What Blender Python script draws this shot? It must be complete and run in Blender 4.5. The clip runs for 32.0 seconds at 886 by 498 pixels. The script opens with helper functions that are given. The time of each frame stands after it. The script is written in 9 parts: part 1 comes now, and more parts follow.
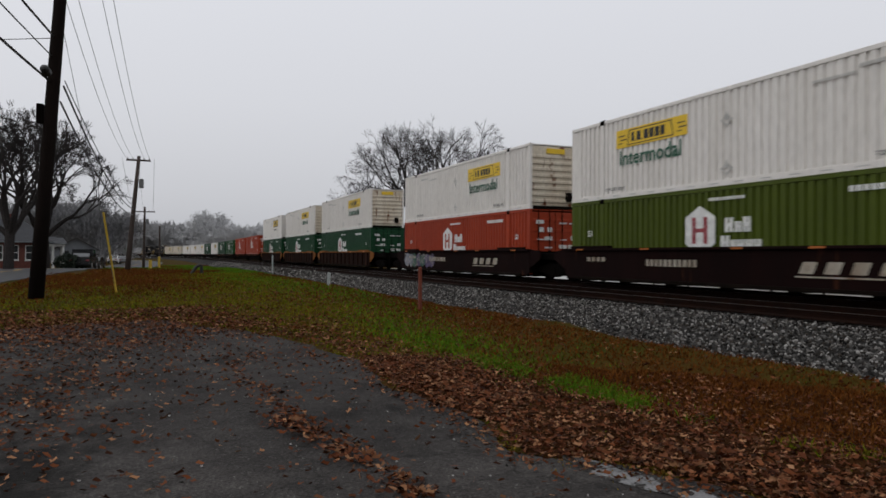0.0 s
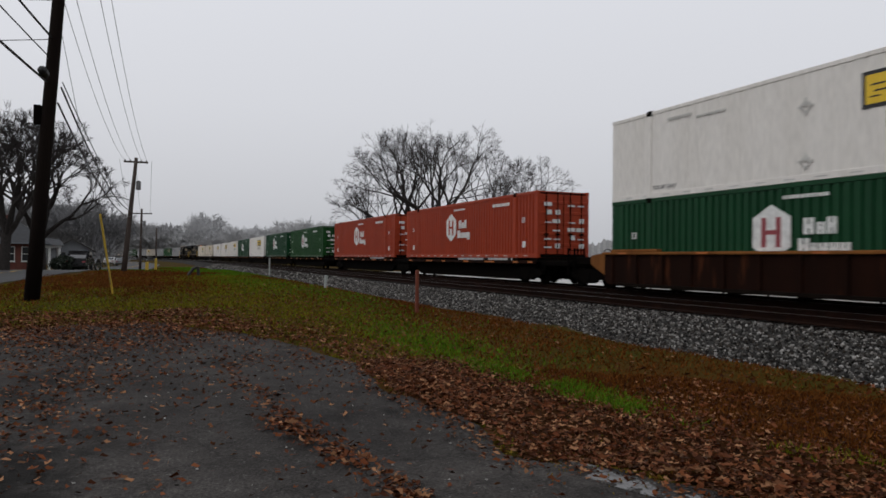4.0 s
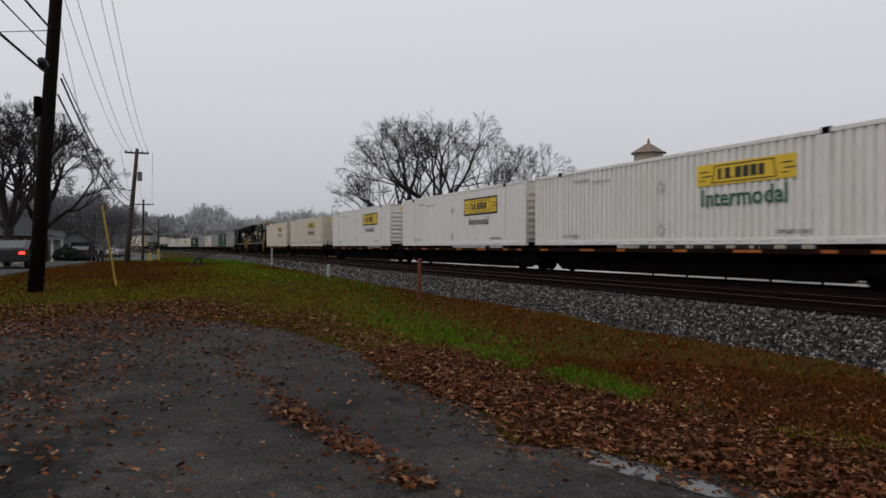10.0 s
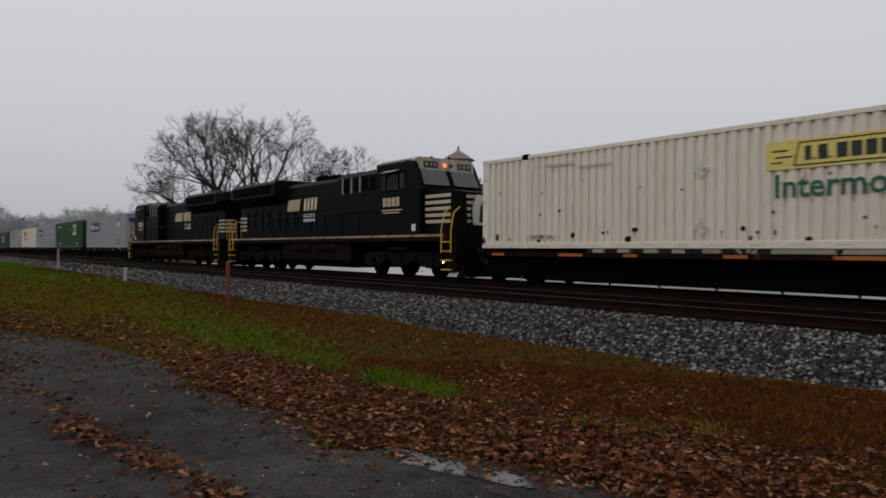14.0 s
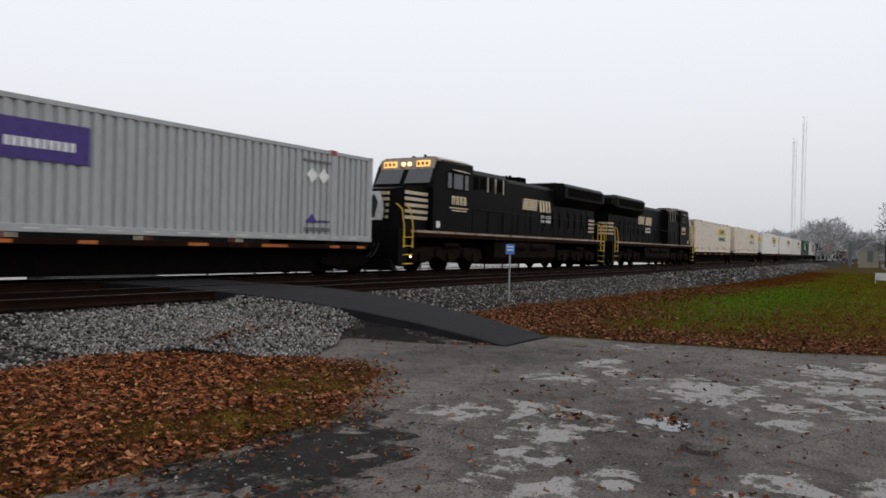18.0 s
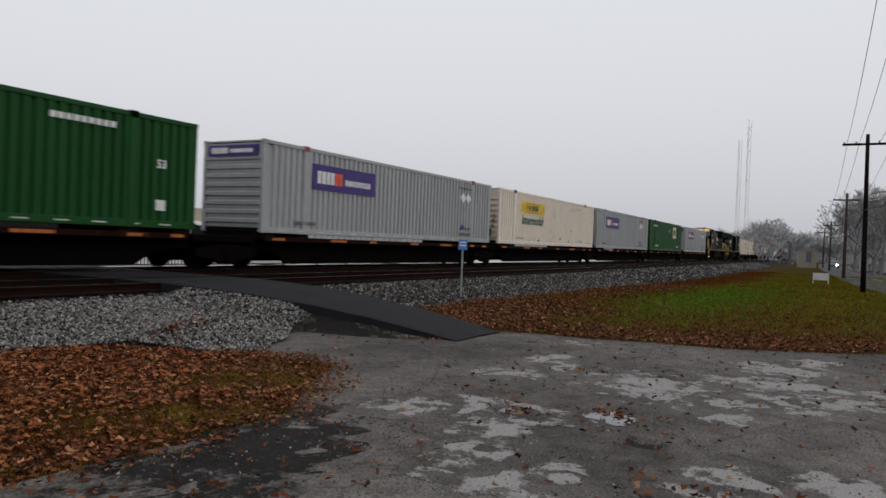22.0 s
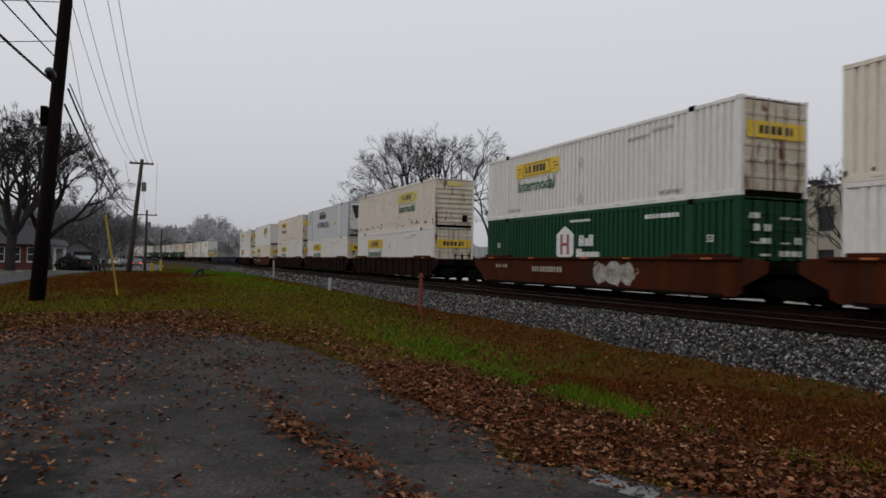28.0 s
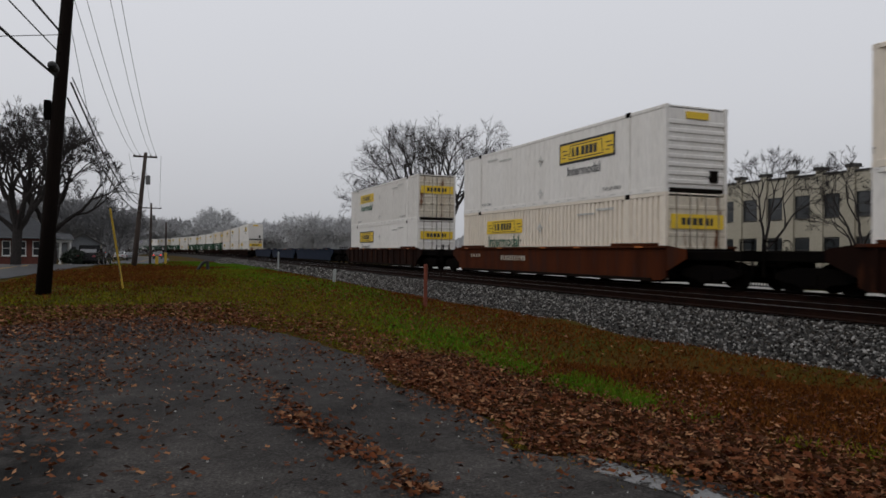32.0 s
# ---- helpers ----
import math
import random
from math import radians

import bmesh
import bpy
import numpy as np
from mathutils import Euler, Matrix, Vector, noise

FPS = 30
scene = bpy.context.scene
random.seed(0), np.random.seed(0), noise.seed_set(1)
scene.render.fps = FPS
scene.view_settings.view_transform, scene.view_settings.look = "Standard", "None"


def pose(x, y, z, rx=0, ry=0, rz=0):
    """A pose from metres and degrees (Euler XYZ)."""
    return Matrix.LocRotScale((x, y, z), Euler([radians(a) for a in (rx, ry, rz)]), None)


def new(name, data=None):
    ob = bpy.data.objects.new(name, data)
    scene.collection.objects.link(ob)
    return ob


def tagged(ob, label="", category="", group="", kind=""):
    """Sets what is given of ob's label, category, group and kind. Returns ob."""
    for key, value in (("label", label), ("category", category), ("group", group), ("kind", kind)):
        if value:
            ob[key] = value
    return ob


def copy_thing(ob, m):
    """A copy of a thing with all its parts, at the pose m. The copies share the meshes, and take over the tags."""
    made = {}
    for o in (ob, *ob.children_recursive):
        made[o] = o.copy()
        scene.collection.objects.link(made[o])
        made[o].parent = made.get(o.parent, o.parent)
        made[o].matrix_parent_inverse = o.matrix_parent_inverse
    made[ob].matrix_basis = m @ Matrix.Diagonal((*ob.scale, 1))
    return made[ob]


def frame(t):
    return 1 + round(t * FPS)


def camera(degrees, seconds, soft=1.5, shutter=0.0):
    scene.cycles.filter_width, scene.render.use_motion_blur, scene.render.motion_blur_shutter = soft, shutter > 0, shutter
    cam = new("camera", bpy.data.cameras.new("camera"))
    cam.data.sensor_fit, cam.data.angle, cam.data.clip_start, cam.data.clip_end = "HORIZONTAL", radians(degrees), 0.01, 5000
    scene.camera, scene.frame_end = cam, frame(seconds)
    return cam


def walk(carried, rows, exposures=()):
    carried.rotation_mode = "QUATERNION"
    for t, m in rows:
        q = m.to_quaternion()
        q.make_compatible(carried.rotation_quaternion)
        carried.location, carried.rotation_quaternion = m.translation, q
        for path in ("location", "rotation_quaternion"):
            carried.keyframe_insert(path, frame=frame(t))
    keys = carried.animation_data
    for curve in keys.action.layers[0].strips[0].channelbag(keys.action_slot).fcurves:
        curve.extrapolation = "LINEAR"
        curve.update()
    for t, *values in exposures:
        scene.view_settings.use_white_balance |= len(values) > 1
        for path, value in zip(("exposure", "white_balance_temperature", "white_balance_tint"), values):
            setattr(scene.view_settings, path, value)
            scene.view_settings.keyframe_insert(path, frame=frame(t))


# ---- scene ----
# The clip: a hand-held camera turns on one spot beside a double track while a long container train passes.
cam = camera(63.2, 32.0, soft=1.6, shutter=0.17)
TURNS = [
    (0, 67.09, 0.51, -0.28), (0.5, 67.14, 0.44, -0.34), (1, 67.15, 0.4, -0.42), (1.5, 66.57, 0.34, -0.52), (2, 66.36, 0.39, -0.38),
    (2.5, 66.46, 0.45, -0.34), (3, 66.56, 0.6, -0.49), (3.5, 66.78, 0.76, -0.6), (5.5, 67, 0.6, -0.43), (6, 67.03, -0.1, -0.35),
    (6.5, 67.06, -0.06, -0.2), (7, 67.08, -0.03, -0.3), (7.5, 67.09, 0.03, -0.2), (8, 67.17, 0.17, -0.23), (8.5, 67.26, 0.21, -0.33),
    (9, 67.32, 0.21, -0.4), (9.5, 67.14, 0.02, -0.14), (10, 67.03, -0.16, -0.05), (10.5, 66.95, -0.35, 0), (11, 66.86, -0.45, 0.01),
    (11.5, 66.82, -0.58, 0.13), (12, 66.76, -0.65, 0.19), (12.5, 66.48, -0.69, 0.18), (13, 63.9, -0.64, -0.19), (13.5, 58.75, -0.38, -0.29),
    (14, 52.29, 0.11, -0.35), (14.5, 37.75, 1.55, -1.2), (15.5, -10, 1.6, -1.2), (16.5, -49.26, 0.04, -0.86), (17, -53.02, -0.02, -0.85),
    (17.5, -54.6, -0.19, -1.03), (18, -56.9, -0.23, -1.44), (18.5, -59.04, -0.41, -1.53), (19, -59.58, -0.32, -1.54), (19.5, -60.4, -0.29, -1.6),
    (20, -60.37, -0.32, -2.02), (20.5, -61.26, 0.19, -2.34), (21, -61.88, 0.08, -2.33), (21.5, -61.69, -0.29, -2.32), (22, -60.64, -0.52, -2.32),
    (22.5, -57.13, 0.07, -2.17), (23, -39.35, 1.45, -1.2), (23.2, -29.04, 1.69, -1.4), (23.4, -17.46, 1.91, -1.1), (23.6, -4.19, 2.1, -1.2),
    (23.8, 9.87, 1.7, -0.3), (24, 25.06, 2, -0.55), (24.2, 37.22, 1.83, -1.2), (24.4, 46.96, 1.09, -1.36), (24.6, 53.85, 0.56, -1.41),
    (25, 60.93, 0.97, 0.19), (25.5, 67.39, 1.41, 0.37), (26, 70.36, 1.04, -0.52), (26.5, 68.87, 1.02, -0.81), (28.5, 67.16, 1.05, -0.99),
    (29, 67.29, 1.06, -1.03), (29.5, 67.46, 1.03, -1.03), (30, 67.56, 0.94, -0.96), (30.5, 67.57, 0.74, -0.6), (31, 67.57, 0.58, -0.54),
    (31.5, 67.57, 0.42, -0.5), (32, 67.53, 0.29, -0.49)]
EXPOSURES = [(0, 0.0), (6, -0.02), (10, -0.08), (12.5, -0.1), (14.0, -0.18), (14.6, -0.16), (16.3, 0.46), (17.5, 0.40), (19, 0.24), (22.5, 0.05), (23.3, -0.14), (23.8, -0.38), (25, -0.36), (26, -0.12), (32, -0.13)]
walk(cam, [(t, pose(0, 0, 0, 90 + p, r, y)) for t, y, p, r in TURNS], EXPOSURES)

# ---- overcast sky: bright even cloud, and a very wide weak sun ----
world = bpy.data.worlds.new("overcast")
scene.world = world
world.use_nodes = True
wn, wl = world.node_tree.nodes, world.node_tree.links
wn.clear()
w_out, w_bg = wn.new("ShaderNodeOutputWorld"), wn.new("ShaderNodeBackground")
w_sky = wn.new("ShaderNodeTexSky")
w_sky.sky_type, w_sky.sun_disc = "NISHITA", False
w_sky.sun_elevation, w_sky.sun_rotation, w_sky.dust_density = radians(50), radians(200), 5.0
w_hue = wn.new("ShaderNodeHueSaturation")
w_hue.inputs["Saturation"].default_value, w_hue.inputs["Value"].default_value = 0.1, 0.02
w_tc, w_sep, w_ramp, w_add = wn.new("ShaderNodeTexCoord"), wn.new("ShaderNodeSeparateXYZ"), wn.new("ShaderNodeValToRGB"), wn.new("ShaderNodeMixRGB")
w_ramp.color_ramp.elements[0].position, w_ramp.color_ramp.elements[0].color = 0.0, (0.462, 0.47, 0.502, 1)
w_ramp.color_ramp.elements[1].position, w_ramp.color_ramp.elements[1].color = 1.0, (0.69, 0.705, 0.755, 1)
for at_, c_ in ((0.08, (0.526, 0.535, 0.57)), (0.2, (0.594, 0.605, 0.647)), (0.36, (0.652, 0.665, 0.714))):
    w_ramp.color_ramp.elements.new(at_).color = (*c_, 1)
w_add.blend_type, w_add.inputs[0].default_value = "ADD", 1.0
wl.new(w_tc.outputs["Generated"], w_sep.inputs[0])
wl.new(w_sep.outputs["Z"], w_ramp.inputs[0])
wl.new(w_sky.outputs[0], w_hue.inputs["Color"])
wl.new(w_ramp.outputs[0], w_add.inputs[1])
wl.new(w_hue.outputs[0], w_add.inputs[2])
wl.new(w_add.outputs[0], w_bg.inputs[0])
wl.new(w_bg.outputs[0], w_out.inputs[0])
sun = new("sun", bpy.data.lights.new("sun", "SUN"))
sun.data.energy, sun.data.angle, sun.data.color = 0.5, radians(40), (1.0, 0.97, 0.93)
sun.matrix_world = pose(0, 0, 60, 40, 0, 20)


# ---- materials ----
def shade(name, a, b=None, rough=0.7, metal=0.0, scale=2.0, fine=40.0, amount=0.5, bump=0.15, squash=(1, 1, 1), spec=0.4, rust=None, rusty=0.62, local=True):
    """Two tones by a broad noise, a fine grain and relief; rust: a third tone where another noise peaks."""
    m = bpy.data.materials.new(name)
    m.use_nodes = True
    n, l = m.node_tree.nodes, m.node_tree.links
    p = n["Principled BSDF"]
    b = b or tuple(c * 0.7 for c in a)
    tc, mp, oi, add = n.new("ShaderNodeTexCoord"), n.new("ShaderNodeMapping"), n.new("ShaderNodeObjectInfo"), n.new("ShaderNodeVectorMath")
    mul = n.new("ShaderNodeMath")
    mul.operation, mul.inputs[1].default_value = "MULTIPLY", 61.0
    mp.inputs["Scale"].default_value = squash
    l.new(tc.outputs["Object"], add.inputs[0])
    if local:
        l.new(oi.outputs["Random"], mul.inputs[0])
        l.new(mul.outputs[0], add.inputs[1])
    l.new(add.outputs[0], mp.inputs[0])
    n1, n2, mix, mix2 = n.new("ShaderNodeTexNoise"), n.new("ShaderNodeTexNoise"), n.new("ShaderNodeMixRGB"), n.new("ShaderNodeMixRGB")
    n1.inputs["Scale"].default_value, n1.inputs["Detail"].default_value = scale, 5.0
    n2.inputs["Scale"].default_value, n2.inputs["Detail"].default_value = fine, 3.0
    rp = n.new("ShaderNodeMapRange")
    rp.inputs[1].default_value, rp.inputs[2].default_value = 0.5 - 0.22, 0.5 + 0.22
    l.new(mp.outputs[0], n1.inputs["Vector"])
    l.new(mp.outputs[0], n2.inputs["Vector"])
    l.new(n1.outputs[0], rp.inputs[0])
    l.new(rp.outputs[0], mix.inputs[0])
    mix.inputs[1].default_value, mix.inputs[2].default_value = (*a, 1), (*b, 1)
    mix2.blend_type, mix2.inputs[0].default_value = "MULTIPLY", amount
    l.new(mix.outputs[0], mix2.inputs[1])
    gr = n.new("ShaderNodeMapRange")
    gr.inputs[1].default_value, gr.inputs[2].default_value, gr.inputs[3].default_value, gr.inputs[4].default_value = 0.3, 0.7, 0.55, 1.35
    l.new(n2.outputs[0], gr.inputs[0])
    l.new(gr.outputs[0], mix2.inputs[2])
    last = mix2
    if rust:
        n3, rr, mix3 = n.new("ShaderNodeTexNoise"), n.new("ShaderNodeMapRange"), n.new("ShaderNodeMixRGB")
        n3.inputs["Scale"].default_value, n3.inputs["Detail"].default_value = scale * 2.2, 8.0
        rr.inputs[1].default_value, rr.inputs[2].default_value = rusty, rusty + 0.1
        l.new(mp.outputs[0], n3.inputs["Vector"])
        l.new(n3.outputs[0], rr.inputs[0])
        l.new(rr.outputs[0], mix3.inputs[0])
        l.new(last.outputs[0], mix3.inputs[1])
        mix3.inputs[2].default_value = (*rust, 1)
        last = mix3
    l.new(last.outputs[0], p.inputs["Base Color"])
    p.inputs["Roughness"].default_value, p.inputs["Metallic"].default_value, p.inputs["Specular IOR Level"].default_value = rough, metal, spec
    if bump:
        bp = n.new("ShaderNodeBump")
        bp.inputs["Strength"].default_value, bp.inputs["Distance"].default_value = bump, 0.02
        l.new(n2.outputs[0], bp.inputs["Height"])
        l.new(bp.outputs[0], p.inputs["Normal"])
    return m


def glow(name, colour, power):
    m = bpy.data.materials.new(name)
    m.use_nodes = True
    p = m.node_tree.nodes["Principled BSDF"]
    p.inputs["Base Color"].default_value, p.inputs["Emission Color"].default_value, p.inputs["Emission Strength"].default_value = (*colour, 1), (*colour, 1), power
    return m


def paint(name, a, b=None, rust=(0.16, 0.06, 0.025), rusty=0.68, rough=0.5, spec=0.18):
    return shade(name, a, b or tuple(c * 0.82 for c in a), rough, 0.0, 1.4, 18.0, 0.22, 0.05, (1, 1, 0.16), spec, rust, rusty)


M = {
    "white": paint("container_white", (0.70, 0.672, 0.635), (0.645, 0.615, 0.572), rusty=0.73),
    "cream": paint("container_cream", (0.70, 0.625, 0.53), (0.65, 0.575, 0.475), rusty=0.69),
    "rusted": paint("container_rusted", (0.68, 0.61, 0.52), (0.62, 0.55, 0.455), rust=(0.34, 0.20, 0.10), rusty=0.66),
    "greywhite": paint("container_grey_white", (0.52, 0.52, 0.525), (0.46, 0.46, 0.46), rust=(0.24, 0.23, 0.22), rusty=0.64),
    "green": paint("container_green", (0.006, 0.050, 0.018), (0.004, 0.036, 0.013), rusty=0.8),
    "lime": paint("container_bright_green", (0.006, 0.058, 0.009), (0.004, 0.042, 0.007), rusty=0.8),
    "olive": paint("container_olive", (0.060, 0.082, 0.0065), (0.043, 0.060, 0.005), rusty=0.76),
    "red": paint("container_red", (0.32, 0.042, 0.013), (0.255, 0.032, 0.011), rust=(0.2, 0.03, 0.015), rusty=0.72),
    "grey": paint("container_grey", (0.33, 0.335, 0.335), (0.285, 0.288, 0.285), rusty=0.82),
    "darkgrey": paint("container_dark_grey", (0.16, 0.17, 0.18), (0.12, 0.13, 0.14), rusty=0.8),
    "rusty_end": shade("rust_streaked_end_paint", (0.62, 0.57, 0.47), (0.48, 0.40, 0.30), 0.6, 0, 1.8, 22, 0.4, 0.08, (1, 1, 0.22), 0.15, (0.13, 0.045, 0.018), 0.57),
    "steel_end": shade("grimy_end_steel", (0.40, 0.37, 0.31), (0.22, 0.17, 0.12), 0.6, 0, 3, 25, 0.5, 0.1, (1, 1, 0.3), 0.3, (0.14, 0.05, 0.02), 0.58),
    "dark": shade("greasy_black_steel", (0.0025, 0.0022, 0.002), (0.0042, 0.003, 0.0024), 0.8, 0, 2, 30, 0.5, 0.2, spec=0.015),
    "dirty": shade("road_grime", (0.009, 0.0062, 0.0045), (0.0045, 0.0032, 0.0025), 0.85, 0, 2.5, 30, 0.6, 0.2, spec=0.03),
    "maroon": paint("maroon_car_paint", (0.0095, 0.0030, 0.0026), (0.005, 0.002, 0.0018), rust=(0.05, 0.017, 0.008), rusty=0.66, rough=0.85, spec=0.06),
    "ochre": paint("ochre_car_paint", (0.22, 0.088, 0.024), (0.13, 0.05, 0.016), rusty=0.6, rough=0.85, spec=0.06),
    "rustorange": paint("rust_orange_car_paint", (0.066, 0.016, 0.0048), (0.03, 0.008, 0.003), rust=(0.035, 0.013, 0.008), rusty=0.53, rough=0.85, spec=0.06),
    "brown": paint("brown_car_paint", (0.015, 0.0048, 0.0024), (0.007, 0.0027, 0.0016), rust=(0.048, 0.015, 0.006), rusty=0.60, rough=0.85, spec=0.06),
    "blueblack": paint("blue_black_car_paint", (0.018, 0.024, 0.04), (0.012, 0.016, 0.028), rusty=0.75, rough=0.85, spec=0.06),
    "rustspot": shade("dark_rust", (0.045, 0.014, 0.006), (0.018, 0.007, 0.004), 0.9, 0, 6, 40, 0.5, 0.2, spec=0.05),
    "yellow": shade("yellow_panel", (0.72, 0.48, 0.02), (0.64, 0.42, 0.02), 0.5, 0, 2, 30, 0.2, 0.02),
    "oldyellow": shade("faded_yellow_panel", (0.66, 0.52, 0.10), (0.6, 0.48, 0.16), 0.6, 0, 4, 30, 0.4, 0.02),
    "ink": shade("black_lettering", (0.02, 0.02, 0.02), None, 0.6, 0, 3, 30, 0.2, 0),
    "greyink": shade("grey_lettering", (0.14, 0.14, 0.14), None, 0.6, 0, 3, 30, 0.2, 0),
    "fadeink": shade("faded_lettering", (0.55, 0.54, 0.51), None, 0.6, 0, 3, 30, 0.2, 0),
    "greenink": shade("green_lettering", (0.012, 0.10, 0.055), None, 0.6, 0, 3, 30, 0.3, 0),
    "blueink": shade("slate_lettering", (0.04, 0.05, 0.09), None, 0.6, 0, 3, 30, 0.3, 0),
    "whiteink": shade("white_lettering", (0.74, 0.74, 0.72), None, 0.6, 0, 5, 30, 0.3, 0),
    "redink": shade("maroon_lettering", (0.30, 0.055, 0.065), None, 0.6, 0, 5, 30, 0.3, 0),
    "purple": shade("purple_panel", (0.045, 0.022, 0.16), None, 0.5, 0, 5, 30, 0.2, 0),
    "orangeink": shade("orange_lettering", (0.75, 0.10, 0.02), None, 0.5, 0, 5, 30, 0.2, 0),
    "creamink": shade("cream_panel", (0.70, 0.58, 0.38), None, 0.6, 0, 5, 30, 0.2, 0),
    "reflector": shade("orange_reflector", (0.42, 0.12, 0.014), (0.26, 0.07, 0.012), 0.4, 0, 5, 30, 0.2, 0),
    "loco": shade("black_loco_paint", (0.0022, 0.0022, 0.0026), (0.0042, 0.0036, 0.003), 0.5, 0, 1.2, 20, 0.3, 0.04, (1, 1, 0.4), 0.06),
    "locodirt": shade("grimed_loco_underframe", (0.011, 0.0078, 0.0056), (0.005, 0.0036, 0.0026), 0.85, 0, 2, 30, 0.5, 0.2, spec=0.04),
    "grubby": shade("grubby_cream_stripe", (0.40, 0.31, 0.23), (0.17, 0.10, 0.06), 0.7, 0, 1.1, 30, 0.4, 0.02),
    "stripe": shade("aged_cream_stripe", (0.52, 0.44, 0.32), (0.40, 0.33, 0.23), 0.6, 0, 3, 30, 0.3, 0.02),
    "handrail": shade("yellow_handrail", (0.62, 0.40, 0.02), (0.5, 0.3, 0.03), 0.5, 0, 8, 50, 0.3, 0.02),
    "glass": shade("dark_window_glass", (0.02, 0.022, 0.025), None, 0.06, 0, 2, 10, 0.1, 0, spec=0.8),
    "chromerim": shade("aluminium_rim", (0.6, 0.6, 0.6), (0.4, 0.4, 0.4), 0.35, 0.8, 6, 40, 0.3, 0.03),
    "rubber": shade("tyre_rubber", (0.015, 0.015, 0.015), None, 0.85, 0, 8, 60, 0.4, 0.1),
    "graffiti_mixed": shade("sprayed_mixed_paint", (0.36, 0.35, 0.38), (0.05, 0.06, 0.10), 0.7, 0, 3.5, 9, 0.7, 0.05, rust=(0.10, 0.14, 0.10), rusty=0.55),
    "graffiti_pale": shade("sprayed_pale_paint", (0.42, 0.41, 0.38), (0.12, 0.08, 0.05), 0.7, 0, 2.5, 12, 0.7, 0.05),
    "purple_spray": shade("sprayed_violet_paint", (0.10, 0.065, 0.15), (0.03, 0.025, 0.05), 0.7, 0, 3.5, 9, 0.6, 0.05),
    "green_spray": shade("sprayed_green_paint", (0.02, 0.10, 0.045), (0.03, 0.03, 0.05), 0.7, 0, 3.5, 9, 0.6, 0.05),
    "creamspray": shade("sprayed_cream_paint", (0.40, 0.37, 0.30), (0.28, 0.25, 0.19), 0.7, 0, 3.5, 9, 0.6, 0.05),
    "lamp": glow("headlamp", (1.0, 0.62, 0.32), 1.5),
    "boardlit": glow("lit_number_board", (1.0, 0.55, 0.16), 0.75),
    "embers": glow("dim_orange_lamp", (1.0, 0.28, 0.10), 0.9),
    "ditch": glow("ditch_lamp", (1.0, 0.85, 0.6), 7.0),
    "marker": glow("amber_marker", (1.0, 0.42, 0.12), 3.0),
}


# ---- mesh helpers ----
class Solid:
    """Collects boxes, prisms and tubes into one mesh."""

    def __init__(self):
        self.v, self.f = [], []

    def add(self, verts, faces):
        k = len(self.v)
        self.v += [tuple(p) for p in verts]
        self.f += [tuple(i + k for i in q) for q in faces]
        return self

    def box(self, x0, x1, y0, y1, z0, z1, c=0.0):
        if c <= 0:
            return self.add([(x, y, z) for x in (x0, x1) for y in (y0, y1) for z in (z0, z1)],
                            [(0, 1, 3, 2), (4, 6, 7, 5), (0, 4, 5, 1), (2, 3, 7, 6), (0, 2, 6, 4), (1, 5, 7, 3)])
        ring = [(y0 + c, z0), (y1 - c, z0), (y1, z0 + c), (y1, z1 - c), (y1 - c, z1), (y0 + c, z1), (y0, z1 - c), (y0, z0 + c)]
        return self.prism_x(ring, x0, x1)

    def prism_x(self, ring, x0, x1):
        n = len(ring)
        return self.add([(x0, y, z) for y, z in ring] + [(x1, y, z) for y, z in ring],
                        [(i, (i + 1) % n, (i + 1) % n + n, i + n) for i in range(n)] + [tuple(range(n))[::-1], tuple(range(n, 2 * n))])

    def prism_y(self, ring, y0, y1):
        n = len(ring)
        return self.add([(x, y0, z) for x, z in ring] + [(x, y1, z) for x, z in ring],
                        [((i + 1) % n, i, i + n, (i + 1) % n + n) for i in range(n)] + [tuple(range(n)), tuple(range(n, 2 * n))[::-1]])

    def prism_z(self, ring, z0, z1):
        n = len(ring)
        return self.add([(x, y, z0) for x, y in ring] + [(x, y, z1) for x, y in ring],
                        [(i, (i + 1) % n, (i + 1) % n + n, i + n) for i in range(n)] + [tuple(range(n))[::-1], tuple(range(n, 2 * n))])

    def tube(self, points, radius, n=6, closed=True):
        rings = []
        radii = radius if isinstance(radius, (list, tuple)) else [radius] * len(points)
        pts = [Vector(p) for p in points]
        for i, p in enumerate(pts):
            d = (pts[min(i + 1, len(pts) - 1)] - pts[max(i - 1, 0)]).normalized()
            u = d.orthogonal().normalized()
            w = d.cross(u)
            rings.append([p + radii[i] * (math.cos(6.28319 * k / n) * u + math.sin(6.28319 * k / n) * w) for k in range(n)])
        # keep the seams of successive rings together
        for a_, b_ in zip(rings, rings[1:]):
            best = min(range(n), key=lambda s: sum((a_[k] - b_[(k + s) % n]).length for k in range(n)))
            b_[:] = [b_[(k + best) % n] for k in range(n)]
        faces = [(r * n + k, r * n + (k + 1) % n, (r + 1) * n + (k + 1) % n, (r + 1) * n + k) for r in range(len(rings) - 1) for k in range(n)]
        if closed:
            faces += [tuple(range(n))[::-1], tuple(range((len(rings) - 1) * n, len(rings) * n))]
        return self.add([q for r in rings for q in r], faces)

    def mesh(self, name, smooth=False):
        me = bpy.data.meshes.new(name)
        me.from_pydata(self.v, [], self.f)
        if smooth:
            me.polygons.foreach_set("use_smooth", [True] * len(me.polygons))
        me.update()
        return me


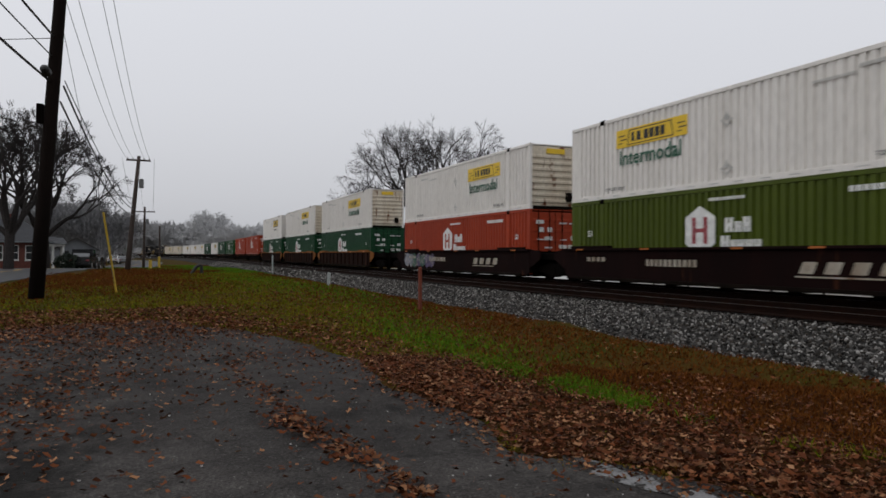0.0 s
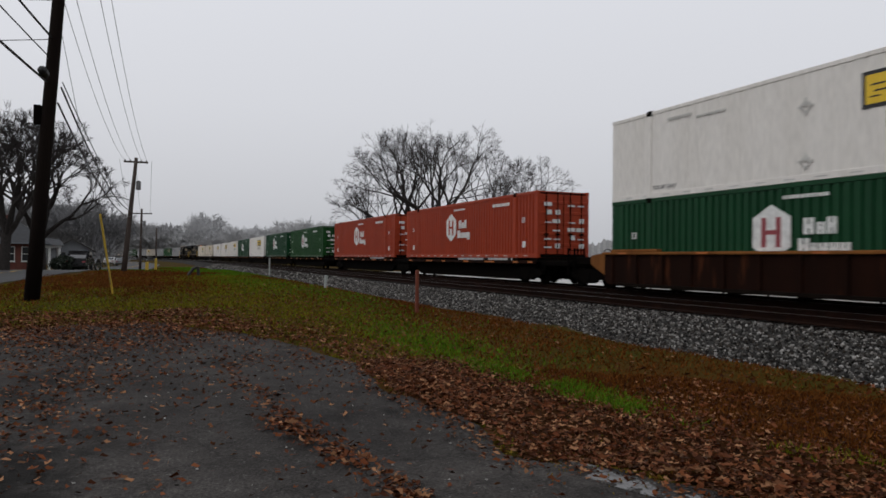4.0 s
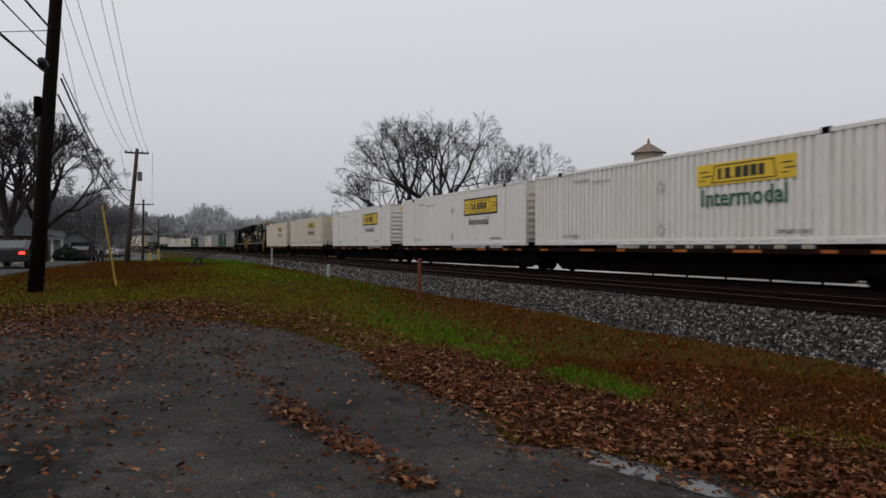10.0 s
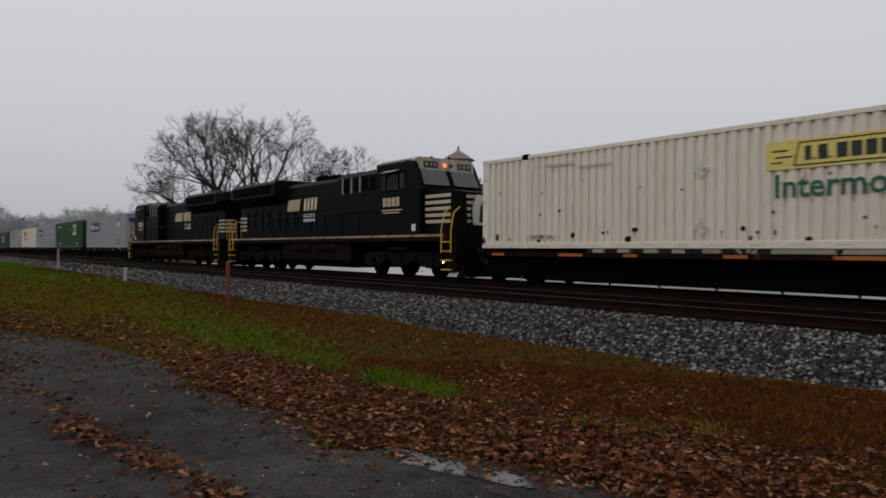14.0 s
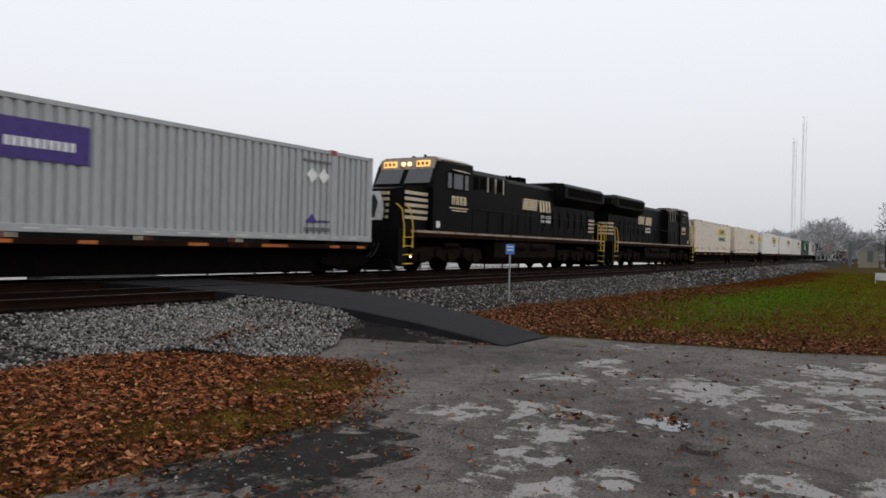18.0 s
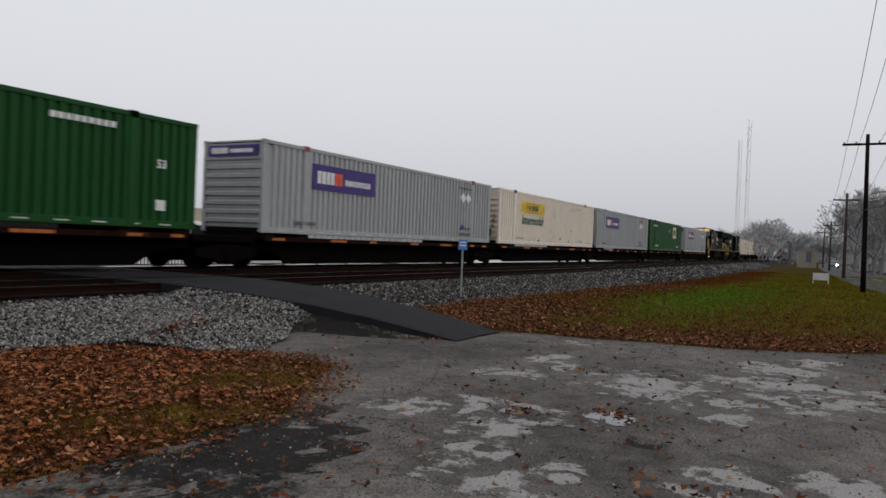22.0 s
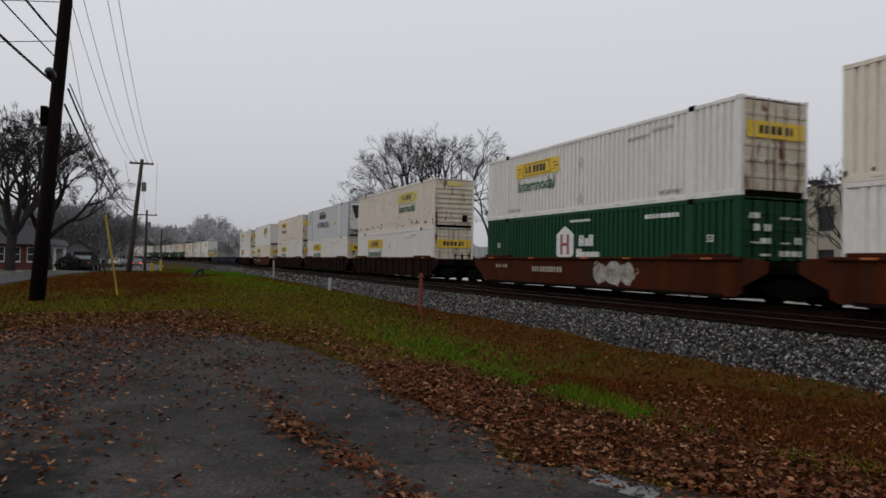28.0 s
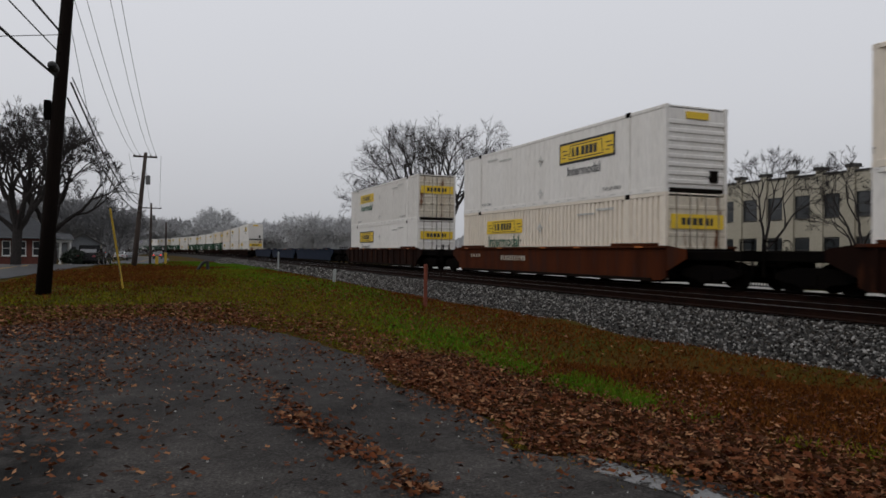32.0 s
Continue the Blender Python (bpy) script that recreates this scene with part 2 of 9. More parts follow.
def part(name, solid, material, parent=None, label="", m=None, smooth=False):
    """Links a Solid, or a finished mesh, as one object under a thing or a part."""
    me = solid.mesh(name, smooth) if isinstance(solid, Solid) else solid
    if not me.materials:
        me.materials.append(M[material] if isinstance(material, str) else material)
    ob = new(name, me)
    if parent:
        ob.parent = parent
    if m is not None:
        ob.matrix_basis = m
    if label:
        ob["label"] = label
    return ob


def thing(name, label, category, group="", m=None, kind=""):
    ob = new(name)
    ob.empty_display_size = 0.2
    if m is not None:
        ob.matrix_basis = m
    return tagged(ob, label, category, group, kind)


def wheel_disc(r, w, n=20):
    """A solid wheel about the y axis with a flange-like rim step."""
    s = Solid()
    prof = [(0.0, -w / 2), (r * 0.55, -w / 2), (r * 0.8, -w / 2 + 0.03), (r * 0.9, -w / 2), (r, -w / 2 + 0.01), (r, w / 2), (0.0, w / 2)]
    k = len(prof)
    vs = [(q * math.cos(6.28319 * i / n), y, q * math.sin(6.28319 * i / n)) for i in range(n) for q, y in prof]
    fs = [(i * k + j, ((i + 1) % n) * k + j, ((i + 1) % n) * k + j + 1, i * k + j + 1) for i in range(n) for j in range(k - 1)]
    return s.add(vs, fs)


def lettering(words, size, name="lettering", fat=0.0):
    """Flat letters of the built-in font as a mesh in the xz plane, facing -y, starting at x = 0."""
    cu = bpy.data.curves.new(name, "FONT")
    cu.body, cu.size, cu.resolution_u, cu.offset = words, size, 2, fat
    ob = bpy.data.objects.new(name, cu)
    scene.collection.objects.link(ob)
    bpy.context.view_layer.update()
    me = bpy.data.meshes.new_from_object(ob.evaluated_get(bpy.context.evaluated_depsgraph_get()))
    bpy.data.objects.remove(ob)
    me.transform(Matrix.Rotation(radians(90), 4, "X"))
    return me


# ---- the line of the tracks: straight by the camera, bending away on the far left ----
RAIL_Z = -1.04
TRACK_Y, TRACK_GAP = 16.885, 4.0
BEND_AT = (-460, -380, -300, -220, -160, -100, -50, 0, 50, 100, 160, 230)
BEND = (1.54, 1.54, 1.54, 1.09, 0.36, -0.25, -0.21, -0.12, -0.36, -0.13, -0.04, 0.02)
S_ = np.arange(-900.0, 901.0, 2.0)
_k = np.interp(S_, BEND_AT, BEND) * 1e-3
_c = np.concatenate([[0], np.cumsum(_k[1:] + _k[:-1])])
TURN_ = -(_c - np.interp(0, S_, _c))
_dx, _dy = np.cos(TURN_), np.sin(TURN_)
X_ = np.concatenate([[0], np.cumsum(_dx[1:] + _dx[:-1])])
Y_ = np.concatenate([[0], np.cumsum(_dy[1:] + _dy[:-1])])
X_ -= np.interp(0, S_, X_)
Y_ += TRACK_Y - np.interp(0, S_, Y_)


def on_track(s, side=0.0):
    """Place and heading (radians) at s metres along the line, side metres to its left."""
    h = float(np.interp(s, S_, TURN_))
    return float(np.interp(s, S_, X_)) - side * math.sin(h), float(np.interp(s, S_, Y_)) + side * math.cos(h), h


def travelled(t):
    u = t - 16.0
    return 20.862 * u - 0.01234 * u * u + 0.0000626 * u ** 3


RIDERS = []  # (thing, its place along the train, height of its base, turn about z)


def ride(ob, along, height=0.0, turn=0.0):
    RIDERS.append((ob, along, height, turn))
    return ob


def motions():
    for ob, along, height, turn in RIDERS:
        rows = []
        for i in range(33):
            x, y, h = on_track(along + travelled(i))
            rows.append((i, pose(x, y, RAIL_Z + height, 0, 0, math.degrees(h) + turn)))
        walk(ob, rows)
    for ob, rows in CARS_MOVING:
        walk(ob, rows)


CARS_MOVING = []


# ---- containers: 53 feet long, nose (ribbed end wall) towards +x, doors towards -x ----
LONG, WIDE, HIGH = 16.15, 2.59, 2.865
HL, HW = LONG / 2, WIDE / 2


def ribbed_side(side, pitch=0.28, deep=0.06):
    """A wall of pressed vertical ribs along x on the side y = side * HW."""
    xs, ys, x = [], [], -HL + 0.14
    while x < HL - 0.14 - pitch:
        for dx, dy in ((0, 0), (pitch * 0.52, 0), (pitch * 0.60, deep), (pitch * 0.92, deep)):
            xs.append(x + dx)
            ys.append(side * (HW - 0.012 - dy))
        x += pitch
    xs.append(HL - 0.14)
    ys.append(side * (HW - 0.012))
    n = len(xs)
    v = [(a, b, 0.17) for a, b in zip(xs, ys)] + [(a, b, HIGH - 0.1) for a, b in zip(xs, ys)]
    f = [(i, i + 1, i + 1 + n, i + n) if side < 0 else (i + 1, i, i + n, i + 1 + n) for i in range(n - 1)]
    return Solid().add(v, f)


def nose_wall():
    """The front wall with deep horizontal ribs."""
    s, z = Solid(), 0.15
    v, f = [], []
    while z < HIGH - 0.5:
        for dz, dx in ((0, 0.0), (0.12, 0.0), (0.15, 0.05), (0.25, 0.05)):
            v += [(HL - 0.06 + dx, -HW + 0.12, z + dz), (HL - 0.06 + dx, HW - 0.12, z + dz)]
        z += 0.28
    v += [(HL - 0.03, -HW + 0.12, z), (HL - 0.03, HW - 0.12, z), (HL - 0.03, -HW + 0.12, HIGH - 0.1), (HL - 0.03, HW - 0.12, HIGH - 0.1)]
    f = [(i, i + 1, i + 3, i + 2) for i in range(0, len(v) - 2, 2)]
    return s.add(v, f)


def mesh_of(solid, name):
    return solid.mesh(name)


SHELL = {
    "roof": mesh_of(Solid().box(-HL + 0.05, HL - 0.05, -HW + 0.04, HW - 0.04, HIGH - 0.06, HIGH - 0.012), "roof"),
    "floor_pan": mesh_of(Solid().box(-HL + 0.05, HL - 0.05, -HW + 0.05, HW - 0.05, 0.02, 0.14), "floor_pan"),
    "side_n": mesh_of(ribbed_side(-1), "side_wall"), "side_f": mesh_of(ribbed_side(1), "side_wall"),
    "plain_n": mesh_of(ribbed_side(-1, 0.42, 0.014), "side_wall"), "plain_f": mesh_of(ribbed_side(1, 0.42, 0.014), "side_wall"),
    "nose": mesh_of(nose_wall(), "nose_wall"),
}
for s_, k_ in ((-1, "n"), (1, "f")):
    a_, b_ = sorted((s_ * (HW - 0.09), s_ * HW))
    SHELL["top_rail_" + k_] = mesh_of(Solid().box(-HL + 0.1, HL - 0.1, a_, b_, HIGH - 0.12, HIGH, 0.01), "top_rail")
    SHELL["bottom_rail_" + k_] = mesh_of(Solid().box(-HL + 0.1, HL - 0.1, a_, b_, 0.0, 0.18, 0.01), "bottom_rail")
_slots = Solid()
for k_ in range(16):
    _slots.box(-HL + 0.75 + k_ * 0.95, -HL + 1.1 + k_ * 0.95, -HW - 0.003, -HW + 0.02, 0.07, 0.105)
SHELL["slots"] = mesh_of(_slots, "drain_slots")
_post = Solid().box(-0.08, 0.08, -0.06, 0.06, 0.0, HIGH)
_post.box(-0.09, 0.09, -0.07, 0.07, 0.0, 0.12).box(-0.09, 0.09, -0.07, 0.07, HIGH - 0.12, HIGH + 0.004)
SHELL["corner_post"] = mesh_of(_post, "corner_post")
SHELL["lift_post"] = mesh_of(Solid().box(-0.11, 0.11, -0.025, 0.025, 0.0, HIGH - 0.02), "lift_post")
SHELL["lift_casting"] = mesh_of(Solid().box(-0.12, 0.12, -0.06, 0.06, HIGH - 0.15, HIGH + 0.03, 0.01), "lift_casting")
_ring = [(0.02, 0.0), (0.02, HIGH - 0.3), (-0.03, HIGH - 0.3)]
for z_ in (2.15, 1.7, 1.25, 0.8, 0.35):
    _ring += [(-0.03, z_ + 0.12), (-0.05, z_ + 0.1), (-0.05, z_), (-0.03, z_ - 0.02)]
_d = Solid().prism_y(_ring + [(-0.03, 0.0)], -0.57, 0.57)
SHELL["door"] = mesh_of(_d, "door")
SHELL["lock_rod"] = mesh_of(Solid().tube([(0, 0, -0.05), (0, 0, HIGH - 0.25)], 0.022, 6).box(-0.05, 0.03, -0.09, 0.09, 0.75, 0.83), "lock_rod")
_r = Solid()
for k_ in range(4):
    c_, s_ = math.cos(1.5708 * k_), math.sin(1.5708 * k_)
    turn_ = lambda a, b: (a * c_ - b * s_, a * s_ + b * c_)
    _r.prism_y([turn_(0.2, 0.0), turn_(0.0, 0.2), turn_(0.0, 0.14), turn_(0.14, 0.0)], -0.012, 0.0)
    _r.prism_y([turn_(0.23, -0.025), turn_(0.23, 0.025), turn_(0.19, 0.025), turn_(0.19, -0.025)], -0.013, 0.0)
_r.prism_y([(0.08 * math.cos(6.2832 * i / 10), 0.06 + 0.07 * math.sin(6.2832 * i / 10)) for i in range(10)], -0.010, 0.0)
SHELL["placard"] = mesh_of(_r, "placard_holder")
SHELL["roundel"] = mesh_of(Solid().prism_y([(0.16 * math.cos(6.2832 * i / 14), 0.16 * math.sin(6.2832 * i / 14)) for i in range(14)], -0.012, 0.0), "roundel")
WORDS = {
    "Intermodal": lettering("Intermodal", 0.72, "intermodal_lettering", 0.012),
    "INTERMODAL": lettering("INTERMODAL", 0.62, "intermodal_lettering", 0.008),
    "TOP LIFT ONLY": lettering("TOP LIFT ONLY", 0.16, "lift_lettering", 0.004),
    "53": lettering("53", 0.30, "length_lettering", 0.008),
    "53FT": lettering("53FT", 0.34, "length_lettering", 0.008),
    "XHC": lettering("XHC", 0.34, "length_lettering", 0.008),
}


def own(me, material):
    """A copy of a shared mesh for one paint, made once."""
    key = (me.name, material)
    if key not in own.made:
        c = me.copy()
        c.materials.clear()
        c.materials.append(M[material])
        own.made[key] = c
    return own.made[key]


own.made = {}


def decal(parent, name, x0, x1, z0, z1, side, material, label="", lift=0.004, lean=0.0):
    """A thin plate on a side wall; x0..x1 measured as read by someone facing that side."""
    a = side * (HW + lift)
    b = side * (HW - 0.03)
    if side > 0:
        x0, x1 = -x1, -x0
    s = Solid().prism_y([(x0, z0), (x1, z0), (x1 + lean * -side, z1), (x0 + lean * -side, z1)], min(a, b), max(a, b))
    return part(name, s, material, parent, label)


def words(parent, text, x, z, side, material, label=""):
    """Letters on a side wall, starting at x as read by someone facing that side."""
    m = Matrix.Translation((x, -(HW + 0.011), z))
    if side > 0:
        m = Matrix.Rotation(math.pi, 4, "Z") @ m
    return part("lettering", own(WORDS[text], material), material, parent, label or "lettering " + text, m)


def bars(parent, x0, z0, w, h, n, side, material, gap=0.3, label=""):
    """A row of short strokes in place of letters that cannot be read."""
    s, step = Solid(), w / n
    for i in range(n):
        a, b = x0 + i * step, x0 + (i + 1 - gap) * step
        if side > 0:
            a, b = -b, -a
        y0, y1 = sorted((side * (HW + 0.014), side * (HW - 0.02)))
        s.box(a, b, y0, y1, z0, z0 + h)
    return part("marking", s, material, parent, label)


def banner(parent, x0, z0, z1, side):
    """The black line-work on a yellow panel: a banner outline, block strokes inside it and scroll ends."""
    h = z1 - z0
    s = Solid()
    y0, y1 = sorted((side * (HW + 0.011), side * (HW - 0.02)))

    def bar(a, b, c, d, lean=0.0):
        a, b = x0 + a, x0 + b
        ring = [(a, z0 + c), (b, z0 + c), (b + lean, z0 + d), (a + lean, z0 + d)]
        s.prism_y(ring if side < 0 else [(-p, q) for p, q in ring][::-1], y0, y1)

    bar(0.72, 2.9, h * 0.86, h * 0.91)
    bar(0.62, 2.98, h * 0.09, h * 0.14)
    bar(0.62, 0.66, h * 0.14, h * 0.86, 0.1)
    bar(2.94, 2.98, h * 0.14, h * 0.86, -0.1)
    for a, w in ((0.12, 0.36), (3.12, 0.34)):
        bar(a, a + w, h * 0.62, h * 0.68, 0.04)
        bar(a + 0.08, a + w + 0.1, h * 0.40, h * 0.46, 0.04)
        bar(a, a + w * 0.7, h * 0.22, h * 0.27)
    part("logo_outline", s, "ink", parent, "thin black banner outline")
    s = Solid()
    for a, w in ((0.86, 0.14), (1.03, 0.05), (1.14, 0.20), (1.37, 0.05), (1.52, 0.22), (1.80, 0.22), (2.08, 0.22), (2.36, 0.2)):
        bar(a, a + w, h * 0.25, h * (0.75 if w > 0.1 else 0.34))
    part("logo_stroke", s, "ink", parent, "row of black strokes")


def rust_spots(parent, side, seed, n=34):
    """Ragged spots of rust where the paint has been knocked off, most of them low down."""
    rnd = random.Random(seed)
    s = Solid()
    y0, y1 = sorted((side * (HW - 0.004), side * (HW - 0.06)))
    for i in range(n):
        low = rnd.random() < 0.55
        x, z = rnd.uniform(-HL + 0.3, HL - 0.3), rnd.uniform(0.2, 0.5) if low else rnd.uniform(0.5, HIGH - 0.2)
        r = rnd.uniform(0.02, 0.10 if low else 0.045)
        if rnd.random() < 0.3:
            x = rnd.choice((-1, 1)) * (HL - rnd.choice((0.1, 2.0))) + rnd.uniform(-0.08, 0.08)
        ring = [(x + r * rnd.uniform(0.6, 1.1) * math.cos(0.785 * k), z + r * rnd.uniform(0.6, 1.5) * math.sin(0.785 * k)) for k in range(8)]
        s.prism_y(ring, y0, y1)
        if low and rnd.random() < 0.5:
            s.prism_y([(x - r * 0.3, z), (x + r * 0.35, z), (x + r * 0.1, z - rnd.uniform(0.1, 0.25)), (x - r * 0.1, z - 0.1)], y0, y1)
    return tagged(part("rust_spots", s, "rustspot", parent, "dark rust spots and runs"), kind="stuff")


def container(livery, label, colour, nose_ahead, far):
    """One container with its rails, posts, walls, doors and markings, at the origin."""
    c = thing("shipping_container", label, "container", "containers on the train")
    plain = livery in ("jbk", "prime", "emp")
    cast = "redink" if livery == "fedex" else "dark"
    for k in "nf":
        part("side_wall", own(SHELL[("plain_" if plain else "side_") + k], colour), colour, c)
        part("top_rail", own(SHELL["top_rail_" + k], colour), colour, c)
        part("bottom_rail", own(SHELL["bottom_rail_" + k], colour), colour, c)
    part("roof", own(SHELL["roof"], colour), colour, c)
    part("floor_pan", own(SHELL["floor_pan"], "dirty"), "dirty", c)
    for sx in (-1, 1):
        for sy in (-1, 1):
            part("corner_post", own(SHELL["corner_post"], colour), colour, c, m=Matrix.Translation((sx * (HL - 0.08), sy * (HW - 0.07), 0)))
            if far:
                continue
            part("lift_post", own(SHELL["lift_post"], colour), colour, c, m=Matrix.Translation((sx * (HL - 2.0), sy * (HW - 0.012), 0)))
            part("lift_casting", own(SHELL["lift_casting"], cast), cast, c, cast == "dark" and "dark lifting casting" or "red lifting casting", Matrix.Translation((sx * (HL - 2.0), sy * (HW - 0.045), 0)))
    if not far:
        tagged(part("drain_slot", own(SHELL["slots"], "fadeink"), "fadeink", c, m=Matrix.Identity(4) if nose_ahead else Matrix.Rotation(math.pi, 4, "Z")), kind="stuff")
    part("nose_wall", own(SHELL["nose"], "rusty_end" if colour in ("rusted", "cream") or livery == "jb" else colour), colour, c, "ribbed front wall")
    end = "rusty_end" if colour in ("rusted", "cream", "white") and livery != "jbk" else colour
    rod = "steel_end" if colour in ("rusted", "cream", "white") else "dark"
    for sy in (-1, 1):
        d = part("door", own(SHELL["door"], end if livery != "prime" else colour), end, c, m=Matrix.Translation((-HL + 0.02, sy * 0.6, 0.17)))
        for o in () if far else (-0.28, 0.28):
            part("lock_rod", own(SHELL["lock_rod"], rod), rod, d, m=Matrix.Translation((-0.075, o, 0.05)))
    for side in (-1,) if nose_ahead else (1,):
        nose = 1 if side < 0 else -1  # the nose is to the reader's right on the -y side
        if livery in ("jb", "jbk", "jbold"):
            x0 = nose * (HL - 4.65) - 1.8
            pane = {"jb": "yellow", "jbk": "yellow", "jbold": "oldyellow"}[livery]
            z0, z1 = (1.74, 2.37) if livery != "jbk" else (1.62, 2.30)
            if livery == "jbk":
                decal(c, "panel_border", x0 - 0.09, x0 + 3.69, z0 - 0.09, z1 + 0.09, side, "ink", "black border", 0.003)
            decal(c, "logo_panel", x0, x0 + 3.6, z0, z1, side, pane, "yellow logo panel", 0.006)
            banner(c, x0, z0, z1, side)
            ink = {"jb": "greenink", "jbk": "greyink", "jbold": "greenink"}[livery]
            if livery == "jbk":
                m = words(c, "Intermodal", x0 + 0.5, 1.05, side, ink)
                m.scale = (0.72, 1, 0.72)
            else:
                words(c, "Intermodal", x0 + 0.17, 1.13, side, ink)
            for z in (0.5, 1.9):
                part("placard_holder", own(SHELL["placard"], "fadeink"), "fadeink", c, "grey diamond placard holder",
                     Matrix.Translation((0, side * HW + (0 if side < 0 else 0.012), z)))
            words(c, "TOP LIFT ONLY", nose * (HL - 2.2) - (1.3 if nose > 0 else 0), 0.28, side, "greyink")
            words(c, "TOP LIFT ONLY", -nose * (HL - 2.2) - (0 if nose > 0 else 1.3), 0.28, side, "greyink")
            bars(c, -nose * (HL - 3.4) - 0.5, 2.42, 1.1, 0.09, 9, side, "fadeink")
            bars(c, -nose * 3.4 - 0.5, 2.3, 1.2, 0.07, 9, side, "fadeink")
        elif livery == "tag":
            decal(c, "tag", -HL + 1.6, -HL + 2.2, 1.9, 2.25, side, "oldyellow", "small yellow tag", 0.006)
            bars(c, -HL + 1.65, 1.4, 0.5, 0.16, 3, side, "greyink")
            words(c, "TOP LIFT ONLY", -HL + 2.4, 0.28, side, "greyink")
            words(c, "TOP LIFT ONLY", HL - 3.7, 0.28, side, "greyink")
            bars(c, HL - 4.2, 2.35, 1.5, 0.12, 10, side, "greyink")
        elif livery in ("hub", "hubnew"):
            x = -1.08
            for nm, sc, mt in (("logo_shield", 1.0, "whiteink"),):
                ring = [(x - 0.62, 1.2), (x, 0.86), (x + 0.62, 1.2), (x + 0.62, 2.0), (x, 2.34), (x - 0.62, 2.0)]
                if side > 0:
                    ring = [(-a, b) for a, b in ring][::-1]
                ya, yb = sorted((side * (HW + 0.004), side * (HW - 0.03)))
                part(nm, Solid().prism_y(ring, ya, yb), mt, c, "white hexagonal logo shield")
            for dx in (-0.32, 0.16):
                decal(c, "logo_bar", x + dx, x + dx + 0.16, 1.2, 2.0, side, "redink" if livery == "hub" else "red", "", 0.011)
            decal(c, "logo_bar", x - 0.16, x + 0.16, 1.54, 1.66, side, "redink" if livery == "hub" else "red", "", 0.011)
            face = Solid()
            y0, y1 = sorted((side * (HW + 0.011), side * (HW - 0.03)))
            for a, w, z_, h_ in ((1.02, 0.30, 1.52, 0.42), (1.40, 0.24, 1.52, 0.30), (1.70, 0.26, 1.52, 0.42), (0.86, 0.32, 1.02, 0.40), (1.24, 0.17, 1.02, 0.28), (1.46, 0.26, 1.02, 0.28), (1.77, 0.25, 1.02, 0.28), (2.07, 0.26, 0.92, 0.38)):
                for u, v in ((a, a + w * 0.38), (a + w * 0.6, a + w)):
                    p, q = sorted(((x + u) * -side, (x + v) * -side))
                    face.box(p, q, y0, y1, z_, z_ + h_)
                p, q = sorted(((x + a + w * 0.36) * -side, (x + a + w * 0.62) * -side))
                face.box(p, q, y0, y1, z_ + h_ * 0.36, z_ + h_ * 0.62)
            tagged(part("logo_stroke", face, "whiteink", c, "white strokes of a logo"), kind="stuff")
            bars(c, -0.7, 2.46, 1.4, 0.09, 10, side, "whiteink")
            bars(c, 3.9, 2.38, 1.7, 0.14, 9, side, "whiteink")
            for u in (-HL + 1.1, HL - 1.3):
                words(c, "53", u, 1.55, side, "whiteink")
                decal(c, "notice", u + 0.02, u + 0.3, 0.45, 0.72, side, "whiteink")
        elif livery == "fedex":
            x0 = -5.75 if nose < 0 else 2.1
            decal(c, "logo_panel", x0, x0 + 3.65, 1.52, 2.38, side, "purple", "purple logo panel", 0.006)
            bars(c, x0 + 0.25, 1.74, 0.95, 0.42, 4, side, "whiteink", 0.2, "white strokes of a logo")
            bars(c, x0 + 1.2, 1.74, 0.45, 0.42, 2, side, "orangeink", 0.2, "orange strokes of a logo")
            bars(c, x0 + 1.8, 1.78, 1.55, 0.2, 10, side, "whiteink", 0.35, "white strokes of a logo")
            x1 = 5.0 if nose < 0 else -5.6
            for dx in (0.1, 0.62):
                ring = [(x1 + dx - 0.24, 2.02), (x1 + dx, 1.78), (x1 + dx + 0.24, 2.02), (x1 + dx, 2.26)]
                ya, yb = sorted((side * (HW + 0.006), side * (HW - 0.03)))
                part("notice", Solid().prism_y(ring if side < 0 else [(-p, q) for p, q in ring][::-1], ya, yb), "whiteink", c, "pale diamond notice")
            ring = [(x1 - 0.15, 0.55), (x1 + 0.4, 0.55), (x1 + 0.12, 0.82)]
            part("notice", Solid().prism_y(ring if side < 0 else [(-p, q) for p, q in ring][::-1], *sorted((side * (HW + 0.006), side * (HW - 0.03)))), "purple", c, "small blue triangular mark")
            bars(c, x1 + 0.45, 0.58, 0.5, 0.05, 3, side, "purple")
            bars(c, x1 - 0.3, 2.42, 1.3, 0.08, 10, side, "greyink")
            bars(c, x1 - 0.2, 0.28, 1.2, 0.12, 9, side, "greyink")
            bars(c, -nose * -6.0 - 0.6, 0.3, 1.1, 0.12, 9, side, "greyink")
        elif livery == "emp":
            x0 = 2.95
            decal(c, "logo_panel", x0, x0 + 1.7, 1.35, 2.5, side, "creamink", "cream logo panel", 0.006)
            bars(c, x0 + 0.2, 1.62, 1.3, 0.62, 3, side, "ink", 0.35, "dark strokes of a logo")
            part("roundel", own(SHELL["roundel"], "creamink"), "creamink", c, "cream badge", Matrix.Translation((-1.0, side * HW + (0 if side < 0 else 0.012), 2.05)))
            bars(c, -5.6, 0.4, 1.4, 0.12, 9, side, "whiteink")
            bars(c, 5.0, 0.4, 1.1, 0.12, 8, side, "whiteink")
            bars(c, -6.4, 2.3, 1.6, 0.12, 9, side, "whiteink")
        elif livery == "prime":
            bars(c, -2.9 + 0.3, 1.86, 2.6, 0.40, 7, side, "ink", 0.2, "dark strokes of a logo")
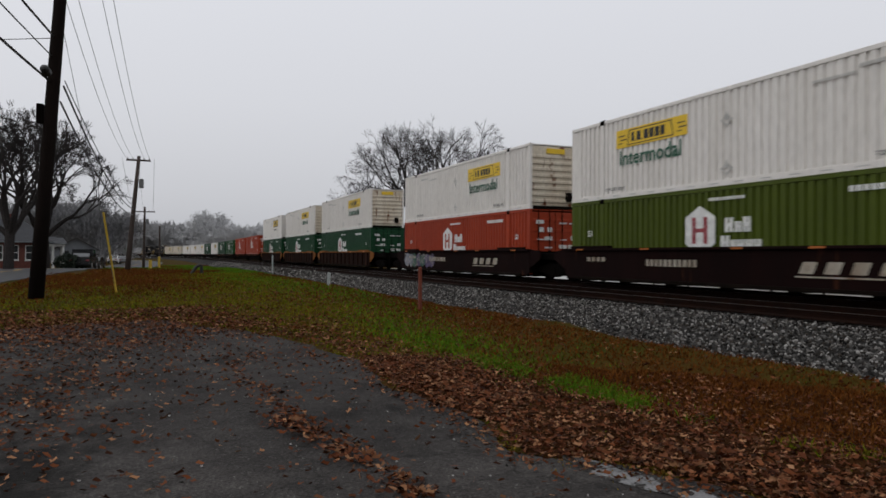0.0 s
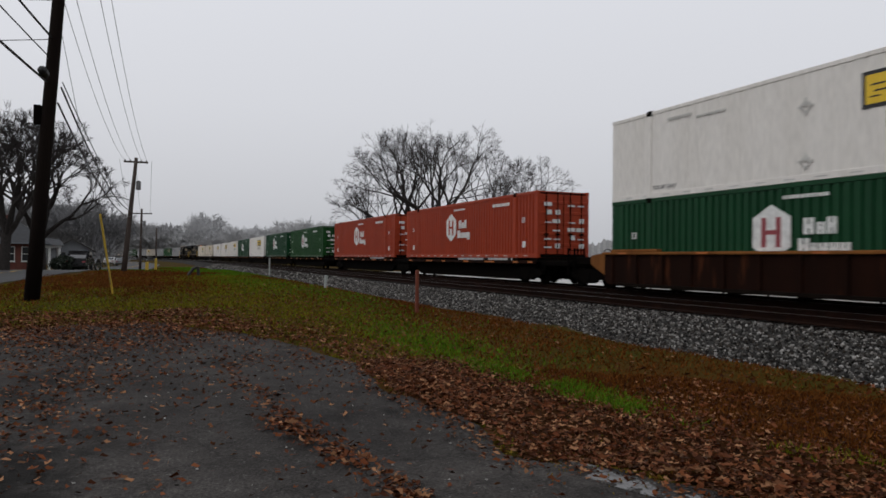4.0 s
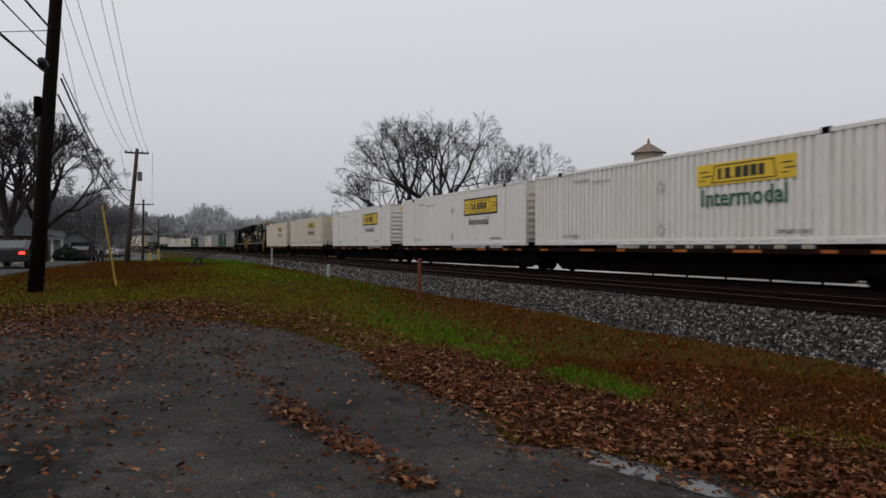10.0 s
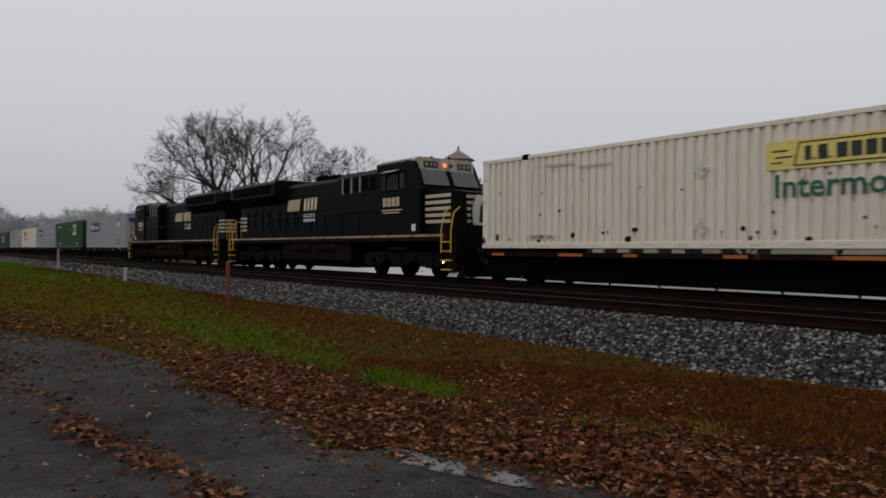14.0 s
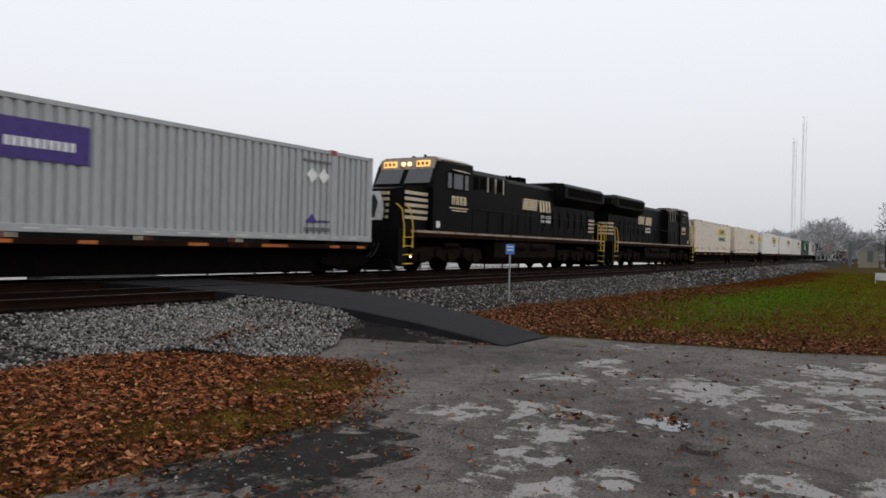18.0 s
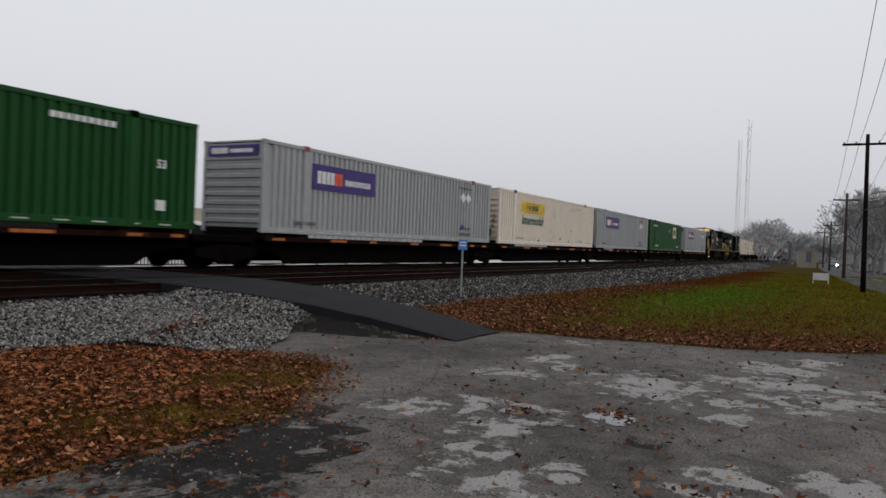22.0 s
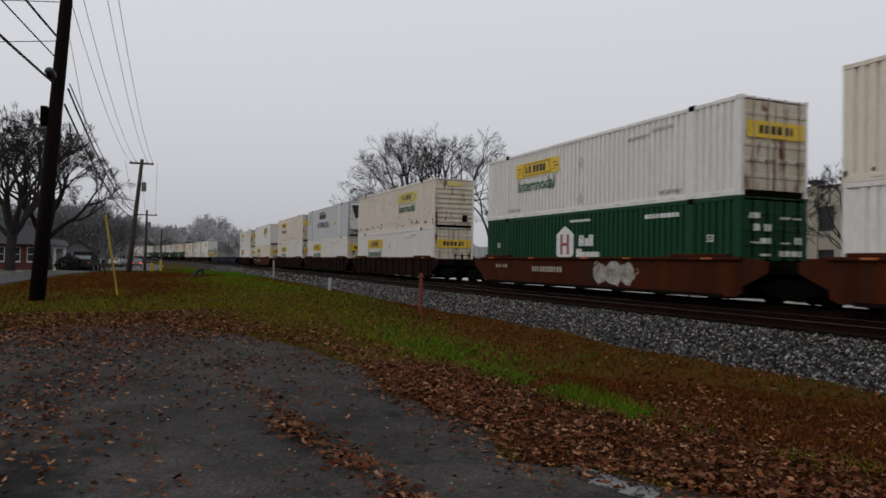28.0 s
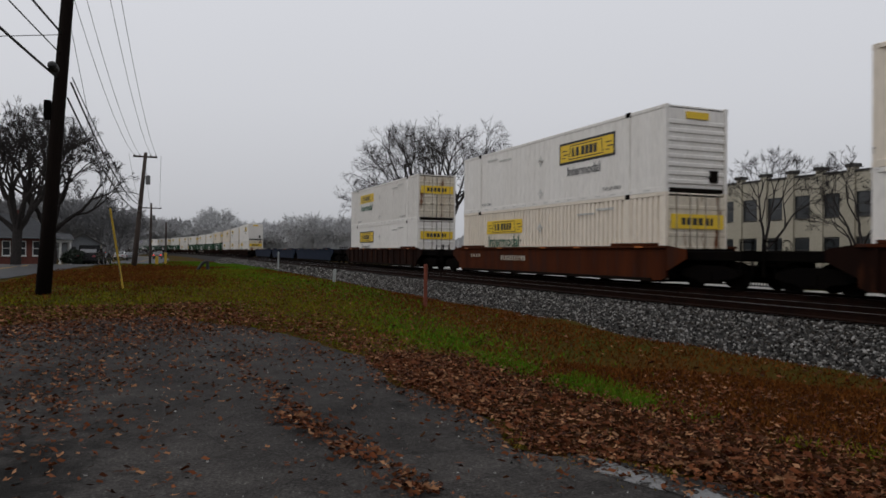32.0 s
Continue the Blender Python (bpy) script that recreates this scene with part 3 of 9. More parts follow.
            decal(c, "logo_bar", -2.9 + 0.1, -2.9 + 2.2, 2.34, 2.48, side, "ink", "", 0.011, 0.3)
            words(c, "INTERMODAL", -3.5, 1.02, side, "blueink").scale = (1.28, 1, 1.2)
            words(c, "53FT", -HL + 0.7, 2.15, side, "ink")
            words(c, "XHC", -HL + 0.75, 1.72, side, "ink")
            oval = [(-side * (3.9 + 0.55 * math.cos(0.5236 * k)), 1.24 + 0.17 * math.sin(0.5236 * k)) for k in range(12)]
            part("emblem", Solid().prism_y(oval if side < 0 else oval[::-1], *sorted((side * (HW + 0.006), side * (HW - 0.03)))), "oldyellow", c, "yellow-green oval emblem")
            decal(c, "emblem_mark", 3.65, 4.15, 1.2, 1.28, side, "green_spray", "", 0.011)
            decal(c, "stripe", 4.9, 5.4, 0.2, 2.7, side, "whiteink", "light lifting band", 0.004)
    if colour in ("rusted", "cream") and not far:
        rust_spots(c, -1 if nose_ahead else 1, 7 if colour == "rusted" else 8, 60 if colour == "rusted" else 16)
    if livery == "fedex":
        part("logo_panel", Solid().box(HL - 0.05, HL + 0.035, -1.05, 1.05, HIGH - 0.5, HIGH - 0.16), "purple", c, "purple logo panel")
        part("marking", Solid().box(HL, HL + 0.042, -0.9, -0.2, HIGH - 0.42, HIGH - 0.24).box(HL, HL + 0.042, -0.1, 0.85, HIGH - 0.4, HIGH - 0.28), "whiteink", c)
        part("logo_panel", Solid().box(-HL - 0.06, -HL + 0.03, -1.1, 1.1, HIGH - 0.7, HIGH - 0.34), "purple", c, "purple logo panel")
    if livery in ("jb", "jbk", "jbold"):
        pane = "oldyellow" if livery == "jbold" else "yellow"
        part("logo_panel", Solid().box(HL - 0.05, HL + 0.03, -0.45, 0.45, HIGH - 0.42, HIGH - 0.2), pane, c, "small yellow logo panel")
        part("logo_panel", Solid().box(-HL - 0.062, -HL + 0.03, -1.08, 1.08, HIGH - 1.2, HIGH - 0.72), pane, c, "yellow logo panel across the doors")
        s = Solid()
        for y, w in ((-0.62, 0.1), (-0.46, 0.16), (-0.2, 0.18), (0.04, 0.18), (0.28, 0.18), (0.52, 0.16)):
            s.box(-HL - 0.066, -HL, y, y + w, HIGH - 1.08, HIGH - 0.84)
        part("logo_stroke", s, "ink", c, "row of black strokes")
        part("vent_hatch", Solid().box(HL - 0.05, HL + 0.05, 0.55, 0.85, 0.35, 0.75), "dirty", c)
    if livery in ("hub", "hubnew"):
        s = Solid()
        rnd = random.Random(17)
        for r in range(6):
            for y in (-1.0, -0.55, 0.2, 0.62):
                if rnd.random() < 0.72:
                    w, h = rnd.choice(((0.34, 0.07), (0.36, 0.16), (0.22, 0.2), (0.3, 0.05))), 0.42 + r * 0.36
                    s.box(-HL - 0.064, -HL + 0.02, y, y + w[0], h, h + w[1])
        part("marking", s, "whiteink", c, "white door notices")
    if livery == "prime":
        u = part("cooling_unit", Solid().box(HL - 0.02, HL + 0.3, -1.05, 1.05, 0.55, 2.6, 0.12), "white", c, "white cooling unit")
        part("grille", Solid().prism_x([(-0.7, 1.5), (0.7, 1.5), (1.0, 2.55), (-1.0, 2.55)], HL + 0.28, HL + 0.33), "ink", u, "black grille")
        part("hatch", Solid().box(HL + 0.28, HL + 0.32, -0.3, 0.3, 0.85, 1.45), "ink", u)
        fr = Solid()
        for y in (-HW + 0.03, HW - 0.03):
            fr.tube([(HL - 0.05, y, 0.05), (HL + 0.5, y, 0.05), (HL + 0.5, y, HIGH - 0.03), (HL - 0.05, y, HIGH - 0.03)], 0.06)
        for z in (0.5, 1.4, 2.0):
            fr.tube([(HL + 0.5, -HW + 0.03, z), (HL + 0.5, -HW + 0.4, z)], 0.03)
        fr.tube([(HL + 0.5, -HW + 0.03, HIGH - 0.05), (HL + 0.5, HW - 0.03, HIGH - 0.05)], 0.04)
        part("end_frame", fr, "grey", c, "grey steel end frame")
    return c


KINDS = {  # livery, label, colour
    "jw": ("jb", "white ribbed steel container with yellow logo panel and Intermodal lettering", "white"),
    "jc": ("jb", "weathered cream steel container with yellow logo panel and Intermodal lettering", "cream"),
    "jk": ("jbk", "clean white steel container with a black-bordered yellow logo panel", "white"),
    "jo": ("jbold", "rust-spotted cream steel container with a faded yellow logo panel", "rusted"),
    "jt": ("tag", "rust-stained cream steel container with a small yellow tag", "rusted"),
    "hg": ("hub", "dark green steel container with a white hexagonal logo shield", "green"),
    "hl": ("hub", "bright green steel container with a white hexagonal logo shield", "lime"),
    "ho": ("hub", "olive green steel container with a white hexagonal logo shield", "olive"),
    "hr": ("hubnew", "orange-red steel container with a white hexagonal logo shield", "red"),
    "fx": ("fedex", "light grey smooth container with a purple logo panel", "grey"),
    "fd": ("fedex", "dark grey smooth container with a purple logo panel", "darkgrey"),
    "em": ("emp", "green smooth container with a cream square logo", "lime"),
    "pr": ("prime", "grimy grey-white insulated container with a cooling unit and dark lettering", "greywhite"),
}
PROTO = {}


def load(kind, along, height, nose_ahead):
    far = along < -470 or along > 325
    key = (kind, nose_ahead, far)
    if key not in PROTO:
        PROTO[key] = ob = container(*KINDS[kind], nose_ahead, far)
    else:
        ob = copy_thing(PROTO[key], Matrix.Identity(4))
    return ride(ob, along, height, 0 if nose_ahead else 180)


# ---- railcars ----
def bogie(parent, x, wheels=(-0.89, 0.89), r=0.42):
    """A freight bogie: two side frames, a bolster, wheels and axles."""
    k = part("bogie", Solid().box(-0.22, 0.22, -1.1, 1.1, 0.42, 0.68, 0.04), "dirty", parent, "", Matrix.Translation((x, 0, 0)))
    for y in (-1.02, 1.02):
        s = Solid().prism_y([(-1.2, 0.42), (-0.95, 0.34), (-0.55, 0.30), (-0.3, 0.17), (0.3, 0.17), (0.55, 0.30), (0.95, 0.34), (1.2, 0.42), (1.15, 0.58), (0.45, 0.72), (-0.45, 0.72), (-1.15, 0.58)], y - 0.09, y + 0.09)
        s.box(-0.16, 0.16, y - 0.12, y + 0.12, 0.25, 0.55)
        part("side_frame", s, "dark", k)
    for wx in wheels:
        for y in (-0.75, 0.75):
            part("wheel", bogie.wheel, "dark", k, "", Matrix.Translation((wx, y, r)))
        part("axle", bogie.axle, "dark", k, "", Matrix.Translation((wx, 0, r)))
    return k


bogie.wheel = wheel_disc(0.42, 0.13).mesh("wheel")
bogie.axle = Solid().tube([(0, -0.7, 0), (0, 0.7, 0)], 0.08, 8).mesh("axle")
for me_ in (bogie.wheel, bogie.axle):
    me_.materials.append(M["dark"])


def ends(car, back, ahead, half, z0, z1, material, shared_back, shared_ahead):
    """End platforms over the bogies, with coupler or articulation."""
    for sgn, gap, shared in ((-1, back, shared_back), (1, ahead, shared_ahead)):
        tip = half + (gap / 2 if shared else min(gap / 2 - 0.35, 3.0))
        a, b = sorted((sgn * half, sgn * tip))
        part("end_platform", Solid().box(a, b, -1.15, 1.15, z0, z1, 0.03), material, car)
        s = Solid().box(min(sgn * (tip - 0.5), sgn * (tip + 0.35)), max(sgn * (tip - 0.5), sgn * (tip + 0.35)), -0.16, 0.16, 0.68, 0.98, 0.04)
        part("coupler", s, "dark", car)
        if not shared:
            s = Solid()
            for y in (-1.27, -0.83):
                s.box(min(sgn * (tip - 0.06), sgn * tip), max(sgn * (tip - 0.06), sgn * tip), y, y + 0.05, 0.45, 1.5)
            for z in (0.5, 0.8, 1.1, 1.4):
                s.box(min(sgn * (tip - 0.05), sgn * tip), max(sgn * (tip - 0.05), sgn * tip), -1.25, -0.8, z, z + 0.03)
            part("ladder", s, "dark", car)
            s = Solid().tube([(sgn * (tip - 0.35), 0.85, 1.0), (sgn * (tip - 0.35), 0.85, 1.3)], 0.03).tube([(sgn * (tip - 0.35), 0.85 + 0.2 * math.cos(i * 0.5236), 1.3 + 0.2 * math.sin(i * 0.5236)) for i in range(13)], 0.02)
            part("brake_wheel", s, "dark", car)


def well_car(colour, label, ribbed, back, ahead, writing=0):
    """One well unit; the container floor lies at 0.23 m."""
    c = thing("well_car", label, "railcar", "cars of the train")
    h = HL + 0.22
    for sy in (-1, 1):
        y0, y1 = sorted((sy * 1.36, sy * 1.44))
        part("side_wall", Solid().prism_y([(-h, 0.32), (-h + 0.25, 0.20), (h - 0.25, 0.20), (h, 0.32), (h, 1.24), (-h, 1.24)], y0, y1), "brown" if colour == "ochre" else colour, c)
        y0, y1 = sorted((sy * 1.33, sy * 1.52))
        s = Solid().box(-h, h, y0, y1, 1.24, 1.33, 0.015)
        for x in (-6.6, 6.6):
            s.box(x - 1.2, x + 1.2, y0, y1, 1.33, 1.42, 0.015)
        part("top_sill", s, {"brown": "rustorange"}.get(colour, colour), c)
        part("bottom_sill", Solid().box(-h + 0.7, h - 0.7, min(sy * 1.34, sy * 1.5), max(sy * 1.34, sy * 1.5), 0.16, 0.27, 0.01), "dirty", c)
        if ribbed:
            n = 13
            for i in range(n):
                x = -h + 0.5 + i * (2 * h - 1) / (n - 1)
                part("rib", Solid().box(x - 0.05, x + 0.05, min(sy * 1.44, sy * 1.51), max(sy * 1.44, sy * 1.51), 0.27, 1.24), "brown" if colour == "ochre" else colour, c)
        for i, x in enumerate((-7.2, -3.4, 0.6, 3.2, 7.0)):
            part("reflector", Solid().box(x - 0.22, x + 0.22, min(sy * 1.5, sy * 1.528), max(sy * 1.5, sy * 1.528), 1.255, 1.315), "reflector", c, "orange reflector")
        if writing:
            s = Solid()
            y0, y1 = sorted((sy * 1.43, sy * 1.448))
            for i in range(11):
                x = -3.4 + i * 0.22
                s.box(x, x + 0.14, y0, y1, 0.72, 0.94)
            for i in range(4):
                s.box(-6.8 + i * 0.3, -6.6 + i * 0.3, y0, y1, 0.85, 1.0)
            if writing == 1:
                for i in range(4):
                    x = 2.6 + i * 0.72
                    s.prism_y([(x, 0.62), (x + 0.42, 0.62), (x + 0.55, 0.92), (x + 0.13, 0.92)], y0, y1)
                s.box(2.5, 4.9, y0, y1, 0.52, 0.56)
            part("marking", s, "steel_end", c, "worn pale strokes")
    for i in range(7):
        x = -h + 1.2 + i * (2 * h - 2.4) / 6
        part("cross_beam", Solid().box(x - 0.2, x + 0.2, -1.36, 1.36, 0.12, 0.22), "dark", c)
    for sgn in (-1, 1):
        part("bulkhead", Solid().box(*sorted((sgn * (h - 0.04), sgn * (h + 0.05))), -1.36, 1.36, 0.3, 1.24), "dark", c)
        part("end_gusset", Solid().prism_y([(sgn * h, 0.5), (sgn * (h + 0.9), 0.9), (sgn * (h + 0.9), 1.2), (sgn * h, 1.33)], -1.42, -1.36), colour, c)
    sb, sa = back < 4.0, ahead < 4.0
    ends(c, back, ahead, h, 0.86, 1.16, "dark", sb, sa)
    bogie(c, -(HL + (back / 2 if sb else 1.75)))
    if not sa:
        bogie(c, HL + 1.75)
    return c


def graffiti(c, x0, x1, tone, seed):
    """Sprayed lettering past reading on the near wall of a well car: cloudy fill, looping pale outlines, one slanting stroke."""
    rnd = random.Random(seed)
    x = x0
    while x < x1 - 0.3:
        w = rnd.uniform(0.6, 1.0)
        ring = []
        for k in range(14):
            a = 6.2832 * k / 14
            q = rnd.uniform(0.8, 1.1)
            ring.append((x + w * 0.5 + 0.58 * w * q * math.cos(a), min(1.2, max(0.3, 0.75 + 0.42 * q * math.sin(a)))))
        part("graffiti", Solid().prism_y(ring, -1.4465 - 0.0004 * rnd.random(), -1.43), rnd.choice(tone[:-1]), c, "sprayed cloudy paint")
        for _ in range(3):
            a, cx, cz, r = rnd.uniform(0, 6.28), x + rnd.uniform(0.1, w), rnd.uniform(0.55, 0.95), rnd.uniform(0.12, 0.3)
            span = rnd.uniform(2.2, 4.5)
            arc = [(a + span * k / 9, r * (1 + 0.25 * math.sin(2.1 * k + seed))) for k in range(10)]
            out = [(cx + q * math.cos(t), min(1.22, cz + q * math.sin(t))) for t, q in arc]
            inn = [(cx + (q - 0.045) * math.cos(t), min(1.19, cz + (q - 0.045) * math.sin(t))) for t, q in arc]
            line = Solid()
            for k in range(9):
                line.prism_y([inn[k], out[k], out[k + 1], inn[k + 1]], -1.4485, -1.44)
            part("graffiti_line", line, tone[-1], c, "pale sprayed loop")
        x += w * 0.86


def spine_car(label, back, ahead, solo_back=False, solo_ahead=False):
    """A skeletal unit: deep-bellied girders, pads that carry the container, orange marks along the deck."""
    c = thing("spine_car", label, "railcar", "cars of the train")
    h = HL + 0.1
    for sy in (-1, 1):
        y0, y1 = sorted((sy * 0.82, sy * 0.94))
        part("girder", Solid().prism_y([(-h + 1.0, 0.55), (-h + 1.7, 0.15), (h - 1.7, 0.15), (h - 1.0, 0.55), (h, 0.6), (h, 0.99), (-h, 0.99), (-h, 0.6)], y0, y1), "dark", c)
        part("deck_edge", Solid().box(-h + 0.3, h - 0.3, min(sy * 1.18, sy * 1.3), max(sy * 1.18, sy * 1.3), 0.86, 1.0, 0.01), "brown", c)
        for i, x in enumerate((-7.3, -4.2, -2.1, 0.9, 3.6, 6.2, 7.5)):
            w = (0.28, 0.45, 0.22, 0.3, 0.5, 0.22, 0.2)[i]
            part("reflector", Solid().box(x - w, x + w, min(sy * 1.3, sy * 1.312), max(sy * 1.3, sy * 1.312), 0.89, 0.97), "reflector", c, "orange reflector")
    for x in (-7.7, -6.07, 6.07, 7.7):
        part("pad", Solid().box(x - 0.28, x + 0.28, -1.24, 1.24, 0.94, 1.118, 0.02), "dirty", c)
    for x in (-4.4, -1.5, 1.5, 4.4):
        part("cross_bearer", Solid().box(x - 0.12, x + 0.12, -1.24, 1.24, 0.8, 0.97, 0.02), "dark", c)
    part("brake_gear", Solid().box(-2.2, -0.6, -0.75, 0.75, 0.30, 0.7, 0.05).tube([(-3.5, 0.3, 0.55), (3.8, 0.3, 0.55)], 0.05), "dark", c)
    sb, sa = back < 4.0, ahead < 4.0
    ends(c, back, ahead, h, 0.78, 1.0, "dark", sb, sa)
    bogie(c, -(HL + back / 2) if sb and not solo_back else -(HL - 1.1))
    if not sa or solo_ahead:
        bogie(c, HL - 1.1)
    part("centre_sill", Solid().box(-h, h, -0.3, 0.3, 0.4, 0.97, 0.03), "dark", c)
    return c


def flat_car(label, back, ahead):
    c = thing("flat_car", label, "railcar", "cars of the train")
    h = HL + 0.9
    part("deck", Solid().box(-h, h, -1.4, 1.4, 0.9, 1.02, 0.01), "dark", c)
    for sy in (-1, 1):
        y0, y1 = sorted((sy * 1.28, sy * 1.4))
        part("side_sill", Solid().prism_y([(-h, 0.7), (-h + 3, 0.30), (h - 3, 0.30), (h, 0.7), (h, 0.9), (-h, 0.9)], y0, y1), "dark", c)
    part("hitch", Solid().box(-6.6, -6.0, -0.7, 0.7, 1.02, 1.15).tube([(-6.3, -0.5, 1.1), (-5.6, 0, 2.0)], 0.08).tube([(-6.3, 0.5, 1.1), (-5.6, 0, 2.0)], 0.08), "dark", c)
    ends(c, max(back - 1.8, 1.2), max(ahead - 1.8, 1.2), h, 0.72, 0.95, "dark", True, True)
    bogie(c, -h + 1.9)
    bogie(c, h - 1.9)
    return c


def road_trailer_chassis(along):
    """The wheeled chassis under the trailer-mounted container; its wheels stand on the flat car's deck."""
    c = thing("trailer_chassis", "black steel semi-trailer chassis with bright wheel rims on a flat car", "trailer chassis")
    for sy in (-1, 1):
        part("frame_rail", Solid().box(-HL + 0.2, HL - 0.1, sy * 0.45 - 0.06, sy * 0.45 + 0.06, 0.72, 1.015), "dark", c)
        part("landing_leg", Solid().tube([(-4.6, sy * 0.7, 0.05), (-4.6, sy * 0.7, 0.9)], 0.06).box(-4.75, -4.45, sy * 0.7 - 0.12, sy * 0.7 + 0.12, 0, 0.05), "dark", c)
    for x in (-HL + 0.3, -5, -2, 1, 3, HL - 0.3):
        part("cross_member", Solid().box(x - 0.09, x + 0.09, -1.2, 1.2, 0.8, 1.0), "dark", c)
    for x in (3.9, 5.2):
        for sy in (-1, 1):
            w = part("wheel", wheel_disc(0.5, 0.5, 24), "rubber", c, "black tyre", Matrix.Translation((x, sy * 0.98, 0.5)) @ (Matrix.Identity(4) if sy < 0 else Matrix.Rotation(math.pi, 4, "Z")))
            part("rim", Solid().prism_y([(0.3 * math.cos(6.2832 * i / 18), 0.3 * math.sin(6.2832 * i / 18)) for i in range(18)], -0.262, -0.2), "chromerim", w, "bright aluminium rim")
        part("axle", Solid().tube([(x, -0.9, 0.5), (x, 0.9, 0.5)], 0.08), "dark", c)
    part("rear_bumper", Solid().box(HL - 0.12, HL, -1.2, 1.2, 0.55, 0.68).box(HL - 0.1, HL, -0.8, -0.7, 0.6, 1.0).box(HL - 0.1, HL, 0.7, 0.8, 0.6, 1.0), "rustorange", c, "rusty red bumper")
    for y in (-1.2, 0.7):
        part("mud_flap", Solid().box(6.0, 6.03, y, y + 0.5, 0.25, 0.85), "rubber", c)
    return ride(c, along, 1.02, 0)


# ---- locomotives ----
def locomotive(label, seed, lit):
    """A six-axle freight locomotive, cab towards +x; z = 0 at the rail."""
    L = thing("locomotive", label, "locomotive", "locomotives of the train")
    part("underframe", Solid().box(-10.3, 10.1, -1.48, 1.48, 1.36, 1.62, 0.02), "brown", L, "rust-brown grimy sill")
    part("centre_sill", Solid().box(-9.9, 9.9, -0.7, 0.7, 0.72, 1.37, 0.03), "dark", L)
    for sy in (-1, 1):
        y0, y1 = sorted((sy * 1.48, sy * 1.492))
        s = Solid()
        x = -10.2
        rnd = random.Random(seed)
        while x < 9.9:
            w = min(rnd.choice((1.6, 2.3, 1.2)), 9.95 - x)
            s.box(x, x + w - 0.1, y0, y1, 1.53, 1.615)
            x += w
        part("sill_stripe", s, "grubby", L, "grubby cream stripe along the sill")
    ring = [(-1.35, 1.36), (-1.35, 0.6), (-1.1, 0.28), (1.1, 0.28), (1.35, 0.6), (1.35, 1.36)]
    part("fuel_tank", Solid().prism_x(ring, -3.4, 3.2), "locodirt", L, "grimy fuel tank")
    for x in (-2.3, 0.15):
        for sy in (-1, 1):
            part("air_reservoir", Solid().tube([(x, sy * 1.28, 1.12), (x + 0.1, sy * 1.28, 1.12), (x + 1.8, sy * 1.28, 1.12), (x + 1.9, sy * 1.28, 1.12)], [0.1, 0.2, 0.2, 0.1], 12), "locodirt", L)
    wheel = wheel_disc(0.53, 0.14, 24).mesh("wheel")
    wheel.materials.append(M["dark"])
    for bx in (-6.75, 6.75):
        k = part("bogie", Solid().box(-2.3, 2.3, -0.9, 0.9, 0.55, 1.0, 0.05), "locodirt", L, "", Matrix.Translation((bx, 0, 0)))
        for sy in (-1, 1):
            y0, y1 = sorted((sy * 1.0, sy * 1.2))
            s = Solid().prism_y([(-2.7, 0.55), (-2.4, 0.42), (-1.5, 0.42), (-1.2, 0.6), (-0.7, 0.6), (-0.4, 0.42), (0.4, 0.42), (0.7, 0.6), (1.2, 0.6), (1.5, 0.42), (2.4, 0.42), (2.7, 0.55), (2.6, 0.9), (1.6, 1.0), (-1.6, 1.0), (-2.6, 0.9)], y0, y1)
            for x in (-2.0, 0, 2.0):
                s.box(x - 0.2, x + 0.2, min(sy * 1.18, sy * 1.3), max(sy * 1.18, sy * 1.3), 0.38, 0.75)
            part("side_frame", s, "locodirt", k)
            for x in (-1.0, 1.0):
                part("spring", Solid().tube([(x, sy * 1.22, 0.6), (x, sy * 1.22, 0.95)], 0.11, 8), "locodirt", k)
            part("brake_cylinder", Solid().tube([(-0.6, sy * 1.25, 1.08), (0.5, sy * 1.25, 1.08)], 0.1, 10), "locodirt", k)
        for x in (-2.0, 0, 2.0):
            for sy in (-1, 1):
                part("wheel", wheel, "dark", k, "", Matrix.Translation((x, sy * 0.76, 0.53)))
    hood = [(-0.92, 1.62), (0.92, 1.62), (0.92, 4.1), (0.75, 4.28), (-0.75, 4.28), (-0.92, 4.1)]
    part("long_hood", Solid().prism_x(hood, -9.9, 3.2), "loco", L, "black engine hood")
    # flared radiator at the back, hanging over the hood's end
    s = Solid().prism_x([(-0.95, 3.35), (0.95, 3.35), (1.5, 3.78), (1.5, 4.38), (1.3, 4.55), (-1.3, 4.55), (-1.5, 4.38), (-1.5, 3.78)], -9.9, -4.2)
    rear = [(-9.9, -1.5, 3.78), (-9.9, 1.5, 3.78), (-9.9, 1.5, 4.38), (-9.9, 1.3, 4.55), (-9.9, -1.3, 4.55), (-9.9, -1.5, 4.38),
            (-10.55, -1.3, 3.95), (-10.55, 1.3, 3.95), (-10.55, 1.3, 4.3), (-10.4, 1.2, 4.45), (-10.4, -1.2, 4.45), (-10.55, -1.3, 4.3)]
    s.add(rear, [(0, 1, 7, 6), (1, 2, 8, 7), (2, 3, 9, 8), (3, 4, 10, 9), (4, 5, 11, 10), (5, 0, 6, 11), (6, 7, 8, 9, 10, 11)])
    part("radiator", s, "loco", L, "flared radiator housing")
    for y in (-1.515, 1.49):
        part("radiator_grille", Solid().box(-9.6, -4.6, y, y + 0.025, 3.88, 4.32), "dark", L)
    part("roof_walk", Solid().box(-6.5, -4.3, -0.9, 0.9, 4.55, 4.6), "grey", L, "light grey roof plate")
    part("exhaust_stack", Solid().box(-1.9, -1.2, -0.3, 0.3, 4.25, 4.62, 0.03), "dark", L)
    s = Solid()
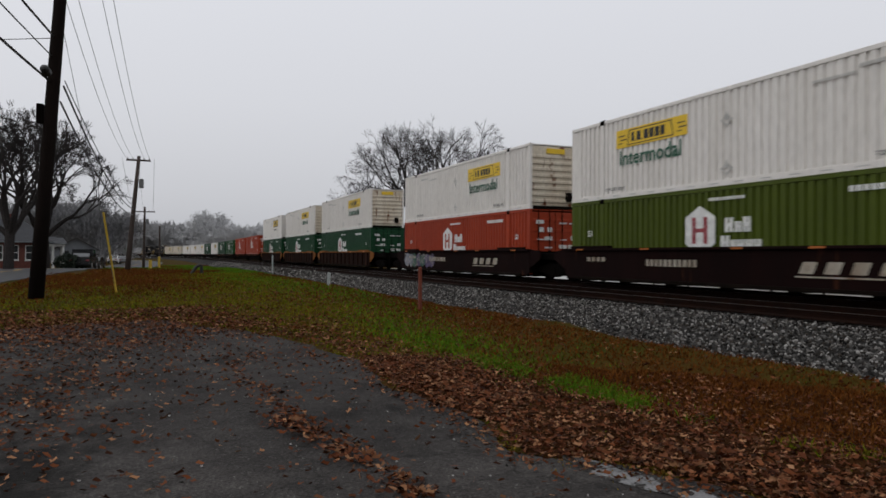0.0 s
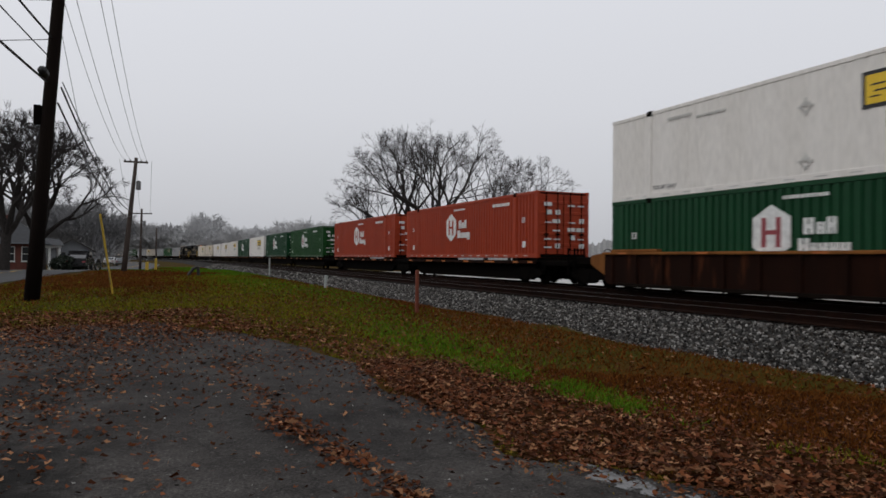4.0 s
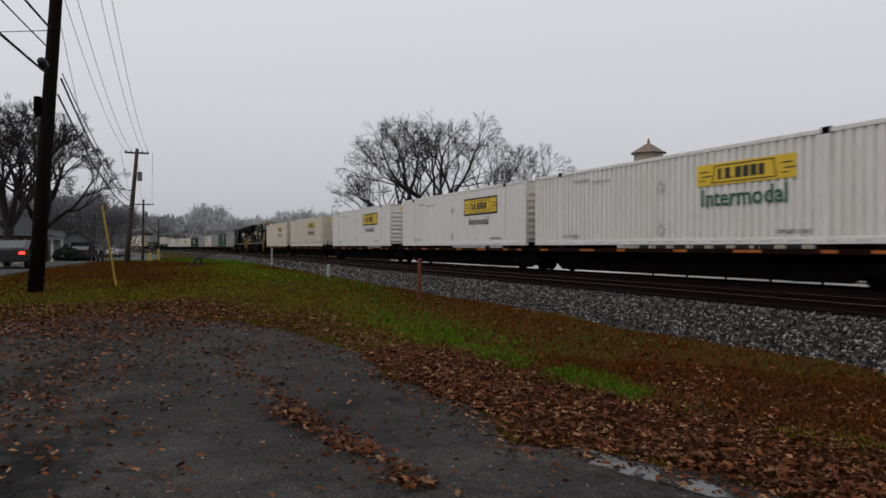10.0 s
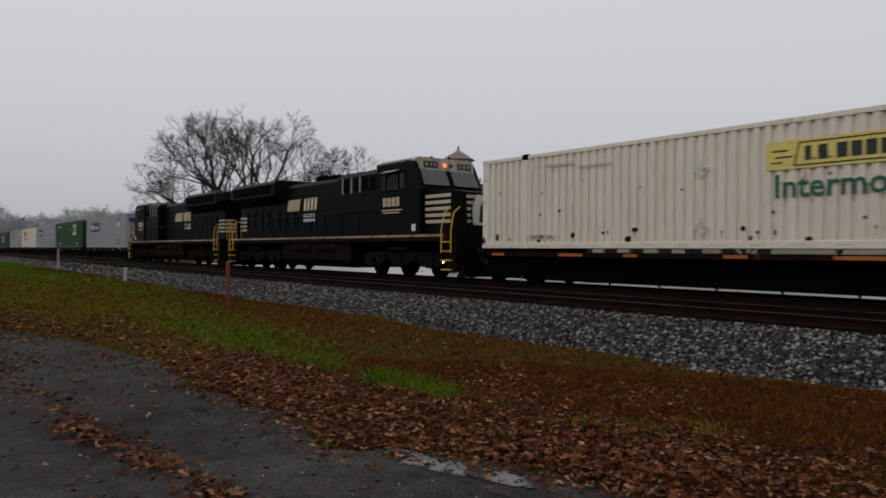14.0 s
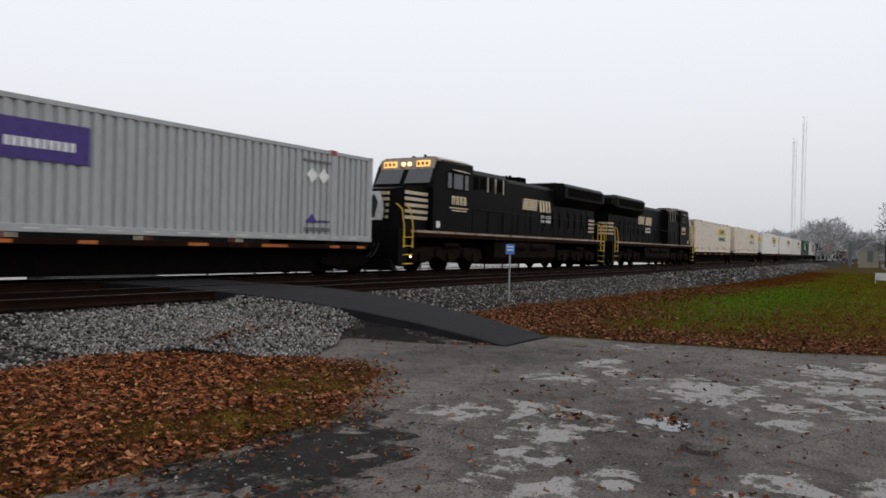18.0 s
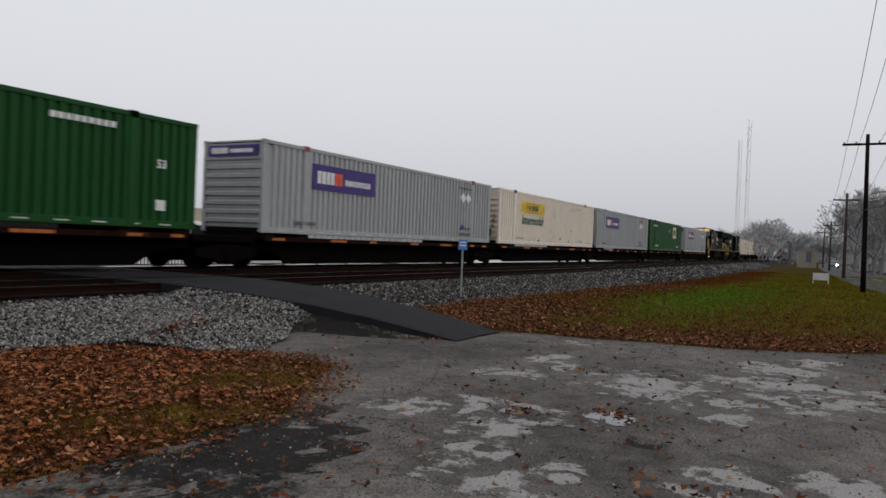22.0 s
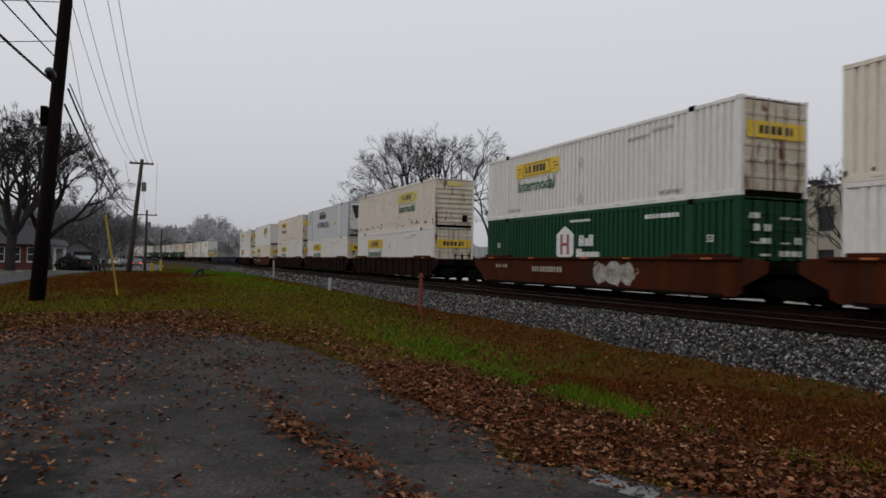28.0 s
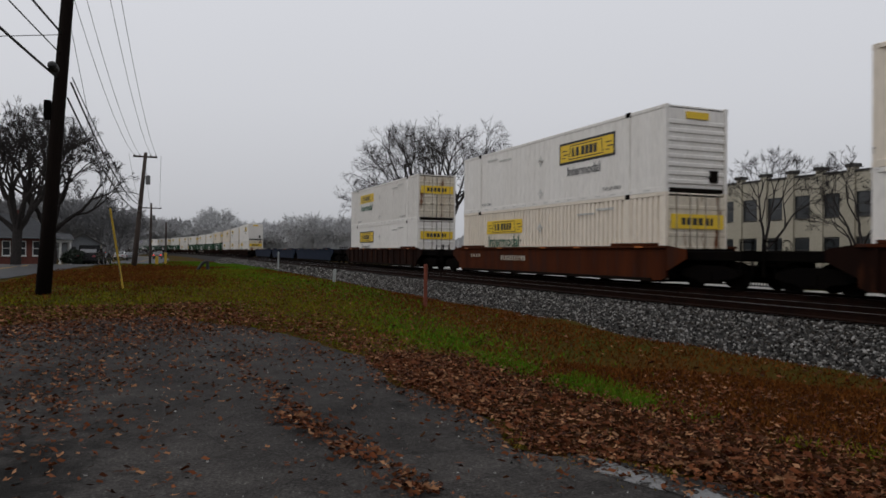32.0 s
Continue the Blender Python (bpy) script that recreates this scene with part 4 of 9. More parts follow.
    for y in (-0.2, 0, 0.2):
        s.tube([(-0.9, y, 4.5), (-0.4, y, 4.52), (-0.3, y, 4.53)], [0.03, 0.05, 0.1], 8)
    part("horn", s.box(-0.75, -0.6, -0.3, 0.3, 4.25, 4.5), "dark", L)
    # brake cabinet behind the cab, as wide as the cab
    part("brake_cabinet", Solid().prism_x([(-1.42, 1.62), (1.42, 1.62), (1.42, 4.1), (1.2, 4.3), (-1.2, 4.3), (-1.42, 4.1)], 2.2, 5.5), "loco", L)
    for sy in (-1, 1):
        for x0, x1, z0, z1 in ((2.5, 3.2, 3.5, 4.0), (3.7, 4.1, 3.5, 4.0), (4.3, 4.7, 3.5, 4.0), (4.9, 5.3, 3.45, 4.0)):
            y0, y1 = sorted((sy * 1.41, sy * 1.435))
            part("grille", Solid().box(x0, x1, y0, y1, z0, z1), "dark", L)
        for i in range(7):
            x = -9.4 + i * 0.95 + (0.25 if i > 3 else 0)
            y0, y1 = sorted((sy * 0.91, sy * 0.94))
            part("hood_door", Solid().box(x, x + 0.72, y0, y1, 1.9, 3.2, 0.01), "loco", L)
            part("door_latch", Solid().box(x + 0.5, x + 0.58, min(sy * 0.93, sy * 0.965), max(sy * 0.93, sy * 0.965), 2.2, 3.0), "dark", L)
        for i in range(6):
            x = -1.9 + i * 0.68
            y0, y1 = sorted((sy * 0.91, sy * 0.935))
            part("hood_door", Solid().box(x, x + 0.6, y0, y1, 1.8, 3.0, 0.01), "loco", L)
    # cab and nose
    part("cab", Solid().prism_y([(5.5, 1.62), (8.45, 1.62), (8.45, 3.32), (8.05, 4.2), (7.85, 4.42), (5.5, 4.42)], -1.5, 1.5), "loco", L, "black cab")
    part("cab_roof", Solid().prism_x([(-1.52, 4.36), (1.52, 4.36), (1.2, 4.55), (-1.2, 4.55)], 5.45, 7.95), "steel_end", L, "pale weathered cab roof")
    part("air_conditioner", Solid().box(5.9, 6.5, -0.5, 0.5, 4.54, 4.64, 0.02), "dark", L)
    for x, y in ((6.8, -0.6), (7.1, 0.3), (7.4, -0.2), (7.6, 0.5)):
        part("roof_antenna", Solid().tube([(x, y, 4.5), (x, y, 4.68)], 0.06, 8), "dark", L)
    part("number_board_housing", Solid().prism_y([(7.85, 4.12), (8.17, 4.05), (8.12, 4.46), (7.85, 4.5)], -1.28, 1.28), "steel_end", L, "pale headlight housing")
    for sy in (-1, 1):
        part("number_board", Solid().box(8.12, 8.18, sy * 0.8 - 0.32, sy * 0.8 + 0.32, 4.14, 4.38), "boardlit" if lit else "ink", L, "number board")
        for o in (-0.26, -0.06, 0.14):
            part("number_stroke", Solid().box(8.17, 8.19, sy * 0.8 + o, sy * 0.8 + o + 0.1, 4.2, 4.32), "ink" if lit else "steel_end", L)
        part("headlight", Solid().tube([(8.1, sy * 0.15, 4.26), (8.2, sy * 0.15, 4.26)], 0.085, 12), "lamp" if lit else "embers" if sy < 0 else "glass", L, "headlight")
        part("windshield", Solid().add([(8.43, sy * 0.12, 3.46), (8.43, sy * 1.32, 3.46), (8.11, sy * 1.28, 4.06), (8.11, sy * 0.12, 4.06), (8.475, sy * 0.12, 3.47), (8.475, sy * 1.32, 3.47), (8.155, sy * 1.28, 4.07), (8.155, sy * 0.12, 4.07)],
                                     [(4, 5, 6, 7), (0, 1, 5, 4), (1, 2, 6, 5), (2, 3, 7, 6), (3, 0, 4, 7)]), "glass", L, "dark windshield")
        y0, y1 = sorted((sy * 1.49, sy * 1.515))
        for x0, x1 in ((5.85, 6.15), (6.3, 7.0), (7.15, 7.45)):
            w = part("side_window", Solid().box(x0, x1, y0, y1, 3.35, 3.95), "glass", L, "cab side window")
            part("window_frame", Solid().box(x0 - 0.05, x0, y0, sy * 1.525 if sy > 0 else y1, 3.3, 4.0).box(x1, x1 + 0.05, y0, y1, 3.3, 4.0).box(x0, x1, y0, y1, 3.3, 3.35), "dirty", w)
        # strokes in place of the road number, and a notice below
        for i in range(4):
            u = 6.0 + i * 0.30
            part("number_stroke", Solid().box(u, u + 0.07, y0 - 0.003, y1 - 0.003, 2.72, 3.06).box(u + 0.13, u + 0.2, y0 - 0.003, y1 - 0.003, 2.72, 3.06).box(u + 0.07, u + 0.13, y0 - 0.003, y1 - 0.003, 2.99, 3.06), "creamink", L, "cream stroke")
        part("notice", Solid().box(7.95, 8.2, y0 - 0.003, y1 - 0.003, 1.75, 2.0), "whiteink", L)
        part("name_stroke", Solid().box(5.85, 7.3, y0 - 0.003, y1 - 0.003, 2.56, 2.6).box(6.0, 7.1, y0 - 0.003, y1 - 0.003, 2.46, 2.5), "creamink", L, "thin cream strokes")
        part("awning", Solid().prism_x([(sy * 1.5, 4.12), (sy * 1.78, 4.02), (sy * 1.78, 4.0), (sy * 1.5, 4.08)], 6.2, 7.1), "steel_end", L, "pale window awning")
        for x in (2.62, 3.35, 4.05):
            part("vent_rib", Solid().box(x, x + 0.1, *sorted((sy * 1.42, sy * 1.452)), 3.42, 4.06), "steel_end", L)
        # stripes on the nose and along the hood
        for i in range(5):
            z = 2.02 + i * 0.23
            part("nose_stripe", Solid().prism_y([(8.5 - i * 0.06, z), (9.95, z), (9.95, z + 0.12), (8.45 - i * 0.06, z + 0.12)], *sorted((sy * 1.235, sy * 1.262))), "stripe", L, "cream nose stripe")
        ya, yb = sorted((sy * 0.92, sy * 0.952))
        fx = 1 if sy < 0 else -1
        for i in range(6):
            z = 2.95 + i * 0.095
            sh = 0.05 * i * fx
            part("logo_stripe", Solid().prism_y([(-3.8 if fx > 0 else -1.9, z), (-2.5 if fx > 0 else -0.3, z), (-2.5 + sh if fx > 0 else -0.3 + sh, z + 0.062), (-3.8 + sh if fx > 0 else -1.9 + sh, z + 0.062)], ya, yb), "creamink", L, "cream logo stripe")
        b0 = -2.0 if fx > 0 else -3.6
        for dx, w, ln in ((0, 0.2, 0.1), (0.36, 0.2, 0.1), (0.72, 0.2, 0.1), (1.08, 0.2, 0.1)):
            part("logo_stroke", Solid().prism_y([(b0 + dx, 2.92), (b0 + dx + w, 2.92), (b0 + dx + w + ln, 3.5), (b0 + dx + ln, 3.5)], ya, yb), "creamink", L, "cream logo stroke")
        for r in range(2):
            for i in range(6):
                part("name_stroke", Solid().box(b0 + i * 0.2, b0 + 0.13 + i * 0.2, ya, yb, 2.6 - r * 0.22, 2.74 - r * 0.22), "whiteink", L, "white stroke")
        # side handrail with posts along the walkway
        s = Solid().tube([(-9.8, sy * 1.45, 2.62), (5.4, sy * 1.45, 2.62)], 0.02)
        for i in range(12):
            s.tube([(-9.8 + i * 1.38, sy * 1.45, 1.6), (-9.8 + i * 1.38, sy * 1.45, 2.62)], 0.018, 5)
        part("handrail", s, "loco", L, "black walkway handrail")
        for x, lean in ((9.75, 0.25), (10.3, 0.25), (-10.2, -0.1), (-9.65, -0.1)):
            part("grab_rail", Solid().tube([(x, sy * 1.5, 0.95), (x, sy * 1.5, 1.75), (x + lean * 0.4, sy * 1.46, 2.35), (x + lean, sy * 1.3, 2.55)], 0.026), "handrail", L, "yellow grab rail")
        for x in (9.75, -10.25):
            for z in (0.35, 0.68, 1.0, 1.32):
                part("step", Solid().box(x, x + 0.55, min(sy * 1.3, sy * 1.52), max(sy * 1.3, sy * 1.52), z, z + 0.035), "handrail", L, "yellow-edged step")
            part("step_back", Solid().box(x - 0.02, x + 0.57, sy * 1.25 - 0.02, sy * 1.25 + 0.02, 0.25, 1.4), "loco", L)
        part("step_lamp", Solid().tube([(9.9, sy * 1.5, 0.62), (9.9, sy * 1.535, 0.62)], 0.022, 8), "ditch", L, "small lit step lamp")
        part("ditch_light", Solid().tube([(10.3, sy * 1.0, 1.25), (10.42, sy * 1.0, 1.25)], 0.1, 10), "marker", L, "lit ditch light")
    part("nose", Solid().add([(8.3, -1.24, 1.62), (10.0, -1.24, 1.62), (10.25, -0.75, 1.62), (10.25, 0.75, 1.62), (10.0, 1.24, 1.62), (8.3, 1.24, 1.62),
                              (8.3, -1.24, 3.36), (9.9, -1.24, 3.2), (10.15, -0.75, 3.12), (10.15, 0.75, 3.12), (9.9, 1.24, 3.2), (8.3, 1.24, 3.36)],
                             [(0, 1, 7, 6), (1, 2, 8, 7), (2, 3, 9, 8), (3, 4, 10, 9), (4, 5, 11, 10), (6, 7, 8, 9, 10, 11), (5, 4, 3, 2, 1, 0)]), "loco", L, "blunt black nose")
    s = Solid()
    for i in range(5):
        s.box(10.15, 10.262, -0.7, 0.7, 2.02 + i * 0.22, 2.13 + i * 0.22)
    part("nose_stripe", s, "stripe", L, "cream nose stripes")
    part("emblem", Solid().prism_x([(-0.42, 1.95), (0.42, 1.95), (0.5, 2.5), (0.3, 3.02), (-0.3, 3.02), (-0.5, 2.5)], 10.2, 10.27), "whiteink", L, "white emblem plate")
    part("emblem_mark", Solid().prism_x([(-0.2, 2.05), (0.1, 2.05), (0.25, 2.6), (0.05, 2.95), (-0.15, 2.6)], 10.2, 10.276), "ink", L)
    for sgn in (-1, 1):
        a, b = sorted((sgn * 10.1, sgn * 10.55))
        part("pilot", Solid().box(a, b, -1.45, 1.45, 0.3, 1.62, 0.03), "loco", L)
        part("snow_plough", Solid().prism_x([(-1.4, 0.12), (1.4, 0.12), (1.2, 0.5), (-1.2, 0.5)], min(sgn * 10.5, sgn * 10.75), max(sgn * 10.5, sgn * 10.75)), "loco", L)
        a, b = sorted((sgn * 10.5, sgn * 11.15))
        part("coupler", Solid().box(a, b, -0.14, 0.14, 0.72, 1.02, 0.04), "dark", L)
        s = Solid()
        for y in (-0.7, 0.7, -1.0, 1.0):
            s.tube([(sgn * 10.45, y, 1.6), (sgn * 10.45, y, 2.6)], 0.022)
        s.tube([(sgn * 10.45, -1.0, 2.6), (sgn * 10.45, -0.7, 2.6)], 0.022).tube([(sgn * 10.45, 1.0, 2.6), (sgn * 10.45, 0.7, 2.6)], 0.022)
        part("end_rail", s, "handrail" if sgn < 0 else "loco", L)
        s = Solid()
        for y in (-0.5, -0.3, 0.35, 0.55):
            s.tube([(sgn * 10.55, y, 1.1), (sgn * 10.75, y, 0.75), (sgn * 10.9, y * 0.8, 0.55)], 0.03)
        part("air_hose", s, "rubber", L)
    s = Solid()
    for i in range(4):
        for sy in (-1, 1):
            s.box(-9.93, -9.9, min(sy * 0.25, sy * 0.9), max(sy * 0.25, sy * 0.9), 2.05 + i * 0.22, 2.16 + i * 0.22)
            s.box(-9.9, -9.0, min(sy * 0.92, sy * 0.955), max(sy * 0.92, sy * 0.955), 2.05 + i * 0.22, 2.16 + i * 0.22)
    part("rear_stripe", s, "stripe", L, "cream stripes on the hood's end")
    return L


loco_a = locomotive("black six-axle diesel locomotive with white nose stripes and dim lamps", 3, False)
loco_b = locomotive("black six-axle diesel locomotive with lit lamps, cab to the rear", 8, True)
ride(loco_a, 12.0, 0.0, 0)
ride(loco_b, -10.35, 0.0, 180)

# ---- the train: rear end of each unit's load along the train, car type, loads (kind, nose ahead) from below ----
W_, S_P, F_ = "well", "spine", "flat"
TRAIN = [
    (356.2, W_, "maroon", ("hr", 0), ("jw", 1)), (336.7, W_, "maroon", ("hg", 0), ("jc", 1)),
    (313.2, W_, "maroon", ("ho", 0), ("jw", 0)), (293.72, W_, "maroon", ("hr", 0), ("jw", 1)),
    (269.98, W_, "ochre", ("hg", 0), ("jw", 1)), (250.46, W_, "ochre", ("hg", 0), ("jw", 1)), (231.0, W_, "ochre", ("hg", 0), ("jk", 1)),
    (209.62, S_P, "", ("hr", 0)), (191.07, S_P, "", ("hr", 0)), (170.51, S_P, "", ("hl", 0)), (151.8, S_P, "", ("hg", 0)), (133.36, S_P, "", ("jk", 1)),
    (116.07, S_P, "", ("hg", 0)), (98.83, S_P, "", ("jw", 1)), (81.86, S_P, "", ("jk", 1)), (63.04, S_P, "", ("jk", 1)), (42.49, S_P, "", ("jo", 1)), (23.73, S_P, "", ("jo", 1)),
    (-38.41, S_P, "", ("fx", 0)), (-56.92, S_P, "", ("em", 0)), (-74.02, S_P, "", ("fx", 0)), (-91.1, S_P, "", ("jc", 0)), (-108.33, S_P, "", ("fx", 0)),
    (-127.06, S_P, "", ("hl", 0)), (-143.97, S_P, "", ("jc", 0)), (-161.29, S_P, "", ("jw", 0)), (-179.19, S_P, "", ("jw", 0)),
    (-197.57, F_, "", ("jt", 0)),
    (-218.72, W_, "rustorange", ("hg", 0), ("fx", 0)), (-241.98, W_, "rustorange", ("jw", 0), ("jc", 1)), (-260.96, W_, "rustorange", ("jw", 0), ("jc", 1)), (-280.31, W_, "rustorange", ("hg", 0), ("jw", 0)),
    (-303.68, W_, "brown", ("jw", 0), ("jo", 1)), (-323.18, W_, "brown", ("jw", 0), ("pr", 1)), (-342.55, W_, "brown", ("jw", 0), ("jc", 0)),
    (-365.9, W_, "rustorange", ("jc", 0), ("jk", 1)), (-389.26, W_, "brown", ("jk", 0), ("jw", 0)),
    (-412.6, W_, "blueblack"), (-432.0, W_, "blueblack"), (-451.4, W_, "blueblack"), (-464.0 + 3.2, "end", ""),
    (-480.85, W_, "brown", ("jw", 0), ("jk", 1)), (-500.3, W_, "brown", ("jw", 0), ("jw", 0)), (-519.8, W_, "brown", ("jw", 0), ("jc", 1)),
    (-543.2, W_, "brown", ("hg", 0), ("jc", 0)), (-562.7, W_, "brown", ("hg", 0), ("jw", 1)), (-582.2, W_, "maroon", ("hg", 0), ("jw", 0)),
    (-605.5, W_, "brown", ("hg", 0), ("jw", 0)), (-625.0, W_, "brown", ("jw", 0), ("jw", 1)), (-644.5, W_, "brown", ("hg", 0), ("jw", 0)),
    (-668.0, W_, "maroon", ("hg", 0), ("jw", 0)), (-687.5, W_, "maroon", ("hg", 0), ("jk", 0)), (-707.0, W_, "maroon", ("hg", 0), ("fx", 0)),
    (-730.5, W_, "brown", ("hg", 0), ("jw", 0)), (-750.0, W_, "brown", ("hg", 0), ("jw", 1)),
]
TRAIN = [u for u in TRAIN if u[1] != "end"]
CAR_LABEL = {"maroon": "dark maroon well car with white strokes on its side", "ochre": "ribbed brown well car with an ochre top sill", "rustorange": "rusty orange well car with worn markings",
             "brown": "ribbed dark brown well car streaked with rust", "blueblack": "empty blue-black well car"}
CAR_PROTO = {}
for i, (rear, kind, colour, *loads) in enumerate(TRAIN):
    ahead = TRAIN[i - 1][0] - rear - LONG if i else 3.3
    back = rear - TRAIN[i + 1][0] - LONG if i + 1 < len(TRAIN) else 3.3
    if rear == 23.73:
        back = 0.5
    if rear == -38.41:
        ahead = 0.5
    mid = rear + HL
    key = (kind, colour, round(back, 1) if kind != S_P else back < 4.0, round(ahead, 1) if kind != S_P else ahead < 4.0)
    if key in CAR_PROTO and rear not in (293.72, -241.98, -280.31, 23.73, -38.41):
        car = copy_thing(CAR_PROTO[key], Matrix.Identity(4))
    else:
        if kind == W_:
            car = well_car(colour, CAR_LABEL[colour], colour in ("ochre", "brown"), back, ahead, {"maroon": 1, "rustorange": 2}.get(colour, 0))
        elif kind == S_P:
            car = spine_car("black skeletal container car with orange marks along its deck", back, ahead, rear == 23.73, rear == -38.41)
        else:
            car = flat_car("black flat car carrying a wheeled trailer", back, ahead)
        if rear not in (23.73, -38.41):
            CAR_PROTO[key] = car
    if rear == 293.72:
        graffiti(car, -7.6, -2.8, ("graffiti_mixed", "purple_spray", "green_spray", "purple_spray", "graffiti_pale"), 5)
    if rear == -241.98:
        graffiti(car, -6.6, -4.2, ("graffiti_pale", "creamspray"), 9)
    if rear == -280.31:
        graffiti(car, 1.2, 3.6, ("graffiti_pale", "creamspray"), 12)
    ride(car, mid, 0.0, 0)
    base = {W_: 0.23, S_P: 1.12, F_: 2.04}[kind]
    for j, (what, nose) in enumerate(loads):
        load(what, mid, base + j * (HIGH + 0.004), nose)
    if kind == F_:
        road_trailer_chassis(mid)

# ==== the place ====
def smooth(a, b, x):
    u = np.clip((np.asarray(x, float) - a) / (b - a), 0, 1)
    return u * u * (3 - 2 * u)


def ripple(x, y, s, seed=0.0):
    x, y = np.asarray(x, float), np.asarray(y, float)
    return (np.sin(x * s + seed) * np.cos(y * s * 1.3 + seed * 2) + 0.5 * np.sin(x * s * 2.3 + y * s * 1.9 + seed * 3) + 0.25 * np.sin(x * s * 4.7 - y * s * 4.1 + seed)) / 1.75


def track_y(x):
    return np.interp(x, X_, Y_) - TRACK_GAP


def ground_z(x, y):
    """Height of the ground: flat round the camera, rising to the road on the left, lower along the bank on the right."""
    x, y = np.asarray(x, float), np.asarray(y, float)
    off = y - track_y(x)
    z = -1.70 + 0.56 * smooth(-12, -29, x) - 0.72 * smooth(-57, -95, x) - 0.25 * smooth(16, 70, x)
    bank = smooth(-6.5, -3.4, off)
    z = z * (1 - bank) + np.minimum(z, -1.66) * bank
    z = np.where(off > 6, np.maximum(z, -1.5), z)
    lot = smooth(4.4, 3.0, y) * smooth(-13, -10, x) * smooth(15, 12, x)
    return z + (0.045 * ripple(x, y, 0.5, 1.0) + 0.02 * ripple(x, y, 1.7, 2.0)) * (1 - 0.85 * lot) * smooth(300, 60, np.abs(x))


def gz(x, y):
    return float(ground_z(x, y))


def bulk(name, v, f, material, smooth_faces=False):
    """One mesh from numpy arrays: v (n, 3), f (m, k)."""
    me = bpy.data.meshes.new(name)
    v, f = np.asarray(v, np.float32), np.asarray(f, np.int32)
    me.vertices.add(len(v))
    me.vertices.foreach_set("co", v.ravel())
    k = f.shape[1]
    me.loops.add(f.size)
    me.loops.foreach_set("vertex_index", f.ravel())
    me.polygons.add(len(f))
    me.polygons.foreach_set("loop_start", np.arange(0, f.size, k, dtype=np.int32))
    me.polygons.foreach_set("loop_total", np.full(len(f), k, np.int32))
    if smooth_faces:
        me.polygons.foreach_set("use_smooth", np.ones(len(f), bool))
    me.update(calc_edges=True)
    me.materials.append(M[material] if isinstance(material, str) else material)
    return me


def inside(px, py, poly):
    """Which points lie in a polygon."""
    px, py = np.asarray(px), np.asarray(py)
    res = np.zeros(len(px), bool)
    n = len(poly)
    for i in range(n):
        (x0, y0), (x1, y1) = poly[i], poly[(i + 1) % n]
        if y0 == y1:
            continue
        c = ((y0 > py) != (y1 > py)) & (px < (x1 - x0) * (py - y0) / (y1 - y0) + x0)
        res ^= c
    return res


def ragged(poly, step=0.25, rough=0.12, seed=1):
    """A polygon's outline with a worn, uneven edge."""
    rnd = random.Random(seed)
    out, drift = [], 0.0
    for i in range(len(poly)):
        a, b = Vector(poly[i]), Vector(poly[(i + 1) % len(poly)])
        n = max(1, int((b - a).length / step))
        nrm = Vector((-(b - a).y, (b - a).x)).normalized()
        for k in range(n):
            drift = 0.7 * drift + rnd.gauss(0, rough * 0.6)
            out.append(tuple(a.lerp(b, k / n) + nrm * drift))
    return out


def sheet(name, outline, lift, material, grid=0.6, thick=0.0, height=ground_z):
    """A patch of surface laid on the ground, with its outline kept."""
    from mathutils import geometry
    xs, ys = [p[0] for p in outline], [p[1] for p in outline]
    gx, gy = np.meshgrid(np.arange(min(xs), max(xs), grid), np.arange(min(ys), max(ys), grid))
    gx, gy = gx.ravel() + 0.01, gy.ravel() + 0.013
    ok = inside(gx, gy, outline)
    pts = [Vector(p) for p in outline] + [Vector((a, b)) for a, b in zip(gx[ok], gy[ok])]
    n = len(outline)
    v2, _, f2, *_ = geometry.delaunay_2d_cdt(pts, [], [list(range(n))], 1, 1e-5)
    z = height([p.x for p in v2], [p.y for p in v2]) + lift
    s = Solid()
    s.v = [(p.x, p.y, float(q)) for p, q in zip(v2, z)]
    s.f = [tuple(q) for q in f2]
    if thick:
        k = len(s.v)
        edge = [(p[0], p[1]) for p in outline]
        zz = height([p[0] for p in edge], [p[1] for p in edge])
        s.v += [(p[0], p[1], float(q) + lift) for p, q in zip(edge, zz)] + [(p[0], p[1], float(q) - thick) for p, q in zip(edge, zz)]
        s.f += [(k + i, k + (i + 1) % n, k + n + (i + 1) % n, k + n + i) for i in range(n)]
    return part(name, s, material, smooth=True)


def island_tones(name, tones, rough=0.8, spec=0.2, bump_scale=0.0):
    """A material that gives each loose piece one of several tones."""
    m = bpy.data.materials.new(name)
    m.use_nodes = True
    n, l = m.node_tree.nodes, m.node_tree.links
    p, g, r = n["Principled BSDF"], n.new("ShaderNodeNewGeometry"), n.new("ShaderNodeValToRGB")
    e = r.color_ramp.elements
    e[0].color, e[1].color, e[1].position = (*tones[0], 1), (*tones[-1], 1), 1.0
    for i, c in enumerate(tones[1:-1]):
        e.new((i + 1) / (len(tones) - 1)).color = (*c, 1)
    l.new(g.outputs["Random Per Island"], r.inputs[0])
    last = r
    if bump_scale:
        t, mx = n.new("ShaderNodeTexNoise"), n.new("ShaderNodeMixRGB")
        t.inputs["Scale"].default_value = bump_scale
        mx.blend_type, mx.inputs[0].default_value = "MULTIPLY", 0.5
        l.new(r.outputs[0], mx.inputs[1])
        l.new(t.outputs[0], mx.inputs[2])
        last = mx
    l.new(last.outputs[0], p.inputs["Base Color"])
    p.inputs["Roughness"].default_value, p.inputs["Specular IOR Level"].default_value = rough, spec
    return m


